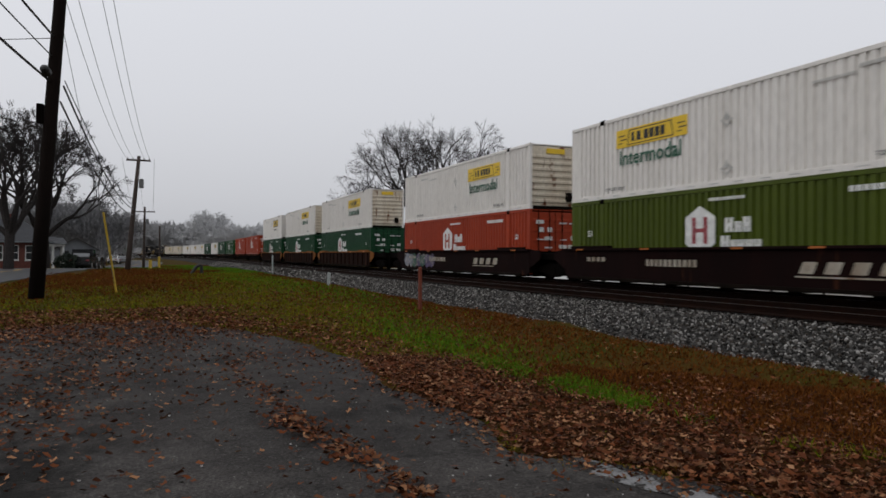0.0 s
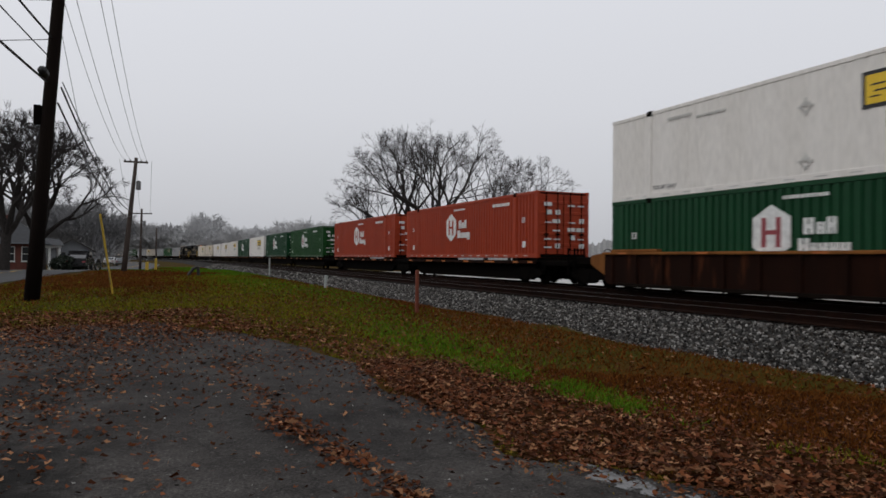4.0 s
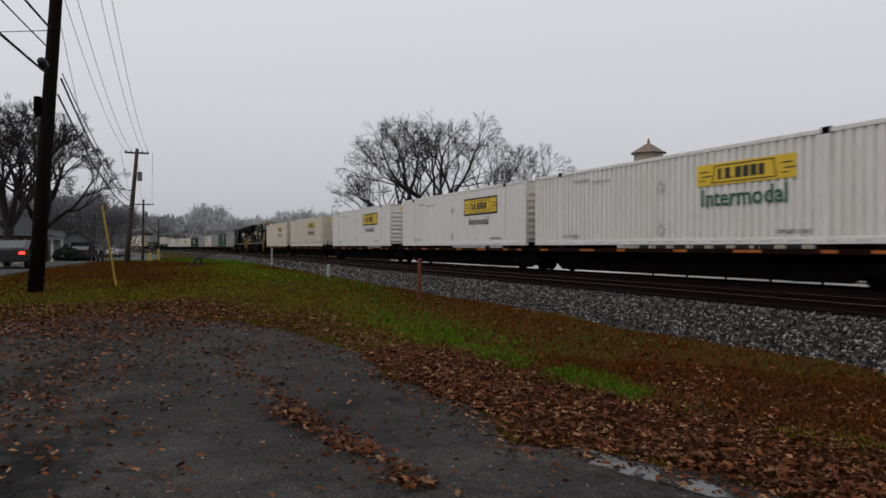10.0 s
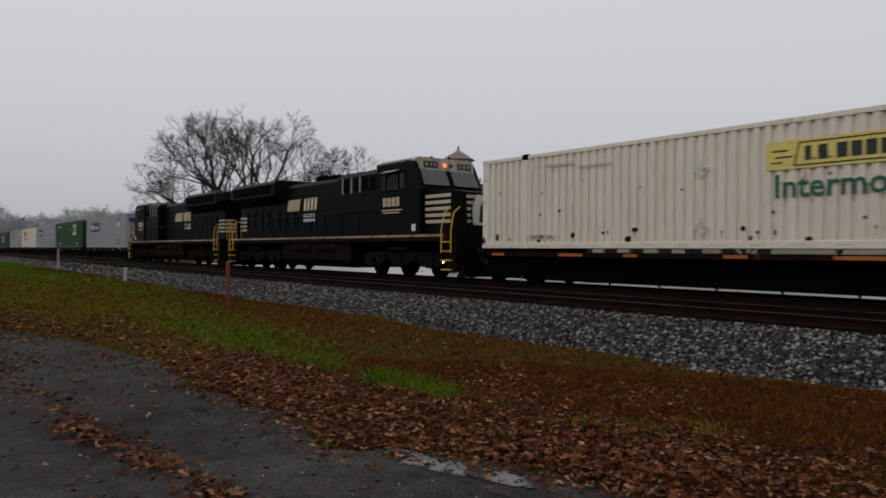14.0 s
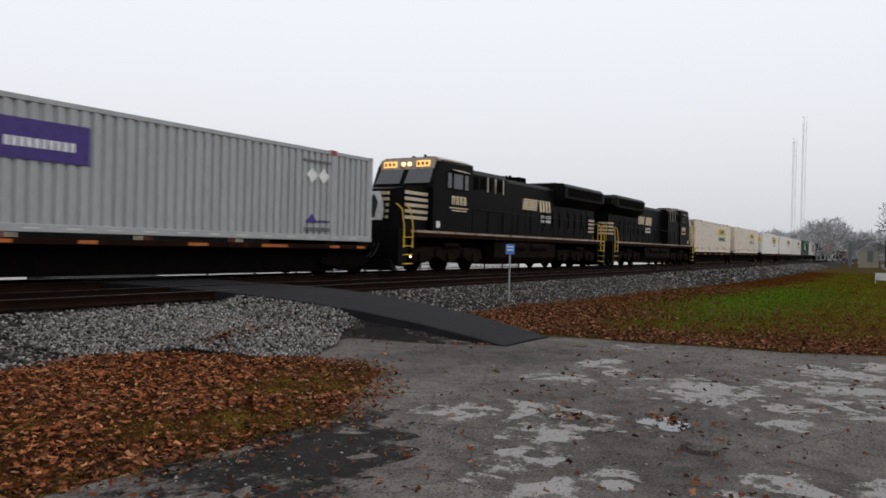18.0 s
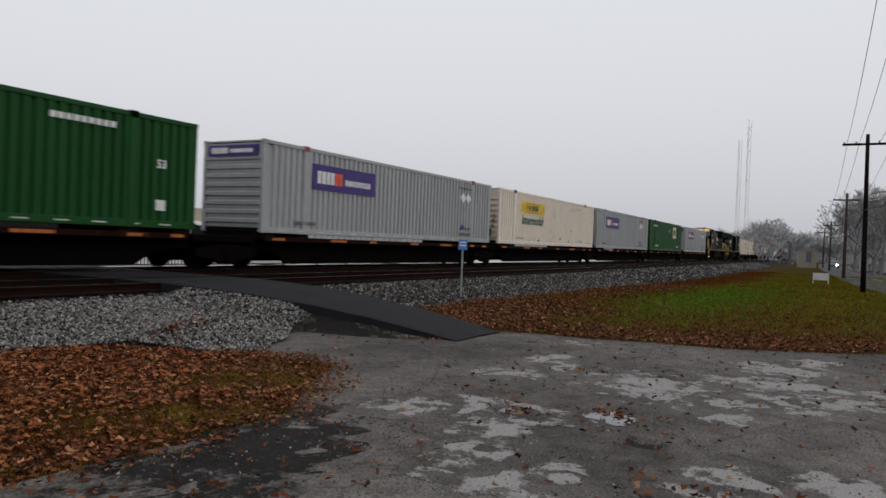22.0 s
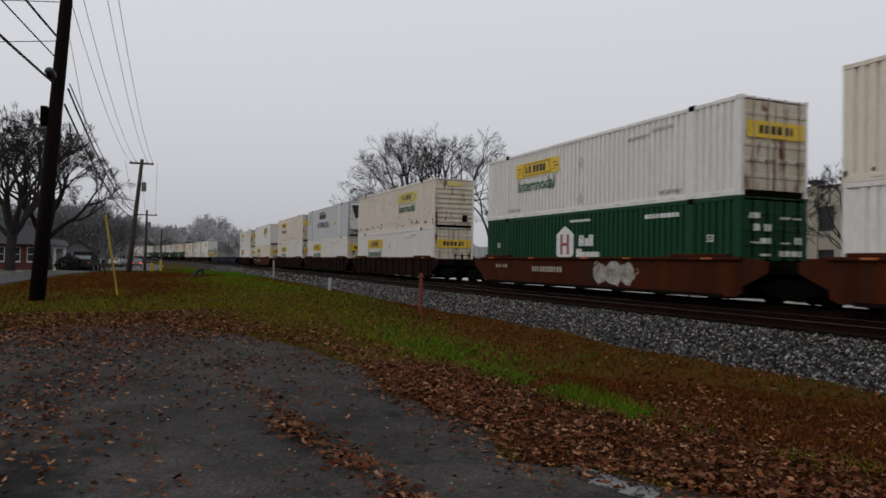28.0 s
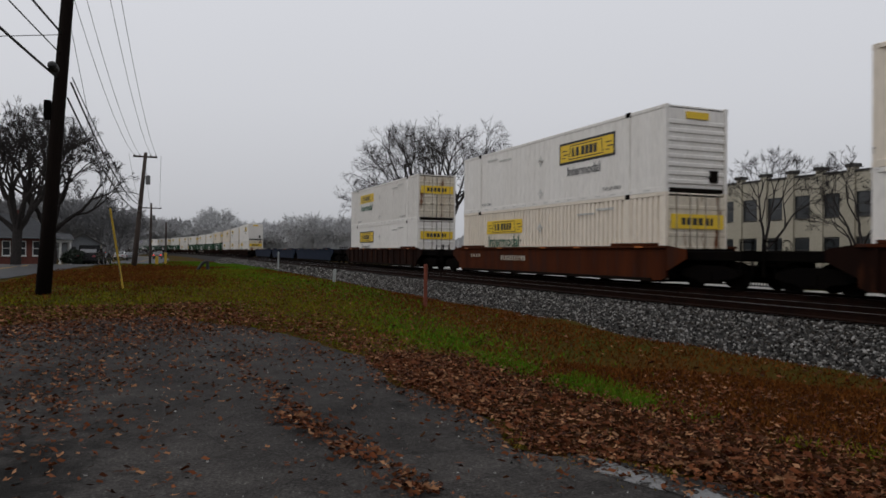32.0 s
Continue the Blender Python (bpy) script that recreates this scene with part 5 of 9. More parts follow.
def asphalt_shade(name, a, b, rough, patch=None):
    """Old asphalt: grain of pale and dark stone, broad worn and damp areas, fine cracks."""
    m = shade(name, a, b, rough, 0, 0.35, 42.0, 1.0, 1.0, spec=0.05, local=False)
    n, l = m.node_tree.nodes, m.node_tree.links
    p = n["Principled BSDF"]
    src = p.inputs["Base Color"].links[0].from_socket
    tc, v, rr, mx = n.new("ShaderNodeTexCoord"), n.new("ShaderNodeTexVoronoi"), n.new("ShaderNodeMapRange"), n.new("ShaderNodeMixRGB")
    v.inputs["Scale"].default_value = 30.0
    l.new(tc.outputs["Object"], v.inputs["Vector"])
    rr.inputs[1].default_value, rr.inputs[2].default_value, rr.inputs[3].default_value, rr.inputs[4].default_value = 0.0, 0.36, 1.0, 0.0
    l.new(v.outputs["Distance"], rr.inputs[0])
    mul, wn_ = n.new("ShaderNodeMath"), n.new("ShaderNodeTexNoise")
    mul.operation = "MULTIPLY"
    wn_.inputs["Scale"].default_value = 9.0
    l.new(tc.outputs["Object"], wn_.inputs["Vector"])
    r2 = n.new("ShaderNodeMapRange")
    r2.inputs[1].default_value, r2.inputs[2].default_value, r2.inputs[4].default_value = 0.45, 0.7, 0.8
    l.new(wn_.outputs[0], r2.inputs[0])
    l.new(rr.outputs[0], mul.inputs[0])
    l.new(r2.outputs[0], mul.inputs[1])
    l.new(mul.outputs[0], mx.inputs[0])
    l.new(src, mx.inputs[1])
    mx.inputs[2].default_value = (0.20, 0.19, 0.18, 1)
    # damp and worn blotches
    dn, dr, mx3 = n.new("ShaderNodeTexNoise"), n.new("ShaderNodeMapRange"), n.new("ShaderNodeMixRGB")
    dn.inputs["Scale"].default_value, dn.inputs["Detail"].default_value, dn.inputs["Roughness"].default_value = 2.6, 10.0, 0.75
    dr.inputs[1].default_value, dr.inputs[2].default_value, dr.inputs[3].default_value, dr.inputs[4].default_value = 0.36, 0.62, 0.6, 1.2
    mx3.blend_type, mx3.inputs[0].default_value = "MULTIPLY", 1.0
    l.new(tc.outputs["Object"], dn.inputs["Vector"])
    l.new(dn.outputs[0], dr.inputs[0])
    l.new(mx.outputs[0], mx3.inputs[1])
    l.new(dr.outputs[0], mx3.inputs[2])
    mx = mx3
    # cracks
    c, cr, mx2 = n.new("ShaderNodeTexVoronoi"), n.new("ShaderNodeMapRange"), n.new("ShaderNodeMixRGB")
    c.feature, c.inputs["Scale"].default_value = "DISTANCE_TO_EDGE", 0.7
    wob = n.new("ShaderNodeMixRGB")
    wob.inputs[0].default_value = 0.12
    l.new(tc.outputs["Object"], wob.inputs[1])
    l.new(wn_.outputs["Color"], wob.inputs[2])
    l.new(wob.outputs[0], c.inputs["Vector"])
    cr.inputs[1].default_value, cr.inputs[2].default_value, cr.inputs[3].default_value, cr.inputs[4].default_value = 0.003, 0.010, 0.4, 0.0
    l.new(c.outputs["Distance"], cr.inputs[0])
    l.new(cr.outputs[0], mx2.inputs[0])
    l.new(mx.outputs[0], mx2.inputs[1])
    mx2.inputs[2].default_value = (0.012, 0.011, 0.010, 1)
    l.new(mx2.outputs[0], p.inputs["Base Color"])
    return m


M.update({
    "earth": shade("grass_and_earth", (0.034, 0.036, 0.004), (0.055, 0.022, 0.005), 0.95, 0, 0.35, 14, 0.6, 0.5, spec=0.02, local=False),
    "litter": shade("leaf_litter", (0.046, 0.018, 0.005), (0.016, 0.006, 0.002), 0.95, 0, 3, 40, 0.8, 0.6, spec=0.02, local=False),
    "lot": asphalt_shade("old_asphalt", (0.060, 0.055, 0.051), (0.019, 0.017, 0.016), 0.8),
    "lot_right": asphalt_shade("worn_grey_asphalt", (0.150, 0.136, 0.124), (0.063, 0.057, 0.052), 0.8),
    "road": shade("wet_road", (0.034, 0.034, 0.036), (0.022, 0.022, 0.024), 0.6, 0, 0.3, 60, 0.5, 0.15, spec=0.15, local=False),
    "tar": shade("fresh_black_asphalt", (0.009, 0.009, 0.010), (0.014, 0.014, 0.0155), 0.8, 0, 1.5, 120, 0.6, 0.4, spec=0.12, local=False),
    "bare": shade("pale_bare_concrete", (0.17, 0.165, 0.158), (0.085, 0.082, 0.078), 0.9, 0, 4, 60, 0.7, 0.3, spec=0.05, local=False),
    "worn_paint": shade("worn_white_road_paint", (0.34, 0.34, 0.34), (0.14, 0.14, 0.14), 0.8, 0, 6, 50, 0.7, 0.2, local=False),
    "yellow_line": shade("worn_yellow_road_paint", (0.45, 0.27, 0.03), (0.25, 0.16, 0.04), 0.8, 0, 4, 50, 0.6, 0.1, local=False),
    "gravel": shade("ballast_bed", (0.045, 0.043, 0.041), (0.014, 0.013, 0.012), 0.95, 0, 9, 45, 0.9, 1.0, spec=0.03, local=False),
    "rail": shade("rusty_rail_steel", (0.015, 0.0055, 0.003), (0.006, 0.0026, 0.0016), 0.85, 0, 3, 40, 0.5, 0.2, spec=0.08, local=False),
    "railhead": shade("polished_rail_head", (0.16, 0.16, 0.165), (0.09, 0.085, 0.085), 0.4, 1.0, 3, 40, 0.3, 0.02, local=False),
    "tie": shade("creosoted_timber", (0.0045, 0.003, 0.0024), (0.0022, 0.0016, 0.0013), 0.9, 0, 4, 30, 0.6, 0.4, (1, 6, 6), spec=0.05),
    "pale_lot": shade("wet_pale_concrete", (0.33, 0.315, 0.29), (0.24, 0.23, 0.21), 0.3, 0, 0.2, 20, 0.4, 0.05, spec=0.5, local=False),
    "pole": shade("dark_creosoted_pole", (0.0055, 0.0034, 0.0028), (0.010, 0.0066, 0.005), 0.9, 0, 3, 40, 0.6, 0.3, (1, 1, 0.1), spec=0.08),
    "pole_grey": shade("weathered_grey_pole", (0.034, 0.023, 0.018), (0.055, 0.040, 0.033), 0.9, 0, 3, 40, 0.6, 0.3, (1, 1, 0.1)),
    "cable": shade("black_cable", (0.010, 0.010, 0.010), None, 0.6, 0, 3, 30, 0.1, 0),
    "thin_cable": shade("weathered_wire", (0.10, 0.10, 0.105), None, 0.6, 0, 3, 30, 0.1, 0),
    "guy": shade("yellow_guy_guard", (0.48, 0.33, 0.03), (0.4, 0.27, 0.03), 0.6, 0, 4, 30, 0.3, 0.02),
    "post_red": shade("rusty_marker_post", (0.16, 0.035, 0.014), (0.10, 0.022, 0.012), 0.75, 0, 6, 40, 0.5, 0.2),
    "post_grey": shade("pale_marker_post", (0.32, 0.34, 0.33), (0.24, 0.26, 0.25), 0.7, 0, 6, 40, 0.4, 0.1),
    "sign_blue": shade("blue_sign", (0.05, 0.17, 0.5), (0.06, 0.18, 0.48), 0.45, 0, 6, 40, 0.1, 0),
    "galv": shade("galvanised_steel", (0.30, 0.31, 0.32), (0.22, 0.23, 0.24), 0.5, 0.3, 8, 50, 0.3, 0.05),
    "bark": shade("dark_bark", (0.026, 0.023, 0.022), (0.042, 0.037, 0.035), 0.95, 0, 6, 30, 0.5, 0.4, spec=0.05),
    # bark lightened to stand for the mist in front of roadside trees
    "bark_mist": shade("bark_paled_for_mist", (0.15, 0.145, 0.14), (0.20, 0.195, 0.19), 0.95, 0, 4, 30, 0.4, 0.2, spec=0.05),
    # mist is put into the colour: the farther the woods, the paler
    "wood_far": shade("far_woods_mist_colour", (0.39, 0.392, 0.395), (0.44, 0.442, 0.446), 1.0, 0, 0.2, 2, 0.3, 0, spec=0.0, local=False),
    "wood_near": shade("near_woods_mist_colour", (0.16, 0.16, 0.164), (0.20, 0.20, 0.204), 1.0, 0, 0.2, 2, 0.4, 0, spec=0.0, local=False),
    "wood_mid": shade("mid_woods_mist_colour", (0.26, 0.26, 0.263), (0.31, 0.31, 0.313), 1.0, 0, 0.2, 2, 0.4, 0, spec=0.0, local=False),
    "puddle": shade("still_water", (0.035, 0.033, 0.031), (0.05, 0.047, 0.044), 0.08, 0, 3, 20, 0.3, 0.0, spec=0.5, local=False),
    # steel coloured almost sky-white in place of haze
    "mast": shade("mast_paled_to_sky", (0.93, 0.94, 0.96), None, 0.7, 0, 1, 5, 0.1, 0),
    "brick": shade("red_brick", (0.125, 0.038, 0.026), (0.085, 0.027, 0.02), 0.85, 0, 3, 30, 0.5, 0.3, local=False),
    "brick_pink": shade("pale_red_brick", (0.24, 0.115, 0.09), (0.19, 0.085, 0.068), 0.85, 0, 3, 30, 0.5, 0.3, local=False),
    "shingle": shade("dark_shingles", (0.022, 0.024, 0.027), (0.035, 0.036, 0.04), 0.9, 0, 2, 12, 0.6, 0.4, (1, 1, 6), local=False),
    "stucco": shade("cream_stucco", (0.36, 0.33, 0.26), (0.28, 0.255, 0.20), 0.9, 0, 0.5, 20, 0.4, 0.2, (1, 1, 0.3), local=False),
    "cap": shade("dark_coping", (0.05, 0.047, 0.043), None, 0.8, 0, 2, 20, 0.4, 0.1),
    "trim": shade("white_trim", (0.62, 0.62, 0.60), None, 0.6, 0, 3, 20, 0.2, 0),
    "pane": shade("dark_pane", (0.025, 0.028, 0.03), None, 0.12, 0, 2, 10, 0.1, 0, spec=0.5),
    "roof_tan": shade("tan_roof", (0.17, 0.125, 0.095), (0.22, 0.165, 0.13), 0.9, 0, 2, 20, 0.4, 0.2),
    "car_black": shade("black_car_paint", (0.010, 0.010, 0.011), None, 0.2, 0, 2, 30, 0.1, 0, spec=0.6),
    "car_white": shade("white_car_paint", (0.62, 0.62, 0.62), None, 0.3, 0, 2, 30, 0.1, 0, spec=0.5),
    "car_grey": shade("grey_car_paint", (0.20, 0.21, 0.22), None, 0.3, 0, 2, 30, 0.1, 0, spec=0.5),
    "taillight": glow("lit_tail_lamp", (1.0, 0.03, 0.02), 4.0),
    "beam": glow("car_headlamp", (0.85, 0.9, 1.0), 25.0),
    "orange_bin": shade("orange_barrel", (0.75, 0.2, 0.02), None, 0.6, 0, 3, 30, 0.2, 0),
    "stone": island_tones("ballast_stone", [(0.005, 0.0046, 0.0043), (0.045, 0.042, 0.039), (0.14, 0.134, 0.126), (0.012, 0.011, 0.010), (0.38, 0.365, 0.345), (0.065, 0.054, 0.045), (0.008, 0.0072, 0.0066)], 0.9, 0.06, 30),
    "stone_dark": island_tones("brake_dust_ballast", [(0.0018, 0.0014, 0.0011), (0.0048, 0.003, 0.002), (0.008, 0.0052, 0.0036), (0.003, 0.002, 0.0016)], 0.9, 0.04, 30),
    "pebble": island_tones("pale_gravel", [(0.010, 0.009, 0.008), (0.17, 0.163, 0.155), (0.42, 0.41, 0.39), (0.035, 0.030, 0.026), (0.26, 0.25, 0.235), (0.014, 0.012, 0.010)], 0.9, 0.06, 30),
    "grit": island_tones("asphalt_grit", [(0.035, 0.032, 0.030), (0.07, 0.066, 0.062), (0.13, 0.122, 0.116), (0.06, 0.042, 0.030), (0.26, 0.25, 0.24), (0.05, 0.047, 0.045), (0.07, 0.034, 0.017)], 0.9, 0.05),
    # leaf tones raised to put the eastern view's brighter exposure into the colour
    "leaf_lifted": island_tones("fallen_leaf_lifted", [(0.15, 0.040, 0.012), (0.24, 0.075, 0.024), (0.08, 0.021, 0.007), (0.30, 0.11, 0.042), (0.18, 0.052, 0.016), (0.38, 0.18, 0.085)], 0.75, 0.08),
    "leaf": island_tones("fallen_leaf", [(0.045, 0.012, 0.004), (0.11, 0.032, 0.011), (0.016, 0.0045, 0.0016), (0.17, 0.060, 0.024), (0.06, 0.016, 0.005), (0.29, 0.145, 0.072), (0.010, 0.0028, 0.0014), (0.13, 0.042, 0.015)], 0.75, 0.08),
    "blade": island_tones("grass_blade", [(0.072, 0.092, 0.005), (0.11, 0.124, 0.006), (0.145, 0.118, 0.009), (0.082, 0.092, 0.006)], 0.85, 0.04),
    "tan": island_tones("bleached_orange_grass", [(0.22, 0.095, 0.024), (0.15, 0.058, 0.014), (0.20, 0.115, 0.028), (0.11, 0.04, 0.010)], 0.9, 0.03),
    "moss": island_tones("yellow_green_moss", [(0.15, 0.110, 0.012), (0.20, 0.138, 0.022), (0.10, 0.075, 0.010), (0.17, 0.095, 0.018)], 0.9, 0.03),
    "lush": island_tones("bright_grass_blade", [(0.042, 0.108, 0.005), (0.070, 0.150, 0.007), (0.074, 0.108, 0.006)], 0.85, 0.05),
    "straw": island_tones("dead_grass_blade", [(0.098, 0.029, 0.005), (0.055, 0.0145, 0.0025), (0.135, 0.050, 0.011), (0.05, 0.018, 0.004)], 0.9, 0.04),
})



def worn_shade(name, base, pale, loose=0.0, soft=0.06, coarse=3.6):
    """Asphalt worn through, or stained, in islands that thin out towards the sheet's rim."""
    m = asphalt_shade(name, *base, 0.8)
    n, l = m.node_tree.nodes, m.node_tree.links
    p = n["Principled BSDF"]
    src = p.inputs["Base Color"].links[0].from_socket
    tc, nz, fine, ds, mx = (n.new("ShaderNode" + k) for k in ("TexCoord", "TexNoise", "TexNoise", "VectorMath", "MixRGB"))
    nz.inputs["Scale"].default_value, nz.inputs["Detail"].default_value, nz.inputs["Roughness"].default_value = coarse, 8.0, 0.68
    fine.inputs["Scale"].default_value, fine.inputs["Detail"].default_value = 45.0, 4.0
    flat = n.new("ShaderNodeVectorMath")
    flat.operation, flat.inputs[1].default_value = "MULTIPLY", (1, 1, 0)
    l.new(tc.outputs["Generated"], flat.inputs[0])
    ds.operation, ds.inputs[1].default_value = "DISTANCE", (0.5, 0.5, 0)
    l.new(flat.outputs[0], ds.inputs[0])
    for t_ in (nz, fine):
        l.new(tc.outputs["Object"], t_.inputs["Vector"])
    rim, add_, rp = n.new("ShaderNodeMath"), n.new("ShaderNodeMath"), n.new("ShaderNodeMapRange")
    rim.operation, rim.inputs[1].default_value = "MULTIPLY_ADD", -0.62
    l.new(ds.outputs["Value"], rim.inputs[0])
    l.new(nz.outputs[0], rim.inputs[2])
    add_.operation = "MULTIPLY_ADD"
    add_.inputs[1].default_value = 0.12
    l.new(fine.outputs[0], add_.inputs[0])
    l.new(rim.outputs[0], add_.inputs[2])
    rp.inputs[1].default_value, rp.inputs[2].default_value, rp.inputs[4].default_value = 0.37 - loose, 0.37 + soft - loose, 0.92
    l.new(add_.outputs[0], rp.inputs[0])
    l.new(rp.outputs[0], mx.inputs[0])
    l.new(src, mx.inputs[1])
    grain = n.new("ShaderNodeMixRGB")
    grain.inputs[1].default_value, grain.inputs[2].default_value = (*(c * 0.55 for c in pale), 1), (*(c * 1.25 for c in pale), 1)
    l.new(fine.outputs[0], grain.inputs[0])
    l.new(grain.outputs[0], mx.inputs[2])
    l.new(mx.outputs[0], p.inputs["Base Color"])
    return m


LOT_TONES, LOT_R_TONES = ((0.062, 0.057, 0.053), (0.024, 0.0215, 0.020)), ((0.150, 0.136, 0.124), (0.063, 0.057, 0.052))
M["worn"] = worn_shade("worn_through_asphalt", LOT_R_TONES, (0.29, 0.28, 0.268), -0.025)
# damp tone; also stands in for lens darkening at the view's left corner
M["damp"] = worn_shade("damp_vignette_asphalt", LOT_TONES, (0.012, 0.011, 0.010), 0.02, 0.2, 1.6)
M["dark_grit"] = worn_shade("dark_gritty_asphalt", LOT_R_TONES, (0.011, 0.010, 0.0095), 0.10, 0.12, 5.0)
M["worn_paint"] = worn_shade("worn_white_road_paint", LOT_TONES, (0.22, 0.22, 0.22), 0.02)

def blot(cx, cy, rx, ry, seed, turn=0.0, rough=0.35):
    rnd = random.Random(seed)
    n = 18
    k = [1 + rough * (rnd.random() - 0.5) * 2 for _ in range(n)]
    k = [(k[i - 1] + k[i] * 2 + k[(i + 1) % n]) / 4 for i in range(n)]
    c, s = math.cos(turn), math.sin(turn)
    pts = [(rx * k[i] * math.cos(6.2832 * i / n), ry * k[i] * math.sin(6.2832 * i / n)) for i in range(n)]
    return [(cx + c * a - s * b, cy + s * a + c * b) for a, b in pts]


# ground to the horizon
gx_ = np.unique(np.concatenate([np.linspace(-1600, -200, 29), np.linspace(-200, -45, 63), np.arange(-45, 45, 0.5), np.linspace(45, 200, 63), np.linspace(200, 1600, 29)]))
gy_ = np.unique(np.concatenate([np.linspace(-1600, -120, 25), np.linspace(-120, -20, 41), np.arange(-20, 30, 0.5), np.linspace(30, 150, 41), np.linspace(150, 1600, 25)]))
GX, GY = np.meshgrid(gx_, gy_)
GZ = ground_z(GX, GY)
nx_, ny_ = len(gx_), len(gy_)
idx = np.arange(nx_ * ny_).reshape(ny_, nx_)
quads = np.stack([idx[:-1, :-1], idx[:-1, 1:], idx[1:, 1:], idx[1:, :-1]], -1).reshape(-1, 4)
tagged(part("ground", bulk("ground", np.stack([GX, GY, GZ], -1).reshape(-1, 3), quads, "earth", True), "earth"), "patchy green and brown winter grass on damp earth", "ground", kind="structure")

LOT = [(-17.2, -2.6), (-17.8, -1.2), (-17.6, 0.6), (-15.6, 2.2), (-13.4, 3.0), (-11.1, 3.3), (-8.8, 3.0), (-7.4, 3.35), (-6.3, 3.2), (-5.5, 2.95), (-4.7, 3.6), (-3.9, 3.9), (-2.0, 4.3), (0.0, 4.5), (2.0, 4.5), (2.6, 3.9),
       (2.6, -14), (-17.0, -14)]
LOT_R = [(2.3, -14), (2.3, 4.6), (3.1, 5.2), (4.4, 4.9), (5.4, 5.1), (6.4, 5.5), (7.0, 6.2), (7.4, 7.0), (8.3, 7.9), (9.4, 8.7), (10.9, 8.9), (11.2, 6.0), (12.7, 5.7), (13.0, 4.6), (13.7, 2.4), (14.1, 0.8), (15.3, -0.7), (17.0, -3.4), (18.5, -14)]
tagged(sheet("asphalt_lot_west", ragged(LOT, 0.25, 0.05, 3), 0.015, "lot", 0.5), "cracked damp dark asphalt with fallen leaves", "pavement", kind="structure")
tagged(sheet("asphalt_lot_east", ragged(LOT_R, 0.25, 0.06, 4), 0.008, "lot_right", 0.5), "worn grey asphalt with pale bare patches", "pavement", kind="structure")
BANK = [(-11.5, 3.5), (-8.8, 3.1), (-6.3, 3.3), (-5.4, 3.05), (-4.6, 3.7), (-2, 4.4), (0, 4.6), (3.0, 4.7), (5.3, 4.6), (7.6, 5.95), (8.0, 6.6), (7.6, 7.6), (7.0, 8.8), (5.8, 9.8), (2.2, 10.0), (-2, 9.7), (-5, 9.0), (-8, 7.4), (-10.5, 5.0)]
tagged(sheet("leaf_bank", ragged(BANK, 0.25, 0.10, 5), 0.018, "litter", 0.4), "bank covered in brown leaf litter", "ground", kind="structure")
DARKTAR = [(2.4, 5.0), (3.4, 5.1), (4.6, 5.0), (5.8, 5.3), (6.2, 4.8), (5.6, 4.0), (4.6, 3.4), (3.4, 2.9), (2.4, 2.9)]
tagged(sheet("asphalt_patch", ragged(DARKTAR, 0.15, 0.16, 6), 0.0105, "dark_grit", 0.4), "dark gritty strip of crumbling asphalt", "pavement", kind="structure")

# damp stains; the large ones also put corner darkening into the asphalt
for i, (cx, cy, rx, ry, tn) in enumerate([(-6.2, -0.7, 3.4, 0.75, 0.1), (-10.2, -0.9, 2.6, 0.9, 0.0), (-12.2, 1.3, 1.5, 0.5, 0.1), (-4.0, 0.35, 0.9, 0.3, 0.2), (-7.4, 2.55, 0.8, 0.16, 0.0)]):
    tagged(sheet("damp_patch", ragged(blot(cx, cy, rx, ry, 300 + i, tn), 0.2, 0.08, 320 + i), 0.0175 + 0.0004 * i, "damp", 0.4), "damp stain on asphalt, also darkening the view's left corner", "pavement", kind="structure")

# pale bare patches and remains of paint on the asphalt
# clusters of flakes: centre, half length across and along the look from the lot, number
CLUSTERS = [(10.27, 3.85, 0.14, 0.5, 5), (9.79, 3.35, 0.2, 0.34, 4), (8.85, 3.95, 0.25, 0.31, 4), (8.78, 1.91, 0.75, 0.8, 26), (10.28, 0.79, 0.95, 0.31, 16), (8.68, 1.06, 0.2, 0.23, 3), (8.0, 1.1, 0.2, 0.24, 3), (11.8, 0.91, 0.5, 0.5, 9), (12.96, 0.38, 0.3, 0.5, 5),
            (6.64, 3.16, 0.65, 0.3, 12), (6.11, 2.83, 0.25, 0.35, 6), (5.29, 2.63, 0.24, 0.28, 5), (4.76, 2.1, 0.34, 0.2, 6), (5.27, 1.85, 0.08, 0.07, 1), (5.77, 0.59, 0.2, 0.3, 5), (5.36, 0.8, 0.2, 0.1, 3), (6.02, -0.03, 0.22, 0.2, 4), (6.13, 3.74, 0.22, 0.2, 3),
            (3.41, 3.57, 0.08, 0.06, 1), (12.37, 3.89, 0.3, 0.25, 3), (10.33, 2.1, 0.3, 0.3, 4), (5.01, 1.79, 0.07, 0.06, 1), (9.07, 0.4, 0.4, 0.65, 12), (9.6, -0.06, 0.25, 0.35, 5)]
PATCHES, rnd_ = [], random.Random(77)
for cx, cy, w_, d_, n in CLUSTERS:
    a_ = math.atan2(cy, cx)
    PATCHES.append((cx, cy, d_ * 1.7 + 0.15, w_ * 1.7 + 0.15, a_))
for i, (cx, cy, rx, ry, tn) in enumerate(PATCHES):
    tagged(sheet("bare_patch", ragged(blot(cx, cy, rx, ry, 20 + i, tn, 0.5), 0.12, 0.05, 200 + i), 0.0095 + 0.0003 * (i % 6), "worn", 0.3), "pale bare patch worn through the asphalt", "pavement", kind="structure")
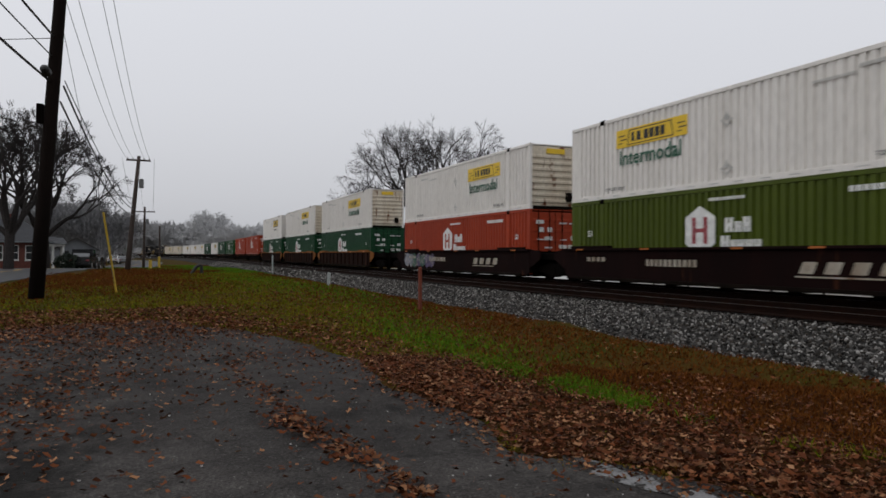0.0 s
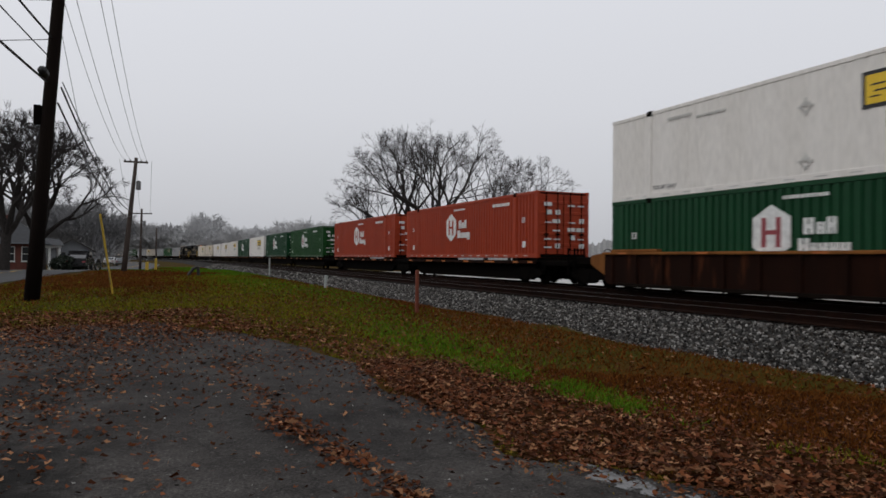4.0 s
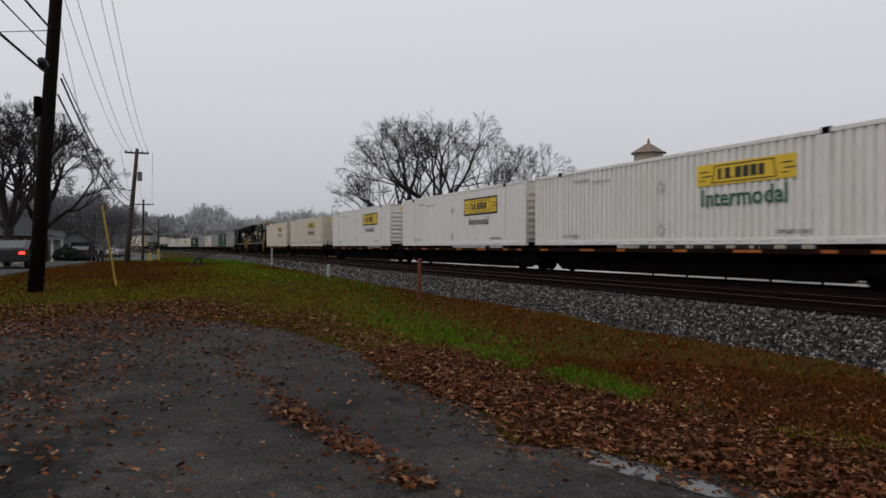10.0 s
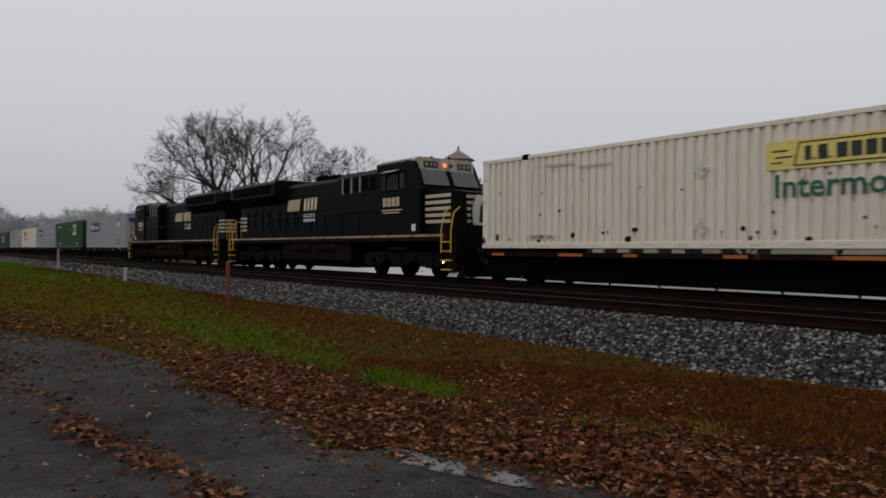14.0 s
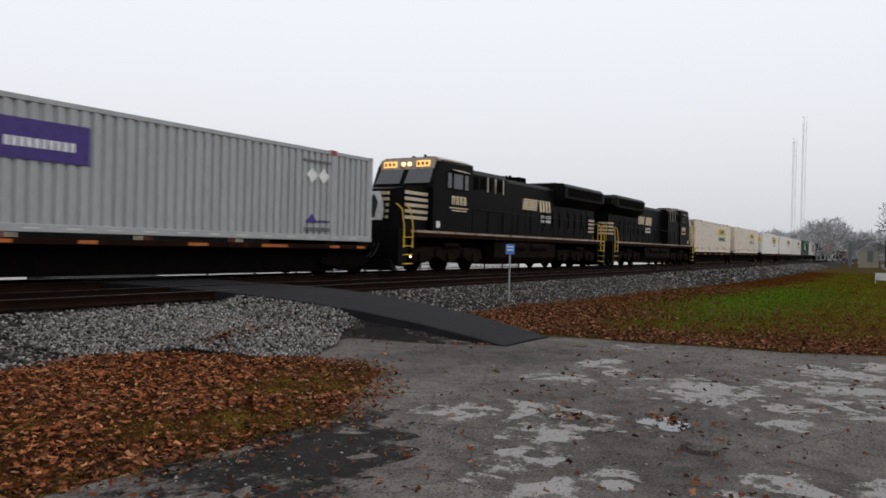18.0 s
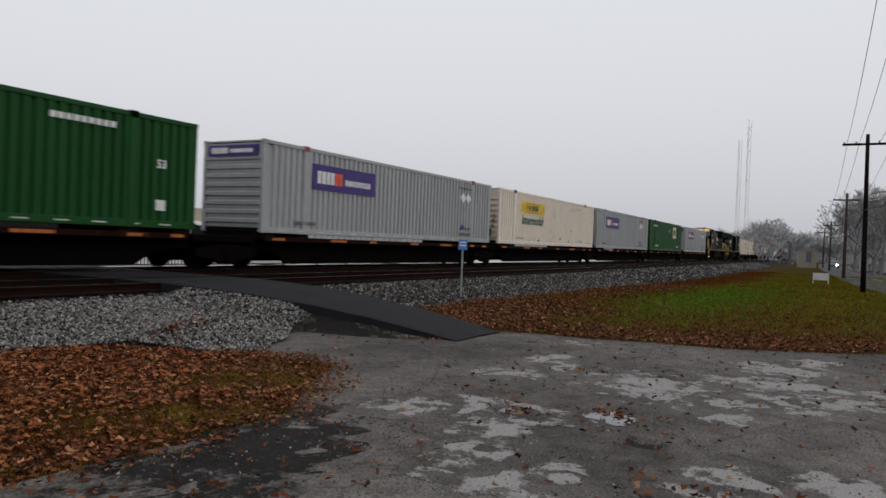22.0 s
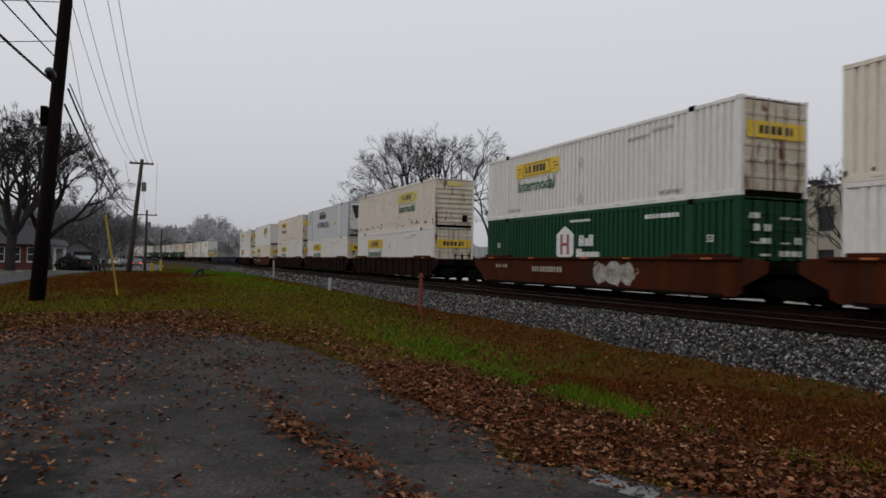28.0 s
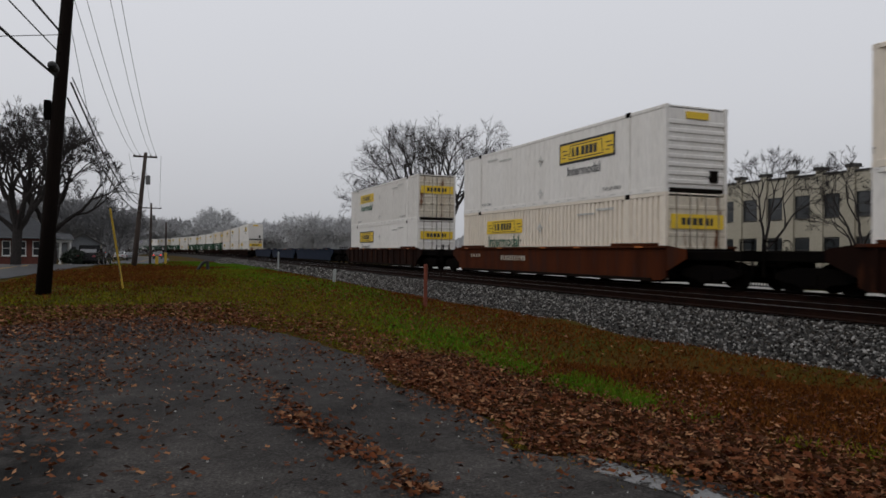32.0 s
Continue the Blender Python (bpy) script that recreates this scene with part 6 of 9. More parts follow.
for i, (cx, cy, rx, ry, tn) in enumerate([(-4.5, 3.42, 0.62, 0.16, 0.25), (-3.9, 3.62, 0.4, 0.13, 0.25)]):
    tagged(sheet("paint_mark", blot(cx, cy, rx, ry, 60 + i, tn, 0.35), 0.020, "worn_paint", 0.2), "worn white paint mark on asphalt", "marking", kind="structure")
for i, (cx, cy) in enumerate([(6.35, 1.48), (-1.2, 3.6)]):
    s, z = Solid(), gz(cx, cy)
    low, top = blot(cx, cy, 0.15, 0.13, 70 + i, 1.75, 0.5), blot(cx, cy, 0.12, 0.09, 70 + i, 1.75, 0.5)
    n = len(low)
    s.add([(*p, z - 0.02) for p in low] + [(*p, z + 0.05) for p in low] + [(*p, z + 0.085) for p in top], [(k + m * n, (k + 1) % n + m * n, (k + 1) % n + (m + 1) * n, k + (m + 1) * n) for m in (0, 1) for k in range(n)] + [tuple(range(2 * n, 3 * n))])
    tagged(part("loose_stone", s, "lot_right"), "flat grey stone lying on the asphalt", "stone")

# roads
def band(name, line, half, lift, material, label, category="road"):
    """A strip of road along a line of points."""
    v, f = [], []
    for i, (x, y) in enumerate(line):
        a, b = Vector(line[max(i - 1, 0)]), Vector(line[min(i + 1, len(line) - 1)])
        d = (b - a).normalized()
        for k in (-1, -0.33, 0.33, 1):
            px, py = x - d.y * k * half, y + d.x * k * half
            v.append((px, py, gz(px, py) + lift))
    for i in range(len(line) - 1):
        for k in range(3):
            f.append((i * 4 + k, i * 4 + k + 4, i * 4 + k + 5, i * 4 + k + 1))
    return tagged(part(name, Solid().add(v, f), material), label, category, kind="structure")


def curve_line(pts, n=12):
    out = []
    for i in range(len(pts) - 1):
        p0, p1, p2, p3 = (Vector(pts[max(0, min(len(pts) - 1, i + j))]) for j in (-1, 0, 1, 2))
        for k in range(n):
            t = k / n
            out.append(tuple(0.5 * ((2 * p1) + (p2 - p0) * t + (2 * p0 - 5 * p1 + 4 * p2 - p3) * t * t + (3 * p1 - p0 - 3 * p2 + p3) * t ** 3)))
    return out + [pts[-1]]


ROAD_L = curve_line([(26, -26), (-2, -19), (-20, -10.5), (-34, -8.4), (-55, -7.2), (-80, -5.0), (-120, -1.0), (-200, 0.0), (-330, -18)])
ROAD_R = curve_line([(-20, -22), (14, -15), (34, -7.5), (52, -4.6), (90, -2.0), (160, 1.6), (260, 4.0), (420, 4.0)])
band("road_west", ROAD_L, 3.6, 0.03, "road", "wet grey two-lane road")
band("road_east", ROAD_R, 3.3, 0.035, "road", "wet grey two-lane road")
band("centre_line_west", ROAD_L, 0.1, 0.042, "yellow_line", "worn yellow centre line", "marking")
band("centre_line_east", ROAD_R, 0.1, 0.046, "yellow_line", "worn yellow centre line", "marking")
TOWN = [(-75, 21.5), (-40, 21), (0, 21.0), (40, 21.6), (90, 24), (90, 38), (-75, 37)]
tagged(sheet("town_pavement", TOWN, 0.03, "pale_lot", 4.0), "wide wet pale concrete pavement beyond the tracks", "pavement", kind="structure")

# ---- the double track ----
def ribbon(name, profile, s0, s1, step, material, side0=-TRACK_GAP, closed=False):
    """A cross-section (side, z) drawn along the line."""
    ss = np.arange(s0, s1 + step / 2, step)
    rings = []
    for s in ss:
        x, y, h = on_track(s)
        rings.append([(x - (side0 + o) * math.sin(h), y + (side0 + o) * math.cos(h), z) for o, z in profile])
    n = len(profile)
    v = [p for r in rings for p in r]
    m = n if closed else n - 1
    f = [(i * n + k, i * n + (k + 1) % n, (i + 1) * n + (k + 1) % n, (i + 1) * n + k) for i in range(len(ss) - 1) for k in range(m)]
    f = [q[::-1] for q in f]
    return part(name, Solid().add(v, f), material)


BED = [(-4.3, -2.2), (-3.75, -1.78), (-1.75, -1.30), (-1.3, -1.245), (1.3, -1.245), (2.0, -1.26), (2.7, -1.245), (5.3, -1.245), (5.8, -1.30), (7.2, -1.62), (8.2, -2.1)]
tagged(ribbon("ballast_bed", BED, -880, 880, 8, "gravel"), "grey crushed-stone track bed", "track bed", kind="structure")
tagged(ribbon("brake_dust_strip", [(-1.55, -1.262), (-1.3, -1.233), (1.3, -1.233), (2.0, -1.248), (2.7, -1.233), (5.3, -1.233), (5.8, -1.288)], -880, 880, 8, M["stone_dark"]), "dark rusty ballast between and under the rails", "track bed", kind="structure")
railway = {}
for which, off, lab in (("near", 0.0, "empty railway track with rusty rails on timber sleepers"), ("far", TRACK_GAP, "railway track that carries the train")):
    tr = thing("railway_track", lab, "railway track", "tracks", kind="structure")
    railway[which] = tr
    for g in (-0.7525, 0.7525):
        z = RAIL_Z
        prof = [(g - 0.07, z - 0.172), (g + 0.07, z - 0.172), (g + 0.07, z - 0.155), (g + 0.012, z - 0.13), (g + 0.012, z - 0.045), (g + 0.036, z - 0.035), (g + 0.036, z - 0.003), (g - 0.036, z - 0.003), (g - 0.036, z - 0.035), (g - 0.012, z - 0.045), (g - 0.012, z - 0.13), (g - 0.07, z - 0.155)]
        r = ribbon("rail", prof, -880, 880, 4, "rail", off - TRACK_GAP, True)
        r.parent = tr
        h = ribbon("rail_head", [(g - 0.03, z), (g + 0.03, z)], -880, 880, 4, "railhead", off - TRACK_GAP)
        h.parent = r
        h["label"] = "polished running surface"
rng = np.random.RandomState(7)
tie_mesh = Solid().box(-0.115, 0.115, -1.3, 1.3, -0.17, 0, 0.012).mesh("sleeper")
tie_mesh.materials.append(M["tie"])
joined = Solid()
for which, off in (("near", -TRACK_GAP), ("far", 0.0)):
    for s in np.arange(-240, 241, 0.53):
        x, y, h = on_track(float(s), off)
        z = RAIL_Z - 0.172 + rng.uniform(-0.012, 0.004)
        a = h + rng.normal(0, 0.012)
        if which == "near" and -40 < s < 45:
            part("sleeper", tie_mesh, "tie", railway["near"], m=Matrix.Translation((x, y, z)) @ Matrix.Rotation(a, 4, "Z"))
        else:
            c_, s_ = math.cos(a), math.sin(a)
            q = [(x + c_ * u - s_ * w, y + s_ * u + c_ * w, zz) for u in (-0.115, 0.115) for w in (-1.3, 1.3) for zz in (z - 0.17, z)]
            joined.add(q, [(0, 1, 3, 2), (4, 6, 7, 5), (0, 4, 5, 1), (2, 3, 7, 6), (1, 5, 7, 3)])
tagged(part("sleepers", joined, "tie"), "dark timber sleepers along both tracks", "sleepers", kind="stuff")


def stones(name, xs, ys, zs, lo, hi, material, seed, label):
    """Crushed stones: rough little eight-cornered blocks, each turned its own way."""
    r = np.random.RandomState(seed)
    n = len(xs)
    base = np.array([(x, y, z) for x in (-1, 1) for y in (-1, 1) for z in (-1, 1)], float)
    v = base[None] * r.uniform(0.35, 1.0, (n, 8, 3)) * r.uniform(0.6, 1.0, (n, 1, 3))
    q = r.normal(size=(n, 4))
    q /= np.linalg.norm(q, axis=1)[:, None]
    w, a, b, c = q.T
    R = np.stack([np.stack([1 - 2 * (b * b + c * c), 2 * (a * b - w * c), 2 * (a * c + w * b)], -1), np.stack([2 * (a * b + w * c), 1 - 2 * (a * a + c * c), 2 * (b * c - w * a)], -1),
                  np.stack([2 * (a * c - w * b), 2 * (b * c + w * a), 1 - 2 * (a * a + b * b)], -1)], -2)
    v = np.einsum("nij,nkj->nki", R, v) * (r.uniform(lo, hi, (n, 1, 1)) ** 1.0) / 2
    v += np.stack([xs, ys, zs], -1)[:, None]
    f = np.array([(0, 1, 3, 2), (4, 6, 7, 5), (0, 4, 5, 1), (2, 3, 7, 6), (0, 2, 6, 4), (1, 5, 7, 3)])
    f = (f[None] + 8 * np.arange(n)[:, None, None]).reshape(-1, 4)
    return tagged(part(name, bulk(name, v.reshape(-1, 3), f, material), material), label, "gravel", kind="stuff")


def bed_z(off):
    return np.interp(off, [p[0] for p in BED], [p[1] for p in BED])


def strew(n, s0, s1, o0, o1, seed, power=1.0):
    r = np.random.RandomState(seed)
    s = s0 + (s1 - s0) * r.rand(n)
    if power != 1.0:
        s = np.sign(s) * (np.abs(s) / max(abs(s0), abs(s1))) ** power * max(abs(s0), abs(s1))
    o = o0 + (o1 - o0) * r.rand(n)
    x = np.interp(s, S_, X_)
    y = np.interp(s, S_, Y_) - TRACK_GAP + o
    return x, y, o


bx, by, bo = strew(66000, -50, 42, -4.0, -1.2, 11, 1.6)
jag = 0.30 * ripple(bx, by * 0, 0.9, 3.0)
keep = bo > -3.75 + jag
bx, by, bo = bx[keep], by[keep], bo[keep]
stones("ballast_stones", bx, by, bed_z(bo) + 0.010, 0.035, 0.085, "stone", 12, "loose grey ballast stones on the track shoulder")
bx, by, bo = strew(12000, -32, 32, -1.2, 2.6, 13, 1.3)
keep = (np.abs(np.abs(bo) - 0.7525) > 0.1)
bx, by, bo = bx[keep], by[keep], bo[keep]
stones("ballast_stones", bx, by, bed_z(bo) + 0.018, 0.04, 0.09, "stone_dark", 14, "loose grey ballast stones between the rails")
RAMP = [(5.75, 10.85, 12.6, -1.675), (6.4, 10.75, 12.62, -1.56), (7.4, 10.6, 12.65, -1.40), (8.6, 10.4, 12.7, -1.25), (9.8, 10.2, 12.75, -1.14), (11.0, 10.0, 12.8, -1.075), (12.05, 9.9, 12.85, -1.05)]
r_ = np.random.RandomState(15)
bx, by = r_.uniform(5.2, 10.7, 30000), r_.uniform(6.3, 11.4, 30000)
keep = inside(bx, by, [(4.8, 10.6), (5.4, 9.8), (6.8, 9.0), (7.3, 7.9), (8.0, 7.5), (9.0, 7.9), (9.8, 8.5), (10.5, 8.6), (10.0, 11.4), (6.5, 11.4)]) & (bx < np.interp(by, [q[0] for q in RAMP], [q[1] for q in RAMP]) + 0.02)
bx, by = bx[keep], by[keep]


def heap_z(x, y):
    """Top of the gravel heaped beside the crossing and against the ramp's edge."""
    base = np.maximum(ground_z(x, y), bed_z(y - track_y(x)))
    ry = [q[0] for q in RAMP]
    edge, rz = np.interp(y, ry, [q[1] for q in RAMP]), np.interp(y, ry, [q[3] for q in RAMP])
    lean_to = np.maximum(rz - 0.05 - 0.30 * np.maximum(0, edge - x) - base, 0) * smooth(7.7, 9.2, y)
    return base + np.maximum(lean_to, 0.26 * np.exp(-((x - 8.4) / 1.6) ** 2 - ((y - 9.2) / 1.0) ** 2))


stones("gravel_spill", bx, by, heap_z(bx, by) + 0.004 + 0.025 * r_.rand(len(bx)), 0.024, 0.066, "pebble", 16, "spill of pale gravel beside the crossing")
mx_, my_ = np.meshgrid(np.linspace(5.8, 10.55, 36), np.linspace(6.4, 11.6, 34))
edge_ = np.interp(my_, [q[0] for q in RAMP], [q[1] for q in RAMP])
mx_ = np.minimum(mx_, edge_ + 0.03)
mz_ = heap_z(mx_, my_) - 0.015 - 0.25 * smooth(7.2, 5.9, mx_) - 0.2 * smooth(8.3, 7.3, my_ + 0.35 * (8.5 - mx_))
mi_ = np.arange(mx_.size).reshape(mx_.shape)
tagged(part("gravel_heap", bulk("gravel_heap", np.stack([mx_, my_, mz_], -1).reshape(-1, 3), np.stack([mi_[:-1, :-1], mi_[:-1, 1:], mi_[1:, 1:], mi_[1:, :-1]], -1).reshape(-1, 4), "gravel", True), "gravel"), "low heap of pale gravel", "gravel", kind="structure")

# asphalt ramp up to the crossing, and the panels between the rails
v, f = [], []
for i, (y, x0, x1, z) in enumerate(RAMP):
    v += [(x0 - 0.06, y, z - 0.42), (x0, y, z), (x0 + 0.1, y, z + 0.012), ((x0 + x1) / 2, y, z + 0.03), (x1 - 0.1, y, z + 0.012), (x1, y, z), (x1 + 0.06, y, z - 0.42)]
for i in range(len(RAMP) - 1):
    f += [(i * 7 + k, i * 7 + k + 1, (i + 1) * 7 + k + 1, (i + 1) * 7 + k) for k in range(6)]
f.append(tuple(range(6, -1, -1)))
sh_ = Solid()
low_ = [q for q in RAMP if q[0] < 10]
for y, x0, x1, z in low_:
    sh_.v += [(x0 + 0.05, y, z - 0.085), (x0 - 0.16, y, z - 0.05 - 0.55 * (z + 1.66)), (x0 - 0.55, y, gz(x0 - 0.55, y) - 0.03)]
sh_.f = [(3 * i + k, 3 * i + k + 1, 3 * i + k + 4, 3 * i + k + 3) for i in range(len(low_) - 1) for k in (0, 1)]
tagged(part("ramp_shoulder", sh_, "dark_grit"), "crumbled dark asphalt along the ramp's side", "pavement", kind="structure")
tagged(part("crossing_ramp", Solid().add(v, [q[::-1] for q in f]), "tar"), "fresh black asphalt ramp up to the track crossing", "ramp", kind="structure")
for y0, y1 in ((12.23, 13.55), (13.75, 16.02), (16.25, 17.5), (17.75, 19.5)):
    tagged(part("crossing_panel", Solid().box(9.9, 12.9, y0, y1, -1.3, -1.052, 0.02), "tar"), "black asphalt crossing panel between rails", "crossing panel", kind="structure")


# loose grit on the asphalt
r_ = np.random.RandomState(17)
bx, by = r_.uniform(-17, 16, 56000), r_.uniform(-3, 5.6, 56000)
keep = (inside(bx, by, LOT) | inside(bx, by, LOT_R)) & (r_.rand(56000) < 0.35 + 0.5 * smooth(-0.2, 0.7, ripple(bx, by, 1.1, 8.0)) + 0.3 * smooth(2, 5, bx)) & (np.hypot(bx, by) > 1.2)
bx, by = bx[keep], by[keep]
stones("loose_grit", bx, by, ground_z(bx, by) + 0.010, 0.005, 0.017, "grit", 18, "fine loose grit on the asphalt")
r_ = np.random.RandomState(117)
bx, by = r_.uniform(-15, 13, 5200), r_.uniform(-2.5, 5.2, 5200)
strip_ = np.exp(-((by - 4.1 + 0.25 * (bx - 4.4)) / 0.9) ** 2) * smooth(1.5, 3, bx) * smooth(7, 5.5, bx)
keep = (inside(bx, by, LOT) | inside(bx, by, LOT_R)) & (r_.rand(5200) < 0.3 + 0.7 * strip_) & (np.hypot(bx, by) > 1.5)
stones("stone_chips", bx[keep], by[keep], ground_z(bx[keep], by[keep]) + 0.014, 0.012, 0.036, "pebble", 118, "pale stone chips scattered over the asphalt")
PUDDLE = ragged(blot(7.12, 1.96, 0.26, 0.24, 119, 0.25, 0.4), 0.1, 0.03, 120)
tagged(sheet("puddle", PUDDLE, 0.0135, "puddle", 0.3), "shallow puddle that mirrors the sky, leaves in it", "puddle", kind="structure")
bx, by, bo = strew(16000, -130, 130, -3.9, -1.2, 19)
keep = np.abs(bx) > 38
bx, by, bo = bx[keep], by[keep], bo[keep]
stones("far_ballast_stones", bx, by, bed_z(bo) + 0.012, 0.09, 0.2, "stone", 20, "loose grey ballast stones farther along the track")


# ---- leaves and grass ----
def leaves(name, xs, ys, lift, seed, label, lo=0.05, hi=0.10, material="leaf"):
    r = np.random.RandomState(seed)
    n = len(xs)
    out = np.array([(-0.5, 0, 0), (-0.16, 0.36, 0.16), (0.02, 0.13, 0.05), (0.55, 0.05, 0.2), (0.16, -0.34, 0.14), (-0.1, -0.12, 0.04)], float)
    v = out[None] * r.uniform(0.75, 1.25, (n, 6, 1))
    v[:, :, 2] *= r.uniform(-0.6, 2.2, (n, 1))
    a = r.uniform(0, 6.283, n)
    tilt = r.normal(0, 0.6, n)
    c, s = np.cos(a), np.sin(a)
    x = v[:, :, 0]
    y = v[:, :, 1] * np.cos(tilt)[:, None] - v[:, :, 2] * np.sin(tilt)[:, None]
    z = v[:, :, 1] * np.sin(tilt)[:, None] + v[:, :, 2] * np.cos(tilt)[:, None]
    size = r.uniform(lo, hi, (n, 1))
    X = (x * c[:, None] - y * s[:, None]) * size + np.asarray(xs)[:, None]
    Y = (x * s[:, None] + y * c[:, None]) * size + np.asarray(ys)[:, None]
    Z = z * size + (ground_z(xs, ys) + lift + r.uniform(0, 0.02, n))[:, None] + 0.012
    f = np.array([(0, 2, 1), (0, 3, 2), (0, 4, 3), (0, 5, 4)])
    f = (f[None] + 6 * np.arange(n)[:, None, None]).reshape(-1, 3)
    return tagged(part(name, bulk(name, np.stack([X, Y, Z], -1).reshape(-1, 3), f, material), material), label, "leaves", kind="stuff")


def scatter(n, x0, x1, y0, y1, seed):
    r = np.random.RandomState(seed)
    return r.uniform(x0, x1, n), r.uniform(y0, y1, n), r.rand(n)


mossy = lambda x, y: smooth(-0.45, 0.3, ripple(x, y, 1.25, 2.6)) * smooth(-2.0, 0.5, x) * smooth(6.6, 5.2, y - 0.12 * x + 0.3 * ripple(x, y, 0.8, 1.0))  # where moss shows through
rise = lambda x: np.interp(x, [-10, -6, -3, 1], [4.5, 5.2, 6.4, 10.5])  # how far up the bank the leaves lie thick
x, y, u = scatter(150000, -12, 8.4, 2.8, 10.4, 31)
k = inside(x, y, BANK) & (u < 0.46 + 0.3 * ripple(x, y, 0.9, 4.0) + 0.12 * smooth(9, 5, y) - 0.47 * smooth(-0.5, 0.8, y - rise(x)) - 0.42 * mossy(x, y))
leaves("leaf_litter_layer", x[k], y[k], 0.02, 32, "thick layer of brown fallen leaves on the bank", 0.035, 0.075)
# brightened leaf copy over the bank's east end
x, y, u = scatter(26000, 0.0, 8.4, 4.4, 10.4, 231)
k = inside(x, y, BANK) & (u < smooth(0.2, 3.0, x) * (0.36 + 0.25 * ripple(x, y, 0.8, 2.0) - 0.45 * mossy(x, y)))
leaves("dry_leaf_layer", x[k], y[k], 0.032, 232, "orange-brown leaves on the bank's end, brightened for the exposure there", 0.04, 0.08, "leaf_lifted")
x, y, u = scatter(60000, -20, 0, -4, 7.5, 33)
edge = np.interp(x, [p[0] for p in LOT[2:14]], [p[1] for p in LOT[2:14]])
band_ = np.exp(-((y - edge - 0.4) / np.where(y < edge + 0.4, 0.35, 0.7)) ** 2) * (0.6 + 0.4 * ripple(x, y, 1.1, 2.0))
left_ = smooth(-13, -17.5, x) * smooth(3.5, 0.5, y) * 0.8
k = u < np.clip(band_ * 0.9 + left_, 0, 1)
leaves("leaf_drift", x[k], y[k], 0.045, 34, "drift of brown leaves along the asphalt edge")
# leaves blown a little way out from the bank's rim
rim_ = np.array(ragged(BANK, 0.05, 0.03, 8))
r_ = np.random.RandomState(43)
pick = r_.randint(0, len(rim_), 9000)
x, y = rim_[pick, 0] + r_.normal(0, 0.22, 9000), rim_[pick, 1] + r_.normal(0, 0.22, 9000)
k = ((y < 5.2) | (x > 5)) & (y - track_y(x) < -2.9)
leaves("rim_leaves", x[k], y[k], 0.012, 44, "brown leaves spilling from the bank onto the asphalt", 0.035, 0.075)
TRAIL_X, TRAIL_Y = (-11.2, -8.8, -7.2, -6.5, -5.3, -4.8), (1.22, 1.42, 1.42, 1.53, 1.7, 1.78)
x, y, u = scatter(60000, -18, 15, -3, 4.4, 35)
clump = np.exp(-((x + 6.6) / 0.5) ** 2 - ((y - 1.55 + (x + 6.6) * 0.5) / 0.22) ** 2) + 0.6 * np.exp(-((x + 8.3) / 0.8) ** 2 - ((y - 2.1) / 0.2) ** 2) + 0.8 * np.exp(-((x + 5.7) / 0.35) ** 2 - ((y - 1.2) / 0.25) ** 2)
trail = np.exp(-((y - np.interp(x, TRAIL_X, TRAIL_Y)) / 0.16) ** 2) * ((x > -11.2) & (x < -4.9)) * smooth(-11.5, -6.5, x)
west_ = 1.3 * np.exp(-((x + 10.6) / 0.9) ** 2 - ((y + 0.6) / 0.35) ** 2) * smooth(-0.4, 0.4, ripple(x, y, 1.9, 2.0)) + np.exp(-((x + 8.4) / 1.5) ** 2 - ((y + 1.2) / 0.8) ** 2)
k = u < 0.055 + 0.10 * smooth(1.2, -0.9, y) * smooth(-2, -5, x) + 0.10 * smooth(2.0, 3.2, y) * smooth(4.6, 3.0, x) * smooth(0.5, 2.0, x) + 0.6 * trail + 0.55 * west_ + 0.1 * clump + 0.10 * smooth(0.35, 0.9, ripple(x, y, 1.3, 5.0)) + 0.2 * smooth(-7, -14, x) - 0.02 * smooth(2, 5, x)
leaves("scattered_leaves", x[k], y[k], 0.018, 36, "brown leaves scattered over the asphalt", 0.04, 0.085)
x, y, u = scatter(12000, -11.5, -4.6, 0.7, 2.3, 37)
k = u < np.exp(-((y - np.interp(x, TRAIL_X, TRAIL_Y) - 0.1 * ripple(x, y, 2.2, 1.0)) / 0.15) ** 2) * (0.10 + 0.5 * smooth(-8.6, -6.6, x)) * (0.75 + 0.5 * ripple(x, y, 2.9, 4.0))
leaves("leaf_heap", x[k], y[k], 0.03, 38, "windblown trail of brown leaves on the asphalt", 0.05, 0.09)
x, y, u = scatter(26000, 9, 40, -4, 9.6, 39)
rim_x = lambda y: np.interp(y, [-4, -0.7, 0.8, 2.4, 4.6, 5.7], [17.4, 15.3, 14.1, 13.7, 13.0, 12.7])
x2, y2, u2 = scatter(52000, 12.4, 22, -4, 9.4, 239)
out_ = x2 - rim_x(y2)
k = (y2 - track_y(x2) < -3.3) & (out_ > -0.1) & (u2 < 0.75 * smooth(3.2, 0.8, out_ + 0.8 * ripple(x2, y2, 0.9, 2.0)) + 0.6 * smooth(4.8, 7.2, y2 + 0.6 * ripple(x2, y2, 0.7, 1.0)) * smooth(9, 5, out_)) & ~((x2 > 9.8) & (x2 < 12.9) & (y2 > 5.6))
leaves("verge_leaf_cover", x2[k], y2[k], 0.03, 240, "thick brown leaves along the verge's rim", 0.05, 0.09)
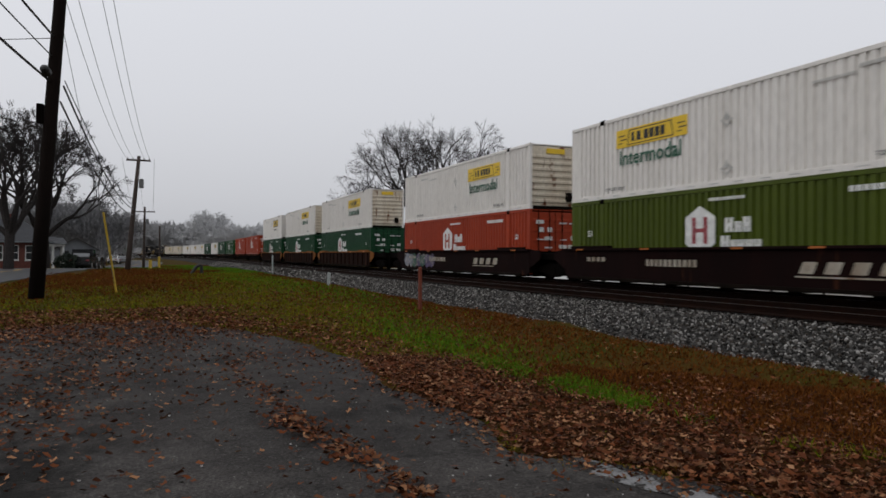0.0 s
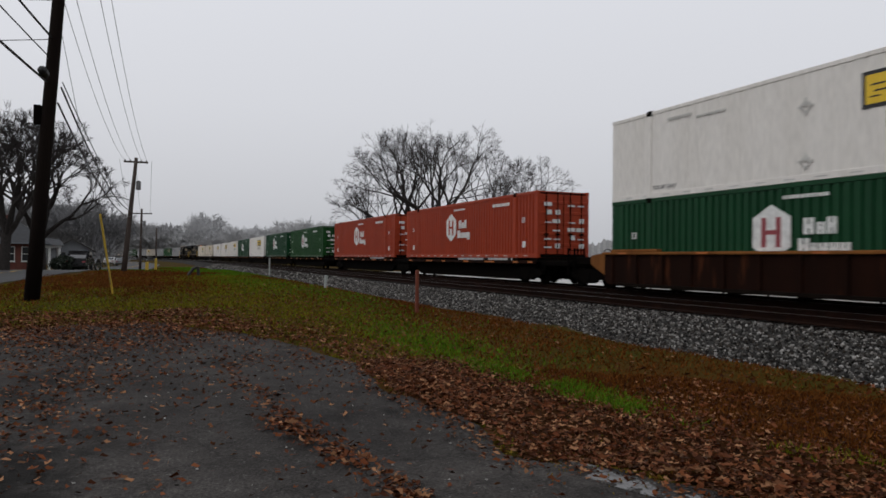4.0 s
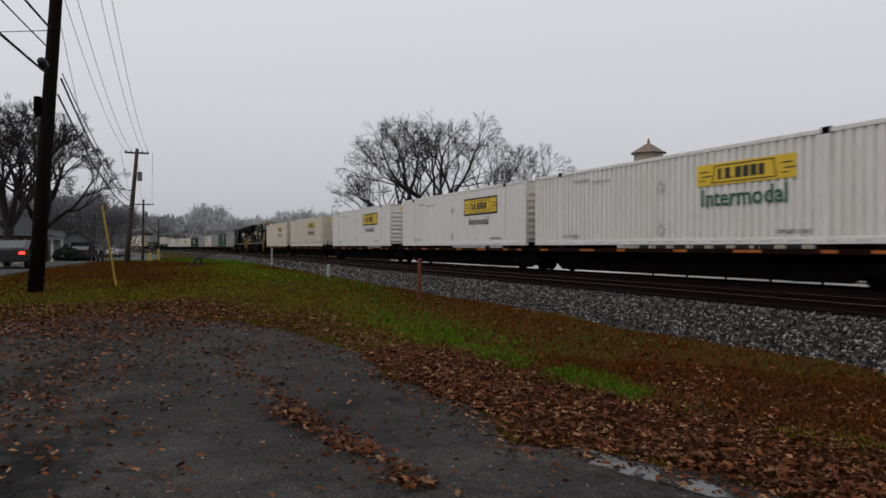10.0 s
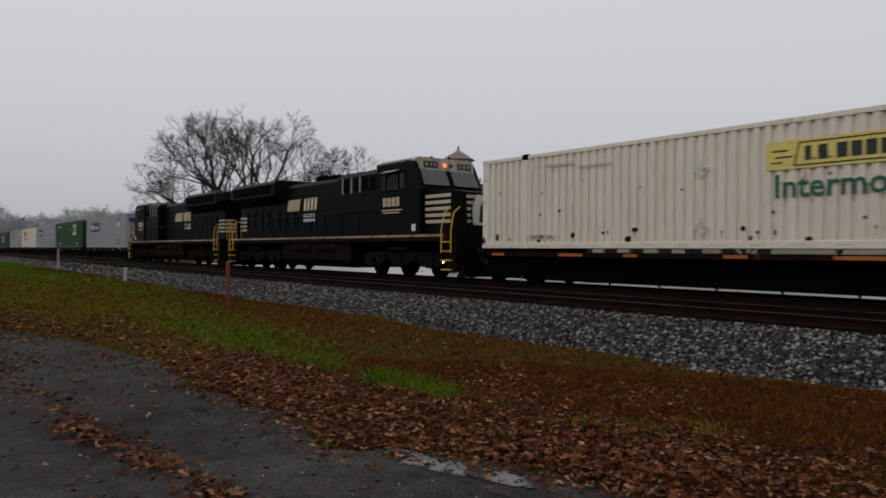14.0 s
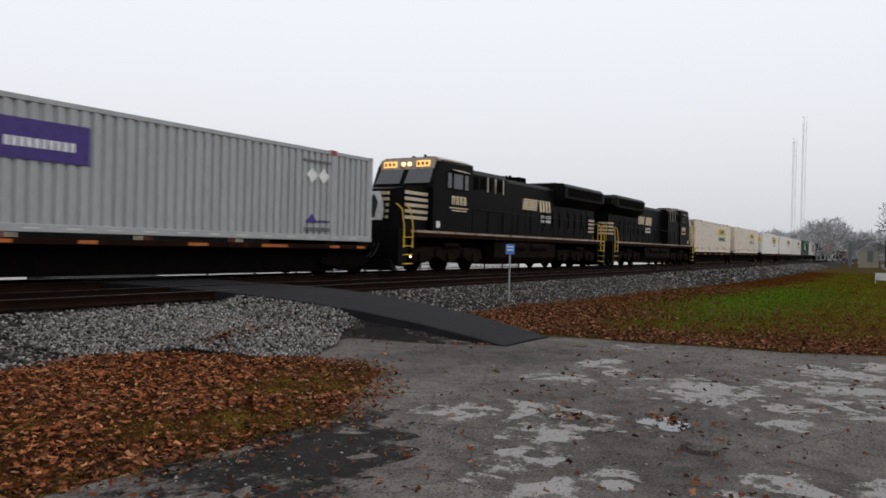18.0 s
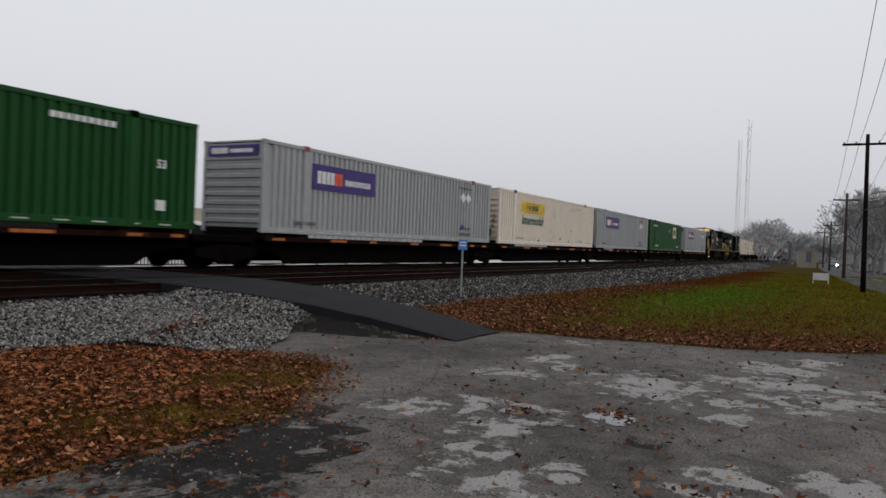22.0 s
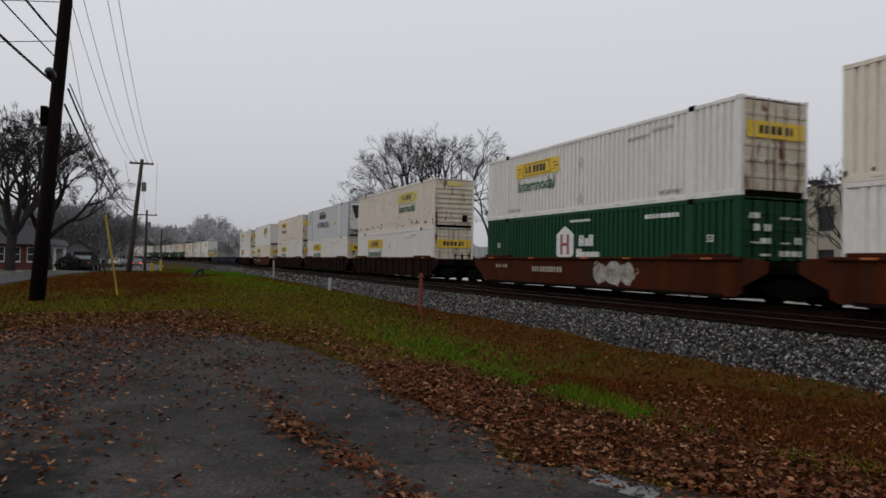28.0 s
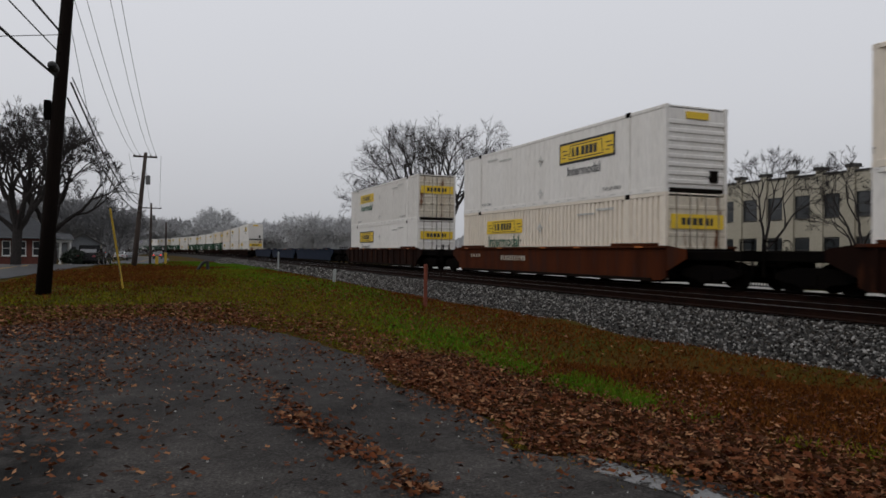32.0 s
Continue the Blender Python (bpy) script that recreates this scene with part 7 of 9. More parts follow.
k = (y - track_y(x) < -3.2) & (u < 0.75 * smooth(5.5, 8.0, y) + 0.6 * np.exp(-((x - np.interp(y, [-4, -0.7, 0.8, 2.4, 4.6, 5.7], [17.4, 15.3, 14.1, 13.7, 13.0, 12.7])) / 1.3) ** 2)) & ~inside(x, y, LOT_R) & ~((x > 9.8) & (x < 12.9) & (y > 5.6))
leaves("verge_leaves", x[k], y[k], 0.03, 40, "brown leaves on the grass verge")
r_ = np.random.RandomState(143)
x = np.concatenate([7.3 + r_.normal(0, 0.16, 40), 6.8 + r_.normal(0, 0.14, 30), 5.2 + r_.normal(0, 0.5, 60)])
y = np.concatenate([1.95 + r_.normal(0, 0.2, 40), 2.77 + r_.normal(0, 0.2, 30), 0.9 + r_.normal(0, 0.5, 60)])
leaves("leaf_cluster", x, y, 0.012, 144, "small wet clusters of brown leaves", 0.05, 0.09)
x, y = np.concatenate([7.6 + r_.normal(0, 0.35, 130), r_.uniform(6.6, 10.0, 160)]), np.concatenate([8.9 + r_.normal(0, 0.12, 130), r_.uniform(8.2, 10.6, 160)])
leaves("gravel_leaves", x, y, heap_z(x, y) - ground_z(x, y) + 0.02, 145, "brown leaves caught among the gravel", 0.04, 0.08)
x, y, u = scatter(1500, 8.6, 10.9, 5.9, 9.2, 141)
gap_ = np.interp(y, [q[0] for q in RAMP], [q[1] for q in RAMP]) - x
k = (gap_ > 0.03) & (u < 0.9 * np.exp(-(gap_ / 0.28) ** 2) + 0.05)
leaves("ramp_leaves", x[k], y[k], 0.015, 142, "brown leaves blown against the ramp", 0.035, 0.075)
x, y, u = scatter(9000, -30, -3, 3, 9.4, 41)
k = (u < 0.13 + 0.35 * smooth(-10, -5, x)) & ~inside(x, y, BANK) & ~inside(x, y, LOT) & (y - track_y(x) < -3.4)
leaves("lawn_leaves", x[k], y[k], 0.035, 42, "brown leaves lying in the grass")


def blades(name, xs, ys, seed, material, label, lo, hi):
    """Thin bent grass blades, three corners each, in small tufts."""
    r = np.random.RandomState(seed)
    n = len(xs)
    a = r.uniform(0, 6.283, n)
    h = r.uniform(lo, hi, n)
    w = r.uniform(0.004, 0.010, n) * (1 + np.hypot(xs, ys) / 11)
    lean = r.normal(0, 0.55, (n, 2)) * h[:, None]
    z = ground_z(xs, ys)
    v = np.empty((n, 3, 3))
    v[:, 0] = np.stack([xs - np.cos(a) * w, ys - np.sin(a) * w, z], -1)
    v[:, 1] = np.stack([xs + np.cos(a) * w, ys + np.sin(a) * w, z], -1)
    v[:, 2] = np.stack([xs + lean[:, 0], ys + lean[:, 1], z + h], -1)
    return tagged(part(name, bulk(name, v.reshape(-1, 3), np.arange(n * 3).reshape(-1, 3), material), material), label, "grass", kind="stuff")


def lawn(seed, n, x0, x1, y0, y1):
    x, y, u = scatter(n, x0, x1, y0, y1, seed)
    off = y - track_y(x)
    k = (off < -3.5 - 0.25 * ripple(x, y, 0.8, 3.0)) & ~inside(x, y, LOT) & ~inside(x, y, LOT_R) & ~((x > 9.7) & (x < 13) & (y > 5.4)) & (u < 1.25 - np.hypot(x, y) / 110)
    return x[k], y[k], off[k]


for nm, seed, n, box_ in (("west", 51, 170000, (-46, -1.5, -4.5, 12.5)), ("east", 52, 170000, (4, 92, -3.5, 12.5))):
    x, y, off = lawn(seed, n, *box_)
    patch_ = ripple(x, y, 0.45, 6.0) + 0.5 * ripple(x, y, 1.6, 7.0)
    bright = np.exp(-((x + 9.0) / 1.3) ** 2 - ((y - 5.3) / 0.3) ** 2) + np.exp(-((x + 14) / 4.0) ** 2 - ((y - 5.9) / 0.8) ** 2) * 0.5 + 0.45 * np.exp(-((x + 23) / 6.0) ** 2 - ((y - 6.6) / 1.3) ** 2) + 0.4 * np.exp(-((x + 33) / 8.0) ** 2 - ((y - 5.0) / 1.6) ** 2) + np.exp(-((x - 30) / 13) ** 2 - ((y - 4.6) / 2.0) ** 2) * 0.95 + np.exp(-((x + 7.0) / 0.6) ** 2 - ((y - 5.3) / 0.25) ** 2)
    dry = smooth(-8.2, -5.4, off) * 1.2 + (smooth(-12, -6, x) * smooth(9, 3, x) * 0.55 if nm == "west" else 1.1 * smooth(26, 13, x)) + 0.9 * smooth(-20, -30, x) * smooth(4.5, 0, y)
    r = np.random.RandomState(seed + 9).rand(len(x))
    onbank = inside(x, y, BANK)
    is_dry = r < np.clip(0.22 + dry * 0.8 - patch_ * 0.25, 0, 1)
    is_lush = np.random.RandomState(seed + 5).rand(len(x)) > 1 - np.clip(bright, 0, 0.85)
    is_dry &= ~is_lush
    thin = ~onbank | (np.random.RandomState(seed + 3).rand(len(x)) < 0.12 + 0.85 * smooth(-0.5, 0.6, y - rise(x)))
    blades("grass_" + nm, x[~is_dry & ~is_lush & thin], y[~is_dry & ~is_lush & thin], seed + 1, "blade", "short dull green winter grass", 0.02, 0.065)
    blades("dead_grass_" + nm, x[is_dry & thin], y[is_dry & thin], seed + 2, "straw", "short brown dead grass", 0.02, 0.075)
    blades("lush_grass_" + nm, x[is_lush], y[is_lush], seed + 4, "lush", "patch of bright green grass", 0.03, 0.08)
x, y, u = scatter(60000, -125, -44, -3.0, 14, 151)
k = (y - track_y(x) < -4.0) & (y > np.interp(x, [q[0] for q in ROAD_L[::-1]], [q[1] for q in ROAD_L[::-1]]) + 4.4)
x, y, u = x[k], y[k], u[k]
green = smooth(-0.2, 0.5, ripple(x, y, 0.22, 3.0) + 0.8 * np.exp(-((y - track_y(x) + 7.0) / 2.2) ** 2))
blades("far_grass", x[u < green], y[u < green], 152, "lush", "green grass on the far verge", 0.05, 0.13)
blades("far_dead_grass", x[u >= green], y[u >= green], 153, "straw", "brown dead grass on the far verge", 0.05, 0.13)
for i, (tx, ty) in enumerate([(-6.9, 5.44), (-4.7, 5.46), (-4.26, 5.78), (-3.86, 6.26), (1.2, 6.6)]):
    r = np.random.RandomState(90 + i)
    blades("grass_tuft", tx + r.normal(0, 0.16, 120), ty + r.normal(0, 0.09, 120), 90 + i, "blade", "small green tuft among the leaves", 0.04, 0.10)
# dense bright clumps of grass at the bank's western end
r_ = np.random.RandomState(93)
n = 8000
spot = np.array([(-9.6, 5.0, 0.5, 0.16), (-8.8, 5.1, 0.6, 0.2), (-7.9, 5.35, 0.6, 0.2), (-7.1, 5.25, 0.5, 0.14), (-6.5, 5.15, 0.3, 0.1), (-13.0, 5.2, 1.8, 0.4)])[r_.randint(0, 6, n)]
x, y = spot[:, 0] + r_.normal(0, 1, n) * spot[:, 2], spot[:, 1] + r_.normal(0, 1, n) * spot[:, 3]
k = ripple(x, y, 2.3, 3.0) > -0.35
blades("bright_grass", x[k], y[k], 94, "lush", "dense clumps of bright green grass", 0.04, 0.10)
# mossy fringe along the bank's rim
r_ = np.random.RandomState(95)
pick = r_.randint(0, len(rim_), 26000)
x, y = rim_[pick, 0] + r_.normal(0, 0.3, 26000), rim_[pick, 1] + r_.normal(0.12, 0.2, 26000)
k = (ripple(x, y, 1.5, 9.0) > 0.05) & (y < 6.2) & (x > -6)
blades("moss_fringe", x[k], y[k], 96, "moss", "low yellow-green moss and grass at the bank's rim", 0.012, 0.04)
x, y, u = scatter(170000, -3, 7.6, 4.5, 7.2, 197)
k = inside(x, y, BANK) & (u < 0.85 * mossy(x, y) + 0.10)
blades("bank_moss", x[k], y[k], 198, "moss", "low yellow-green moss between the leaves on the bank", 0.012, 0.035)
x, y, u = scatter(150000, -1.5, 8.0, 4.6, 9.2, 199)
k = inside(x, y, BANK) & (u < 0.55 * smooth(-1.5, 1.5, x) * (1 - 0.7 * mossy(x, y)))
blades("bank_tan_grass", x[k], y[k], 200, "tan", "low bleached orange grass between the leaves on the bank", 0.012, 0.04)
# dead grass on the upper bank
x, y, u = scatter(70000, -11, 3, 4.8, 10.0, 97)
k = inside(x, y, BANK) & (u < smooth(-0.6, 0.5, y - rise(x)))
blades("bank_dead_grass", x[k], y[k], 98, "straw", "short brown dead grass on the bank", 0.03, 0.09)


# ---- poles and wires ----
def at(az, dist):
    """A place by its bearing (degrees to the left of the view across the tracks) and distance."""
    return -math.sin(radians(az)) * dist, math.cos(radians(az)) * dist


def utility_pole(x, y, top, r0, r1, material, label, arms=(), lean=(0.0, 0.0), extras=()):
    z0 = gz(x, y) - 0.3
    p = thing("utility_pole", label, "utility pole", "utility poles")
    p.matrix_basis = Matrix.Translation((x, y, 0))
    h = top - z0
    pts = [(lean[0] * k, lean[1] * k, z0 + h * k) for k in (0, 0.25, 0.5, 0.75, 1)]
    part("pole_shaft", Solid().tube(pts, [r0 + (r1 - r0) * k for k in (0, 0.25, 0.5, 0.75, 1)], 12), material, p, smooth=True)
    for z, half, turn in arms:
        k = (z - z0) / h
        a = part("crossarm", Solid().box(-0.06, 0.06, -half, half, -0.06, 0.06, 0.01), material, p, "", Matrix.Translation((lean[0] * k, lean[1] * k, z)) @ Matrix.Rotation(radians(turn), 4, "Z"))
        for o in (-half + 0.1, -half * 0.45, half * 0.45, half - 0.1):
            part("insulator", Solid().tube([(0, o, 0.05), (0, o, 0.12), (0, o, 0.17)], [0.03, 0.05, 0.03], 8), "greyink", a)
    for kind, z in extras:
        k = (z - z0) / h
        bx_, by_ = lean[0] * k, lean[1] * k
        if kind == "can":
            part("transformer", Solid().tube([(bx_, by_ + 0.33, z - 0.32), (bx_, by_ + 0.33, z + 0.28), (bx_, by_ + 0.33, z + 0.34)], [0.17, 0.17, 0.09], 12), "greyink", p, "grey transformer can")
        elif kind == "box":
            part("junction_box", Solid().box(bx_ - 0.1, bx_ + 0.1, by_ - 0.36, by_ - 0.17, z - 0.3, z + 0.25, 0.02), "dark", p)
        elif kind == "light":
            part("street_light", Solid().tube([(bx_, by_, z), (bx_, by_ - 0.9, z + 0.25), (bx_, by_ - 1.5, z + 0.22)], 0.03).box(bx_ - 0.12, bx_ + 0.12, by_ - 1.95, by_ - 1.4, z + 0.12, z + 0.26, 0.04), "greyink", p)
    return p


P1, P2, P3 = (-23.2, -2.68), (-55.5, -0.75), (-96.0, 0.55)
Q0 = (9.0, -1.9)
P0, R1, R2, R3, R4 = (12.0, -6.0), at(-91.0, 47.0), at(-89.8, 80.0), at(-88.9, 125.0), at(-88.5, 160.0)
utility_pole(*P1, 9.6, 0.21, 0.15, "pole", "tall dark wooden utility pole beside the road", ((9.2, 1.2, 0),), (0.35, 0.74), (("box", 3.95),))
utility_pole(*P2, 6.95, 0.2, 0.12, "pole_grey", "weathered wooden utility pole with transformer and street light", ((6.65, 0.8, 0),), (0.0, 0.72), (("can", 5.0), ("light", 3.9)))
utility_pole(*P3, 5.8, 0.17, 0.12, "pole_grey", "far wooden utility pole with a crossarm", ((5.2, 1.2, 0),), (0, 0.1), (("can", 4.0),))
utility_pole(P3[0] - 3, P3[1] + 1.9, 3.6, 0.12, 0.1, "pole_grey", "short far wooden pole")
utility_pole(*P0, 9.6, 0.2, 0.14, "pole", "dark wooden utility pole behind the asphalt lot", ((9.2, 1.2, 0),))
utility_pole(*Q0, 8.6, 0.2, 0.14, "pole", "dark wooden utility pole beside the asphalt lot", ((8.2, 1.2, 0),))
utility_pole(*R1, 7.05, 0.15, 0.10, "pole", "dark wooden utility pole with a street light on the verge", ((6.5, 1.25, 0),), (0, 0.1), (("light", 3.6),))
utility_pole(*R2, 6.35, 0.17, 0.12, "pole_grey", "dark wooden utility pole on the verge", ((5.7, 1.2, 0),))
utility_pole(*R3, 5.6, 0.16, 0.12, "pole_grey", "far wooden utility pole by the road", ((5.0, 1.2, 0),))
utility_pole(*R4, 5.4, 0.16, 0.12, "pole_grey", "far wooden utility pole by the road", ((5.0, 1.2, 0),))


def wire(a, b, sag, r, material, label="overhead wire between utility poles"):
    pts = []
    for i in range(17):
        k = i / 16
        pts.append((a[0] + (b[0] - a[0]) * k, a[1] + (b[1] - a[1]) * k, a[2] + (b[2] - a[2]) * k - sag * 4 * k * (1 - k)))
    return tagged(part("overhead_wire", Solid().tube(pts, r, 5), material), label, "wire", "overhead wires")


def run(p, q, zs_p, zs_q, sides, sag, r, material):
    for zp, zq, o in zip(zs_p, zs_q, sides):
        wire((p[0], p[1] + o, zp), (q[0], q[1] + o, zq), sag, r, material)


# upper, thin conductors
run((P1[0] + 0.35, P1[1] + 0.86), (P2[0], P2[1] + 0.68), (9.32,) * 4, (6.77,) * 4, (-0.75, -0.35, 0.4, 0.75), 0.9, 0.011, "thin_cable")
run((P2[0], P2[1] + 0.68), P3, (6.77,) * 3, (5.32,) * 3, (-1.05, 0.0, 1.05), 0.6, 0.012, "thin_cable")
run((P0[0], P0[1]), (P1[0] + 0.35, P1[1] + 0.86), (9.32,) * 4, (9.32,) * 4, (-1.1, -0.5, 0.55, 1.1), 0.7, 0.011, "thin_cable")
run(Q0, R1, (8.32,) * 4, (6.62,) * 4, (-1.1, -0.5, 0.5, 1.1), 0.7, 0.011, "thin_cable")
run(P0, Q0, (9.32,) * 2, (8.32,) * 2, (-0.5, 0.5), 0.1, 0.011, "thin_cable")
run(R1, R2, (6.62,) * 3, (5.82,) * 3, (-1.1, 0.5, 1.1), 0.5, 0.012, "thin_cable")
run(R2, R3, (5.82,) * 3, (5.12,) * 3, (-1.1, 0.5, 1.1), 0.4, 0.012, "thin_cable")
# lower, thick cables with their slack
run((P1[0] + 0.2, P1[1] + 0.5), (P2[0], P2[1] + 0.3), (4.75, 4.3), (3.15, 2.75), (0.18, 0.1), 0.75, 0.028, "cable")
run((P1[0] + 0.2, P1[1] + 0.55), (P2[0], P2[1] + 0.3), (4.9,), (3.3,), (0.16,), 0.5, 0.016, "cable")
run(P0, (P1[0] + 0.25, P1[1] + 0.6), (6.6,), (6.1,), (-0.15,), 0.35, 0.03, "cable")
run(P0, (P1[0] + 0.22, P1[1] + 0.55), (6.0,), (5.55,), (-0.15,), 0.35, 0.018, "cable")
run(P0, (P1[0] + 0.2, P1[1] + 0.5), (5.3,), (4.85,), (-0.15,), 0.4, 0.034, "cable")
run(P2, P3, (3.15, 2.75), (2.6, 2.3), (0.3, 0.3), 0.5, 0.03, "cable")
run(P0, R1, (4.9, 4.5), (3.2, 2.8), (-0.1, 0.1), 0.6, 0.026, "cable")
run(R1, R2, (3.0, 2.6), (2.6, 2.3), (0, 0.1), 0.5, 0.03, "cable")
for a, b in (((P1[0] + 0.3, P1[1] + 0.7, 7.4), (-30, -40, 6.6)), ((P1[0] + 0.3, P1[1] + 0.7, 7.2), (-30, -40, 6.2)), ((P1[0] + 0.25, P1[1] + 0.6, 6.1), (-34, -40, 4.6)), ((P1[0] + 0.32, P1[1] + 0.8, 8.3), (-24, -38, 8.6))):
    wire(a, b, 0.3, 0.012, "cable", "service wire running to a house out of view")
tagged(part("cable_splice_case", Solid().tube([(P1[0] + 1.0, P1[1] + 0.38, 4.88), (P1[0] + 1.08, P1[1] + 0.36, 4.9), (P1[0] + 1.42, P1[1] + 0.33, 4.92), (P1[0] + 1.5, P1[1] + 0.32, 4.93)], [0.04, 0.12, 0.12, 0.04], 10), "cable"), "black cable splice case hanging on a wire", "splice case")
gx0, gy0 = at(91.46, 24.8)
wire((gx0, gy0, gz(gx0, gy0)), (P1[0] + 0.25, P1[1] + 0.65, 6.4), 0.0, 0.008, "thin_cable", "steel guy wire from pole to ground")
a_ = Vector((gx0, gy0, gz(gx0, gy0)))
b_ = Vector((*at(92.37, 24.4), 1.27))
tagged(part("guy_guard", Solid().tube([a_, a_.lerp(b_, 0.5), b_], 0.032, 8), "guy"), "yellow plastic guard on a guy wire", "guy guard")


# ---- posts and signs along the line ----
def marker_post(az, el, dist, high, r, material, label, lean=(0, 0)):
    x, y = at(az, dist)
    z = dist * math.tan(radians(el))
    zb = min(z, gz(x, y)) - 0.05
    p = thing("marker_post", label, "post", m=Matrix.Translation((x, y, zb)))
    h = z + high - zb
    part("shaft", Solid().tube([(0, 0, 0), (lean[0] * 0.6, lean[1] * 0.6, h * 0.6), (lean[0], lean[1], h)], r, 10), material, p)
    part("cap", Solid().tube([(lean[0], lean[1], h), (lean[0], lean[1], h + 0.04)], [r * 1.15, r * 0.6], 10), material, p)
    return p


marker_post(68.9, -4.41, 20.3, 1.2, 0.055, "post_red", "rusty red steel marker post in the grass")
marker_post(76.15, -2.95, 27.5, 0.72, 0.06, "post_grey", "pale grey leaning marker post in the grass", (0.05, 0.03))
marker_post(89.2, -1.35, 60, 0.9, 0.12, "guy", "short yellow bollard by the road")
marker_post(88.6, -1.25, 66, 1.2, 0.1, "guy", "short yellow bollard by the road")
x, y = at(85.9, 43.0)
zb = gz(x, y)
b = thing("pipe_stub", "black angled pipe stub standing in the grass", "pipe", m=Matrix.Translation((x, y, zb)))
part("pipe", Solid().tube([(0, -0.36, -0.02), (0, -0.05, 0.42), (0, 0.16, 0.52)], 0.09, 8), "cable", b)
part("pipe_leg", Solid().tube([(0, 0.22, -0.02), (0, 0.2, 0.52)], 0.085, 8), "cable", b)
# milepost by the far bend
marker_post(80.4, -1.0, 63, 1.0, 0.07, "post_grey", "small pale signal post by the track")
# blue sign by the crossing
x, y = 18.8, 9.9
sg = thing("crossing_sign", "small blue notice on a thin grey post beside the track", "sign", m=Matrix.Translation((x, y, gz(x, y))))
top = 0.11 - gz(x, y)
part("sign_post", Solid().tube([(0, 0, -0.1), (0, 0, top)], 0.028, 8), "galv", sg)
pl = part("sign_plate", Solid().box(-0.13, 0.13, -0.035, -0.028, top - 0.3, top, 0.0), "sign_blue", sg, "blue plate", Matrix.Rotation(radians(-62), 4, "Z"))
part("notice", Solid().box(-0.09, 0.09, -0.04, -0.034, top - 0.1, top - 0.06).box(-0.09, 0.09, -0.04, -0.034, top - 0.2, top - 0.15), "whiteink", pl, "white strokes")
# white sandwich sign on the right verge
x, y = at(-88.4, 58.0)
zb = gz(x, y)
sg = thing("yard_sign", "small white board sign on two legs in the grass", "sign", m=Matrix.Translation((x, y, zb)) @ Matrix.Rotation(radians(-88), 4, "Z"))
part("board", Solid().box(-0.5, 0.5, -0.02, 0.02, 0.28, 0.78), "trim", sg)
for o in (-0.48, 0.48):
    part("leg", Solid().box(o - 0.03, o + 0.03, -0.02, 0.02, -0.05, 0.8), "trim", sg)
# track-side hut
x, y = at(-87.5, 150.0)
hut = thing("equipment_hut", "small pale metal railway equipment hut", "hut", m=Matrix.Translation((x, y, -0.95)) @ Matrix.Rotation(radians(-88), 4, "Z"))
part("wall", Solid().box(-1.55, 1.55, -1.2, 1.2, -1.2, 2.3), "stucco", hut)
part("roof", Solid().prism_y([(-1.75, 2.3), (1.75, 2.3), (0, 2.85)], -1.35, 1.35), "galv", hut)
part("door", Solid().box(-0.2, 0.7, -1.23, -1.2, 0.0, 2.0), "darkgrey", hut)
part("signal_cabinet", Solid().box(-3.2, -2.7, -0.4, 0.4, -1.2, 3.4), "darkgrey", hut)
# lattice radio masts, their steel near white to stand in for mist
def radio_mast(az, dist, top, half, label):
    mast = thing("radio_mast", label, "mast", "radio masts", Matrix.Translation((*at(az, dist), 0)))
    for k in range(3):
        a = 2.094 * k + 0.3
        part("leg", Solid().tube([(half * math.cos(a), half * math.sin(a), -3), (half * math.cos(a), half * math.sin(a), top)], 0.07, 5), "mast", mast)
    s = Solid()
    n = int((top - 2) / 2.2)
    for i in range(n):
        z0, z1 = 1 + i * 2.2, 3.2 + i * 2.2
        for k in range(3):
            a, b = 2.094 * k + 0.3, 2.094 * (k + 1) + 0.3
            s.tube([(half * math.cos(a), half * math.sin(a), z0), (half * math.cos(b), half * math.sin(b), z1)], 0.05, 4)
    part("bracing", s, "mast", mast)


radio_mast(-82.75, 300.0, 44.0, 0.75, "tall lattice radio mast, painted near white for mist")
radio_mast(-83.35, 300.0, 52.0, 0.75, "taller lattice radio mast, painted near white for mist")
# orange work-zone board by the far road
x, y = at(-93.0, 72)
wz = thing("warning_sign", "orange diamond warning sign on a low stand by the road", "sign", m=Matrix.Translation((x, y, gz(x, y))) @ Matrix.Rotation(radians(-93), 4, "Z"))
part("plate", Solid().prism_y([(0, 0.35), (0.42, 0.77), (0, 1.19), (-0.42, 0.77)], -0.02, 0.0), "orange_bin", wz, "orange diamond plate")
part("stand", Solid().box(-0.03, 0.03, 0.0, 0.04, -0.05, 1.1).box(-0.4, 0.4, 0.0, 0.05, -0.02, 0.05), "galv", wz)


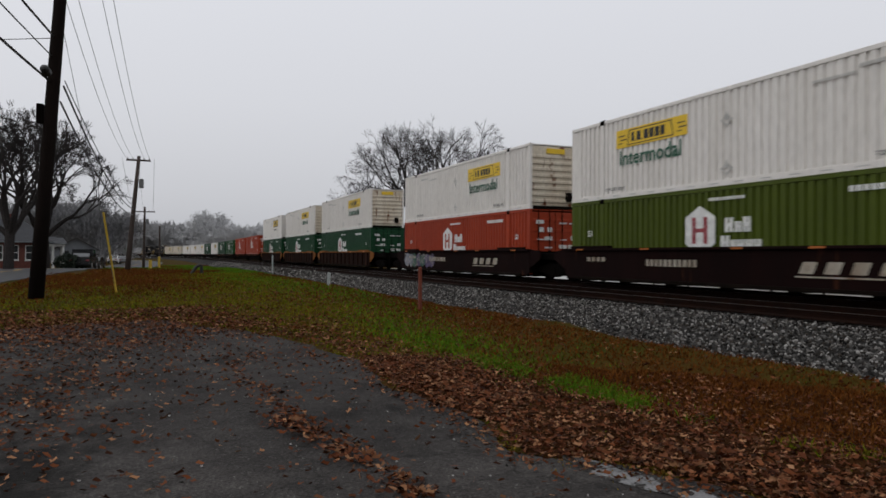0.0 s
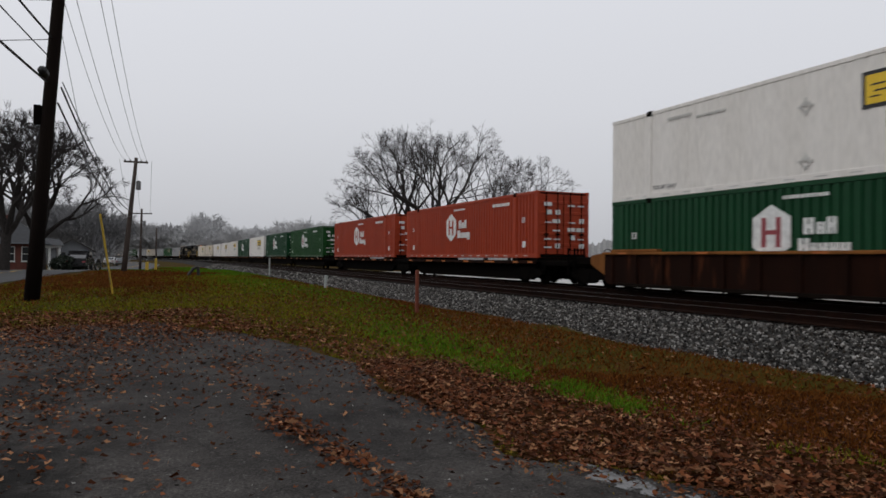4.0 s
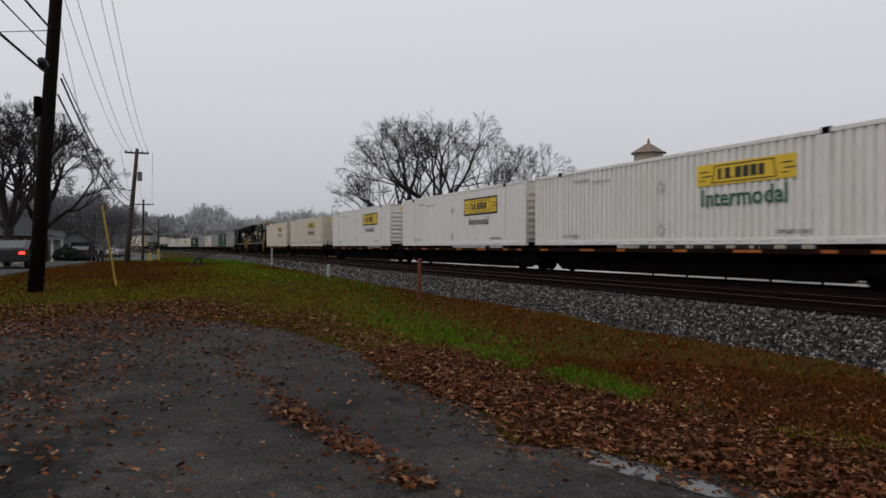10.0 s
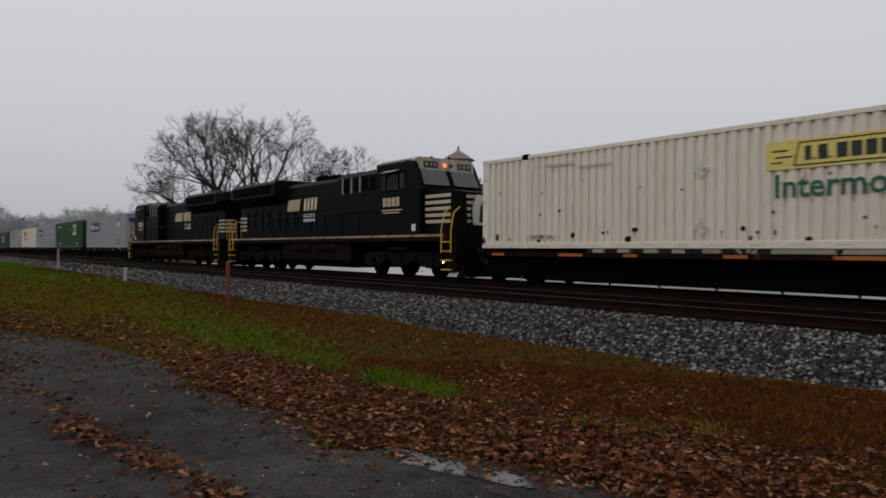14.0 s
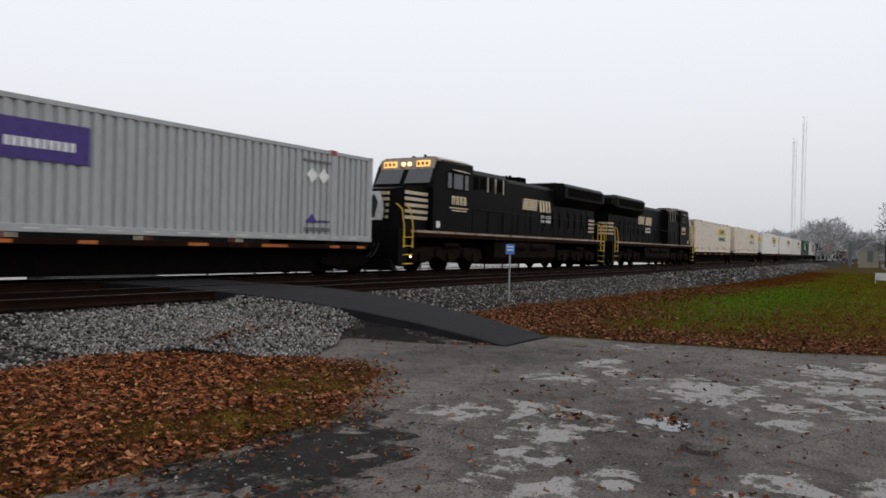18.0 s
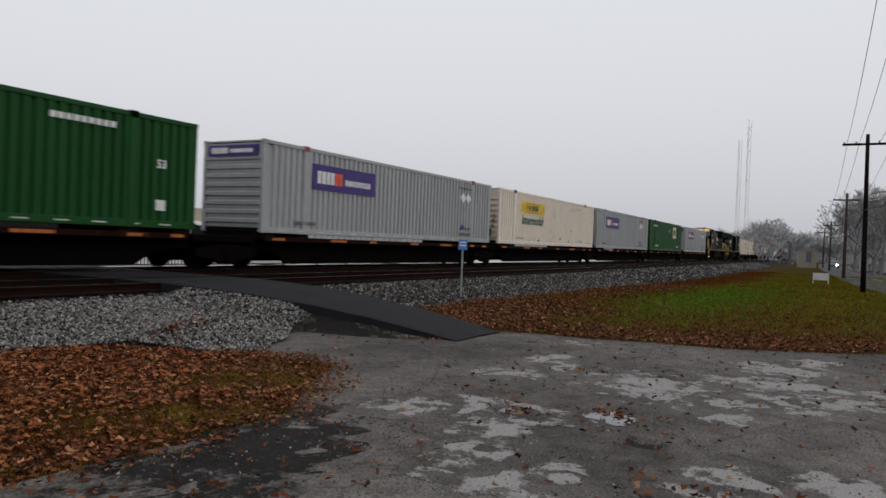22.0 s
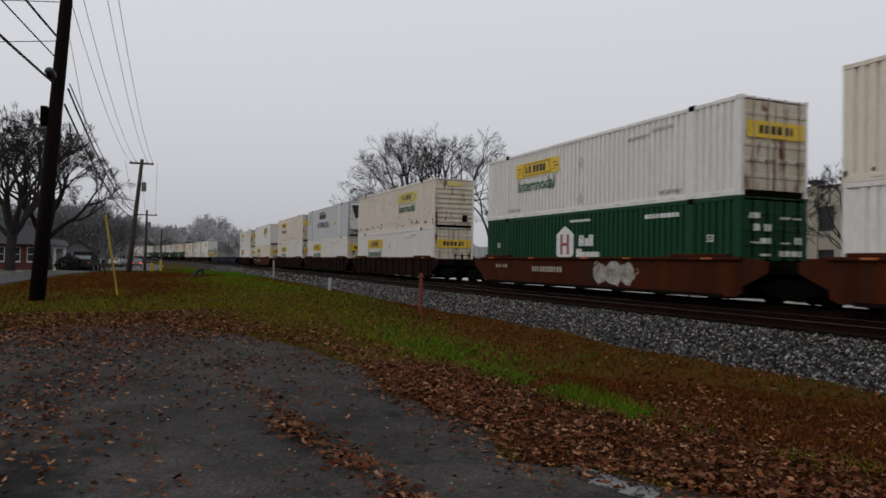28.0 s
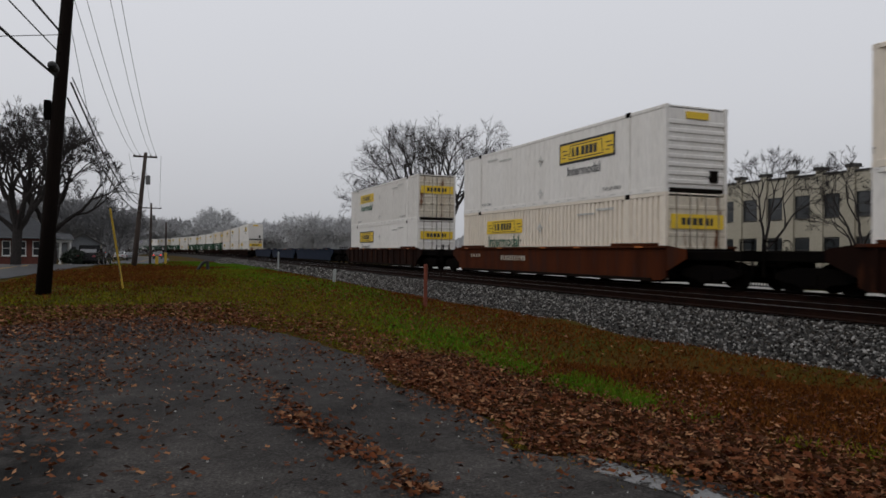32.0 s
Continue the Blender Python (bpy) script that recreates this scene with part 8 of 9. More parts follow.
# ---- bare trees ----
def grow(seed, height, wide, limbs=6, trunk_r=0.35, fork=0.22, depth=6, sprays=4):
    """A leafless tree that forks again and again, limbs bending upwards into a domed crown of fine twigs: a list of (from, to, r0, r1, level, main limb)."""
    rnd = random.Random(seed)
    out = []

    def bough(p, d, length, r0, r1, n, level, main, gnarl, lift):
        q, pts = Vector(p), []
        for i in range(n):
            d = (d + Vector((rnd.gauss(0, gnarl), rnd.gauss(0, gnarl), rnd.gauss(0, gnarl) + lift))).normalized()
            e = q + d * (length / n)
            out.append((tuple(q), tuple(e), r0 + (r1 - r0) * i / n, r0 + (r1 - r0) * (i + 1) / n, level, main))
            pts.append((e, d))
            q = e
        return pts

    def aside(d, angle):
        u = Vector((rnd.gauss(0, 1), rnd.gauss(0, 1), rnd.gauss(0, 0.7)))
        u = (u - d * u.dot(d)).normalized()
        return (d * math.cos(angle) + u * math.sin(angle)).normalized()

    def split(p, d, r, length, k, main):
        level = 1 if k == 0 else 2 if k < 3 else 3
        pts = bough(p, d, length, r, r * 0.84, 5 if k < 2 else 3, level, main, 0.10 + 0.012 * k, 0.05 if k < 4 else 0.02)
        if k >= 3:
            for _ in range(1 + (k > 4)):
                e, dd = pts[rnd.randrange(len(pts))]
                bough(e, aside(dd, rnd.uniform(0.5, 1.0)), length * rnd.uniform(0.4, 0.8), r * 0.3, r * 0.12, 2, 4, main, 0.15, 0.02)
        e, dd = pts[-1]
        if k >= depth:
            for _ in range(sprays):
                bough(e, aside(dd, rnd.uniform(0.1, 0.7)), length * rnd.uniform(0.6, 1.15), r * 0.5, r * 0.15, 2, 4, main, 0.14, 0.02)
            return
        split(e, aside(dd, rnd.uniform(0.12, 0.4)), r * 0.66, length * rnd.uniform(0.7, 0.8), k + 1, main)
        split(e, aside(dd, rnd.uniform(0.4, 0.75)), r * 0.58, length * rnd.uniform(0.66, 0.8), k + 1, main)
        if rnd.random() < 0.16:
            split(e, aside(dd, rnd.uniform(0.4, 0.9)), r * 0.46, length * rnd.uniform(0.6, 0.75), k + 1, main)

    top = bough((0, 0, -0.2), Vector((rnd.gauss(0, 0.04), rnd.gauss(0, 0.04), 1)), height * fork, trunk_r, trunk_r * 0.85, 3, 0, -1, 0.04, 0.05)
    tip = top[-1][0]
    for k in range(limbs):
        a = 6.2832 * (k + rnd.uniform(-0.25, 0.25)) * 0.382
        inc = radians(6 + 46 * wide * ((k + 0.5) / limbs) ** 0.8 + rnd.uniform(-4, 4))
        d = Vector((math.sin(inc) * math.cos(a), math.sin(inc) * math.sin(a), math.cos(inc)))
        p = tip + Vector((0, 0, -height * fork * 0.22 * (k / limbs)))
        split(p, d, trunk_r * rnd.uniform(0.42, 0.56), height * (1 - fork) * 0.30 * rnd.uniform(0.94, 1.04), 0, k)
    return out


def limb_mesh(name, limbs, sides, material):
    p0 = np.array([l[0] for l in limbs])
    p1 = np.array([l[1] for l in limbs])
    r0 = np.array([l[2] for l in limbs])
    r1 = np.array([l[3] for l in limbs])
    d = p1 - p0
    d /= np.linalg.norm(d, axis=1)[:, None]
    ref = np.where(np.abs(d[:, 2:3]) > 0.9, np.array([[1.0, 0, 0]]), np.array([[0, 0, 1.0]]))
    u = np.cross(d, ref)
    u /= np.linalg.norm(u, axis=1)[:, None]
    w = np.cross(d, u)
    a = np.arange(sides) * 2 * np.pi / sides
    ring = np.cos(a)[None, :, None] * u[:, None] + np.sin(a)[None, :, None] * w[:, None]
    v = np.concatenate([p0[:, None] + ring * r0[:, None, None], (p1 + d * 0.02)[:, None] + ring * r1[:, None, None]], 1)
    f = np.array([(k, (k + 1) % sides, sides + (k + 1) % sides, sides + k) for k in range(sides)])
    f = (f[None] + 2 * sides * np.arange(len(limbs))[:, None, None]).reshape(-1, 4)
    return bulk(name, v.reshape(-1, 3), f, material)


def tree(x, y, z, limbs, label, material="bark", group="bare trees", scale=1.0, turn=0.0, min_r=0.0):
    t = thing("bare_tree", label, "tree", group, Matrix.Translation((x, y, z)) @ Matrix.Rotation(turn, 4, "Z") @ Matrix.Scale(scale, 4))
    t.matrix_basis = Matrix.Translation((x, y, z)) @ Matrix.Rotation(turn, 4, "Z")
    fat = [(a, b, max(r, min_r), max(q, min_r), lv, k) for a, b, r, q, lv, k in limbs]
    tr = [(tuple(c * scale for c in a), tuple(c * scale for c in b), r * scale, q * scale, lv, k) for a, b, r, q, lv, k in fat]
    part("trunk", limb_mesh("trunk", [l for l in tr if l[4] == 0], 8, material), material, t)
    for k in sorted({l[5] for l in tr if l[4] == 1}):
        part("limb", limb_mesh("limb", [l for l in tr if l[5] == k and l[4] <= 2], 6, material), material, t)
    part("crown", limb_mesh("crown", [l for l in tr if l[4] >= 3], 3, material), material, t)
    return t


big = grow(5, 14, 1.15, 6, 0.40, 0.24)
wide = grow(11, 13, 1.12, 6, 0.38, 0.22)
oak = grow(7, 13, 0.92, 8, 0.40, 0.27, 6, 5)
slim = grow(21, 9, 0.75, 4, 0.17, 0.26, 5)
small = grow(34, 8, 1.2, 5, 0.16, 0.24, 5)
tall_of = lambda limbs: max(l[1][2] for l in limbs)
for az, d, el, lm, tn, lab in ((67.6, 88, 11.7, wide, 0.6, "large leafless spreading tree beyond the railway"), (69.9, 93, 10.6, big, 5.2, "large leafless tree with fine twigs beyond the railway"),
                               (71.3, 99, 7.2, small, 1.0, "small leafless tree with dense twigs beyond the railway"),
                               (63.5, 92, 9.1, slim, 1.2, "leafless tree with thin upright limbs"), (60.2, 94, 8.3, small, 4.2, "leafless tree with thin spreading limbs"), (61.6, 99, 7.0, slim, 2.2, "leafless tree with thin upright limbs")):
    x, y = at(az, d)
    tree(x, y, -1.5, lm, lab, scale=(d * math.tan(radians(el)) + 1.5) / tall_of(lm), turn=tn, min_r=0.007)
for az, d, el, lm, tn, lab in ((98.2, 60, 10.4, oak, 0.3, "large leafless tree in front of the brick house"), (96.0, 66, 9.6, oak, 3.3, "large leafless tree beside the brick house")):
    x, y = at(az, d)
    tree(x, y, -1.3, lm, lab, scale=(d * math.tan(radians(el)) + 1.3) / tall_of(lm), turn=tn, min_r=0.012)
for az, d, el, lm, tn in ((43.6, 52, 8.0, slim, 0.4), (37.5, 50, 7.6, small, 1.9), (33.5, 52, 6.4, slim, 2.9), (29.5, 50, 6.0, small, 0.2), (48.5, 60, 5.6, slim, 4.0), (23.5, 47, 5.6, slim, 5.0), (9.5, 46, 5.2, slim, 1.0)):
    x, y = at(az, d)
    tree(x, y, -1.5, lm, "small leafless street tree in front of the cream building", scale=(d * math.tan(radians(el)) + 1.5) / tall_of(lm), turn=tn, min_r=0.008)
# roadside trees whose bark colour carries the mist
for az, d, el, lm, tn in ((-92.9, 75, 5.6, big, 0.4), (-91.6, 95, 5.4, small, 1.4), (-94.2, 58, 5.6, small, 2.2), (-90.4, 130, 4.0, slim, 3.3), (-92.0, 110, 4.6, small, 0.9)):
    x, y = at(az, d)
    tree(x, y, -1.9, lm, "leafless roadside tree with bark paled for mist", "bark_mist", "bare trees", (d * math.tan(radians(el)) + 1.9) / tall_of(lm), tn, 0.013)


# distant woods: many joined leafless crowns before a ragged bank of brush
simple = [grow(s_, 10, 1.1, 5, 0.22, 0.2, 3, 2) for s_ in (71, 72, 73)]


def woods(name, rows, material, label):
    """Far trees: thin limbs inside crowns of many small twig clumps."""
    r = random.Random(len(rows) * 7 + 3)
    rn = np.random.RandomState(len(rows) * 5 + 1)
    limbs, twigs_ = [], []
    for az0, az1, d, el, n in rows:
        for i in range(n):
            az = az0 + (az1 - az0) * (i + r.uniform(0.1, 0.9)) / n
            dd = d * r.uniform(0.92, 1.1)
            x, y = at(az, dd)
            src = r.choice(simple)
            high = dd * math.tan(radians(el * r.uniform(0.66, 1.05))) + 2.0
            sc = high / tall_of(src)
            c, s = math.cos(i * 2.4), math.sin(i * 2.4)
            for a, b, q0, q1, lv, _ in src:
                f = lambda p: (x + sc * (p[0] * c - p[1] * s), y + sc * (p[0] * s + p[1] * c), -2.0 + sc * p[2])
                limbs.append((f(a), f(b), max(q0 * sc, 0.0004 * dd), max(q1 * sc, 0.0003 * dd), lv))
            tips = [(f(l[1])) for l in src if l[4] >= 2]
            mid = np.array([tips[k] for k in rn.randint(0, len(tips), 700)])
            mid = mid + rn.normal(0, 0.035 * high, mid.shape)
            mid[:60, 2] = -2.0 + rn.uniform(0, 0.35, 60) * high
            grow_ = mid - np.array([x, y, -2.0 + 0.3 * high])
            grow_ /= np.linalg.norm(grow_, axis=1)[:, None]
            grow_ = (grow_ + rn.normal(0, 0.8, mid.shape)) * 0.0026 * dd
            thin = rn.normal(0, 0.00040 * dd, (700, 3, 3))
            thin[:, 2] += grow_
            thin[:, :2] *= 1.6
            twigs_.append(mid[:, None] + thin)
    v = np.concatenate(twigs_).reshape(-1, 3)
    tagged(part(name, limb_mesh(name, limbs, 3, material), material), label, "woods", kind="stuff")
    return tagged(part("twig_haze", bulk("twig_haze", v, np.arange(len(v)).reshape(-1, 3), material), material), "fine twigs of " + label, "woods", kind="stuff")


# distance haze comes from these three graded tones, not from the air
woods("woods", [(91.6, 96.2, 165, 4.0, 18), (95.8, 106, 190, 3.7, 26), (100.5, 106, 120, 4.2, 10)], "wood_near", "leafless woods beyond the road, faintly paled for mist")
woods("woods", [(86.9, 92.4, 420, 2.3, 34), (90.4, 92.6, 300, 2.9, 9)], "wood_mid", "woods beyond the road, greyed for mist")
woods("woods", [(78.5, 84.0, 300, 2.2, 24), (72.5, 79.5, 190, 2.9, 24), (84.5, 85.6, 330, 3.1, 5), (83.5, 87.2, 430, 1.5, 18), (-80, -84, 260, 1.8, 8), (-85.6, -84.3, 190, 3.0, 6), (-90.5, -86.2, 320, 1.7, 22), (-96, -90.5, 140, 4.4, 26)], "wood_far", "far leafless woods, colour paled for mist")


def brush(name, az0, az1, dist, el, seed, material, label):
    """A ragged far bank of undergrowth, thick at its foot."""
    rnd = random.Random(seed)
    v, f, n = [], [], int(abs(az1 - az0) * 14)
    h = el
    for i in range(n + 1):
        az = az0 + (az1 - az0) * i / n
        h = 0.8 * h + 0.2 * el * rnd.uniform(0.45, 1.5)
        x, y = at(az, dist * (1 + 0.001 * math.sin(i)))
        v += [(x, y, -4.0), (x, y, dist * math.tan(radians(h)))]
        x, y = at(az, dist * 1.04)
        v += [(x, y, dist * math.tan(radians(h * 0.9))), (x, y, -4.0)]
    for i in range(n):
        f += [(4 * i + k, 4 * i + k + 1, 4 * i + k + 5, 4 * i + k + 4) for k in range(3)]
    return tagged(part(name, Solid().add(v, f), material), label, "woods", kind="structure")


# the brush takes the same mist-paled tones
brush("backdrop_far_bend", 82, 96, 600, 1.3, 14, "wood_far", "distant brush, colour paled for mist")
brush("backdrop_west", 94.0, 108, 210, 1.6, 4, "wood_mid", "distant brush, colour greyed for mist")
brush("backdrop_bend", 70, 83, 330, 1.4, 5, "wood_far", "distant brush, colour paled for mist")
brush("backdrop_north", 30, 71, 260, 1.4, 6, "wood_far", "distant brush, colour paled for mist")
brush("backdrop_centre", -60, 30, 240, 1.3, 7, "wood_far", "distant brush, colour paled for mist")
brush("backdrop_east", -100, -60, 420, 0.8, 8, "wood_far", "distant brush, colour paled for mist")
brush("backdrop_south", 108, 260, 160, 1.5, 9, "wood_mid", "distant brush behind, colour greyed for mist")


# ---- buildings ----
def window(parent, x, y, z, w, h, face, frame_mat="trim", bars_=1):
    """A window in a wall: frame, sill and panes. face: unit outward normal (nx, ny)."""
    ang = math.atan2(face[1], face[0]) + math.pi / 2
    m = Matrix.Translation((x, y, z)) @ Matrix.Rotation(ang, 4, "Z")
    s = Solid().box(-w / 2 - 0.07, -w / 2, -0.06, 0.06, -0.07, h + 0.07).box(w / 2, w / 2 + 0.07, -0.06, 0.06, -0.07, h + 0.07).box(-w / 2, w / 2, -0.06, 0.06, h, h + 0.07).box(-w / 2, w / 2, -0.06, 0.06, -0.07, 0.0)
    if bars_:
        s.box(-w / 2, w / 2, -0.03, 0.05, h / 2 - 0.03, h / 2 + 0.03)
    wn_ = part("window", s, frame_mat, parent, "", m)
    part("pane", Solid().box(-w / 2, w / 2, -0.015, 0.0, 0, h), "pane", wn_)
    part("sill", Solid().box(-w / 2 - 0.12, w / 2 + 0.12, -0.12, 0.0, -0.15, -0.07), frame_mat, wn_)
    return wn_


# long low brick house by the road
hx, hy, ht = at(98.6, 84)[0], at(98.6, 84)[1], radians(8)
house = thing("brick_house", "long single-storey red brick house with a dark shingle roof", "house", m=Matrix.Translation((hx, hy, -1.55)) @ Matrix.Rotation(ht, 4, "Z"))
part("wall", Solid().box(-9, 0, -13, 4.1, 0, 2.75), "brick", house, "red brick wall")
part("roof", Solid().add([(-9.6, -13.6, 2.7), (0.6, -13.6, 2.7), (0.6, 4.6, 2.7), (-9.6, 4.6, 2.7), (-4.5, -10, 5.2), (-4.5, 1.6, 5.2)], [(0, 1, 4), (1, 2, 5, 4), (2, 3, 5), (3, 0, 4, 5), (3, 2, 1, 0)]), "shingle", house, "dark hipped shingle roof")
part("eave", Solid().box(0.5, 0.66, -13.6, 4.6, 2.62, 2.74), "darkgrey", house)
for y in (-11.4, -9.4, -7.4, -5.8, -4.4, -3.0, -1.7, -0.25, 1.1, 2.4):
    window(house, 0.02, y, 0.95, 0.6, 1.35, (1, 0))
part("downpipe", Solid().tube([(0.1, -2.1, 0), (0.1, -2.1, 2.6)], 0.05), "trim", house)
part("chimney", Solid().box(-5.2, -4.3, 0.0, 0.9, 4.0, 5.7), "brick", house)
por = part("porch", Solid().box(-5, 0.2, 4.1, 5.6, 2.3, 2.55), "trim", house, "white porch")
for x_, y_ in ((0.0, 4.5), (0.0, 5.4), (-2.5, 5.4)):
    part("column", Solid().tube([(x_, y_, 0), (x_, y_, 2.3)], 0.13, 10), "trim", por)
part("porch_roof", Solid().add([(-5.2, 4.1, 2.55), (0.5, 4.1, 2.55), (0.5, 5.8, 2.55), (-5.2, 5.8, 2.55), (-2.4, 4.1, 3.3), (-2.4, 5.6, 3.2)], [(0, 1, 4), (1, 2, 5, 4), (2, 3, 5), (3, 0, 4, 5)]), "shingle", por)
for i, (az, d) in enumerate(((94.6, 72), (94.0, 74), (100.9, 60))):
    x, y = at(az, d)
    r = np.random.RandomState(i)
    n = 700
    q = r.normal(size=(n, 3))
    q /= np.linalg.norm(q, axis=1)[:, None]
    c = q * np.array([1.3, 1.1, 0.7]) * r.uniform(0.75, 1.05, (n, 1)) + np.array([x, y, gz(x, y) + 0.6])
    v = c[:, None] + r.normal(0, 0.12, (n, 3, 3))
    bsh = thing("bush", "dark clipped evergreen bush by the house", "bush", "bushes by the house", Matrix.Translation((0, 0, 0)))
    part("foliage", bulk("foliage", v.reshape(-1, 3), np.arange(n * 3).reshape(-1, 3), shade("evergreen", (0.012, 0.02, 0.01), None, 0.9, 0, 3, 20, 0.5, 0)), "blade", bsh)
    part("stem", Solid().tube([(x, y, gz(x, y) - 0.1), (x, y, gz(x, y) + 0.7)], 0.1, 6), "bark", bsh)

# small white house farther along the road
x, y = at(94.1, 105)
wh = thing("white_house", "small white gabled house in the distance", "house", m=Matrix.Translation((x, y, -1.6)) @ Matrix.Rotation(radians(5), 4, "Z"))
part("wall", Solid().box(-6, 0, -2.4, 2.4, 0, 2.2).prism_x([(-2.4, 2.2), (2.4, 2.2), (0, 3.6)], -6, 0), "darkgrey", wh)
part("roof", Solid().prism_x([(-2.9, 2.0), (0, 3.75), (2.9, 2.0), (2.7, 2.0), (0, 3.55), (-2.7, 2.0)], -6.4, 0.4), "cap", wh)
for y in (-1.2, 1.0):
    window(wh, 0.02, y, 0.7, 0.7, 1.2, (1, 0), "cap")

# long cream building with a notched parapet, and its tower
cream = thing("cream_building", "long two-storey cream stucco building with a notched parapet", "building", m=Matrix.Translation((0, 46.5, -1.5)) @ Matrix.Rotation(radians(0), 4, "Z"))
x0_, x1_, hgt = -60.0, -23.0, 7.5
wall_f = Solid()
cols = [x0_ + 1.6 + i * 2.55 for i in range(14)]
# the front wall stands as piers and bands, so that the windows are true openings
wall_f.box(x0_, x1_, 0, 0.35, 0, 1.0).box(x0_, x1_, 0, 0.35, 2.9, 4.3).box(x0_, x1_, 0, 0.35, 6.1, hgt)
prev = x0_
for cx in cols + [None]:
    nxt = cx - 0.75 if cx is not None else x1_
    wall_f.box(prev, nxt, 0, 0.35, 1.0, 2.9).box(prev, nxt, 0, 0.35, 4.3, 6.1)
    prev = cx + 0.75 if cx is not None else x1_
part("wall", wall_f, "stucco", cream, "cream stucco front wall")
part("wall", Solid().box(x0_, x1_, 0.35, 16, 0, hgt - 0.4), "pane", cream)
part("wall", Solid().box(x1_ - 0.3, x1_ + 0.003, 0, 16, 0, hgt), "stucco", cream)
part("wall", Solid().box(x0_ - 0.003, x0_ + 0.3, 0, 16, 0, hgt), "stucco", cream)
for i in range(15):
    x = x0_ + 0.2 + i * (x1_ - x0_ - 0.4) / 14
    mr = part("pier", Solid().box(x - 0.3, x + 0.3, -0.14, 0.36, 0, hgt + 0.35), "stucco", cream)
    part("pier_cap", Solid().box(x - 0.42, x + 0.42, -0.22, 0.46, hgt + 0.35, hgt + 0.6), "cap", mr, "dark coping")
part("coping", Solid().box(x0_, x1_, -0.08, 0.42, hgt, hgt + 0.16), "cap", cream, "dark coping")
for cx in cols:
    for z in (1.0, 4.3):
        window(cream, cx, 0.12, z + 0.1, 1.36, 1.68, (0, -1), "cap")
twx = -62.0
tower = thing("tower", "cream stucco tower with a tan pyramid roof", "tower", m=Matrix.Translation((twx, 50.0, -1.5)))
part("wall", Solid().box(-1.75, 1.75, -1.75, 1.75, 0, 9.4), "stucco", tower, "cream tower wall")
part("belfry", Solid().prism_z([(1.55 * math.cos(0.3927 + 0.7854 * k), 1.55 * math.sin(0.3927 + 0.7854 * k)) for k in range(8)], 9.4, 11.45), "stucco", tower, "tan belfry")
part("cornice", Solid().box(-1.85, 1.85, -1.85, 1.85, 9.2, 9.45), "trim", tower)
part("roof", Solid().add([(1.95 * math.cos(0.3927 + 0.7854 * k), 1.95 * math.sin(0.3927 + 0.7854 * k), 11.45) for k in range(8)] + [(0, 0, 12.65)], [(k, (k + 1) % 8, 8) for k in range(8)] + [tuple(range(7, -1, -1))]), "roof_tan", tower, "tan pyramid roof")
part("finial", Solid().tube([(0, 0, 12.5), (0, 0, 12.8), (0, 0, 13.1)], [0.12, 0.14, 0.03], 8), "roof_tan", tower)
for x in (-0.75, 0.75):
    for z in (2.2, 5.6):
        window(tower, x, -1.77, z, 0.8, 1.7, (0, -1), "cap")
# brick depot with an arched doorway
depot = thing("brick_depot", "pale red brick depot with a dark hipped roof and arched openings", "building", m=Matrix.Translation((-1.4, 40.0, -1.5)))
part("wall", Solid().box(-5.4, 5.4, 0, 9, 0, 4.0), "brick_pink", depot, "pale red brick wall")
part("roof", Solid().add([(-6.2, -0.9, 3.95), (6.2, -0.9, 3.95), (6.2, 9.9, 3.95), (-6.2, 9.9, 3.95), (-1.2, 4.5, 6.6), (1.2, 4.5, 6.6)], [(0, 1, 5, 4), (1, 2, 5), (2, 3, 4, 5), (3, 0, 4), (3, 2, 1, 0)]), "shingle", depot, "dark hipped roof")
for cx, mt in ((-3.4, "pane"), (0.2, "pane"), (3.6, "pane")):
    arch = [(cx - 0.8, 0.4), (cx + 0.8, 0.4), (cx + 0.8, 2.2)] + [(cx + 0.8 * math.cos(i * 0.3927), 2.2 + 0.8 * math.sin(i * 0.3927)) for i in range(1, 8)] + [(cx - 0.8, 2.2)]
    a = part("arched_window", Solid().prism_y(arch, -0.06, 0.02), "pane", depot, "dark arched window")
    part("window_frame", Solid().box(cx - 0.03, cx + 0.03, -0.09, -0.05, 0.4, 3.0).box(cx - 0.8, cx + 0.8, -0.09, -0.05, 1.5, 1.58), "trim", a)
part("platform_sign", Solid().box(2.0, 3.0, -0.4, -0.3, 1.3, 2.0), "trim", depot)
# low brick walls and light structures seen under the train
lowb = thing("shop_row", "low row of pale and red brick shop fronts", "building", m=Matrix.Translation((24, 44.0, -1.5)))
for i, (a, b, mt, h) in enumerate(((-16, -9, "stucco", 3.3), (-9, -3, "brick_pink", 3.6), (-3, 6, "stucco", 3.2), (6, 14, "brick", 3.5), (14, 26, "stucco", 3.4))):
    w = part("shop_front", Solid().box(a, b, 0, 8, 0, h), mt, lowb)
    part("shop_window", Solid().box(a + 0.8, b - 0.8, -0.05, 0.02, 0.6, 2.2), "pane", w)
    part("awning", Solid().prism_x([(0, 2.4), (-1.1, 2.1), (-1.1, 2.05), (0, 2.3)], a + 0.4, b - 0.4), ("trim", "cap")[i % 2], w)


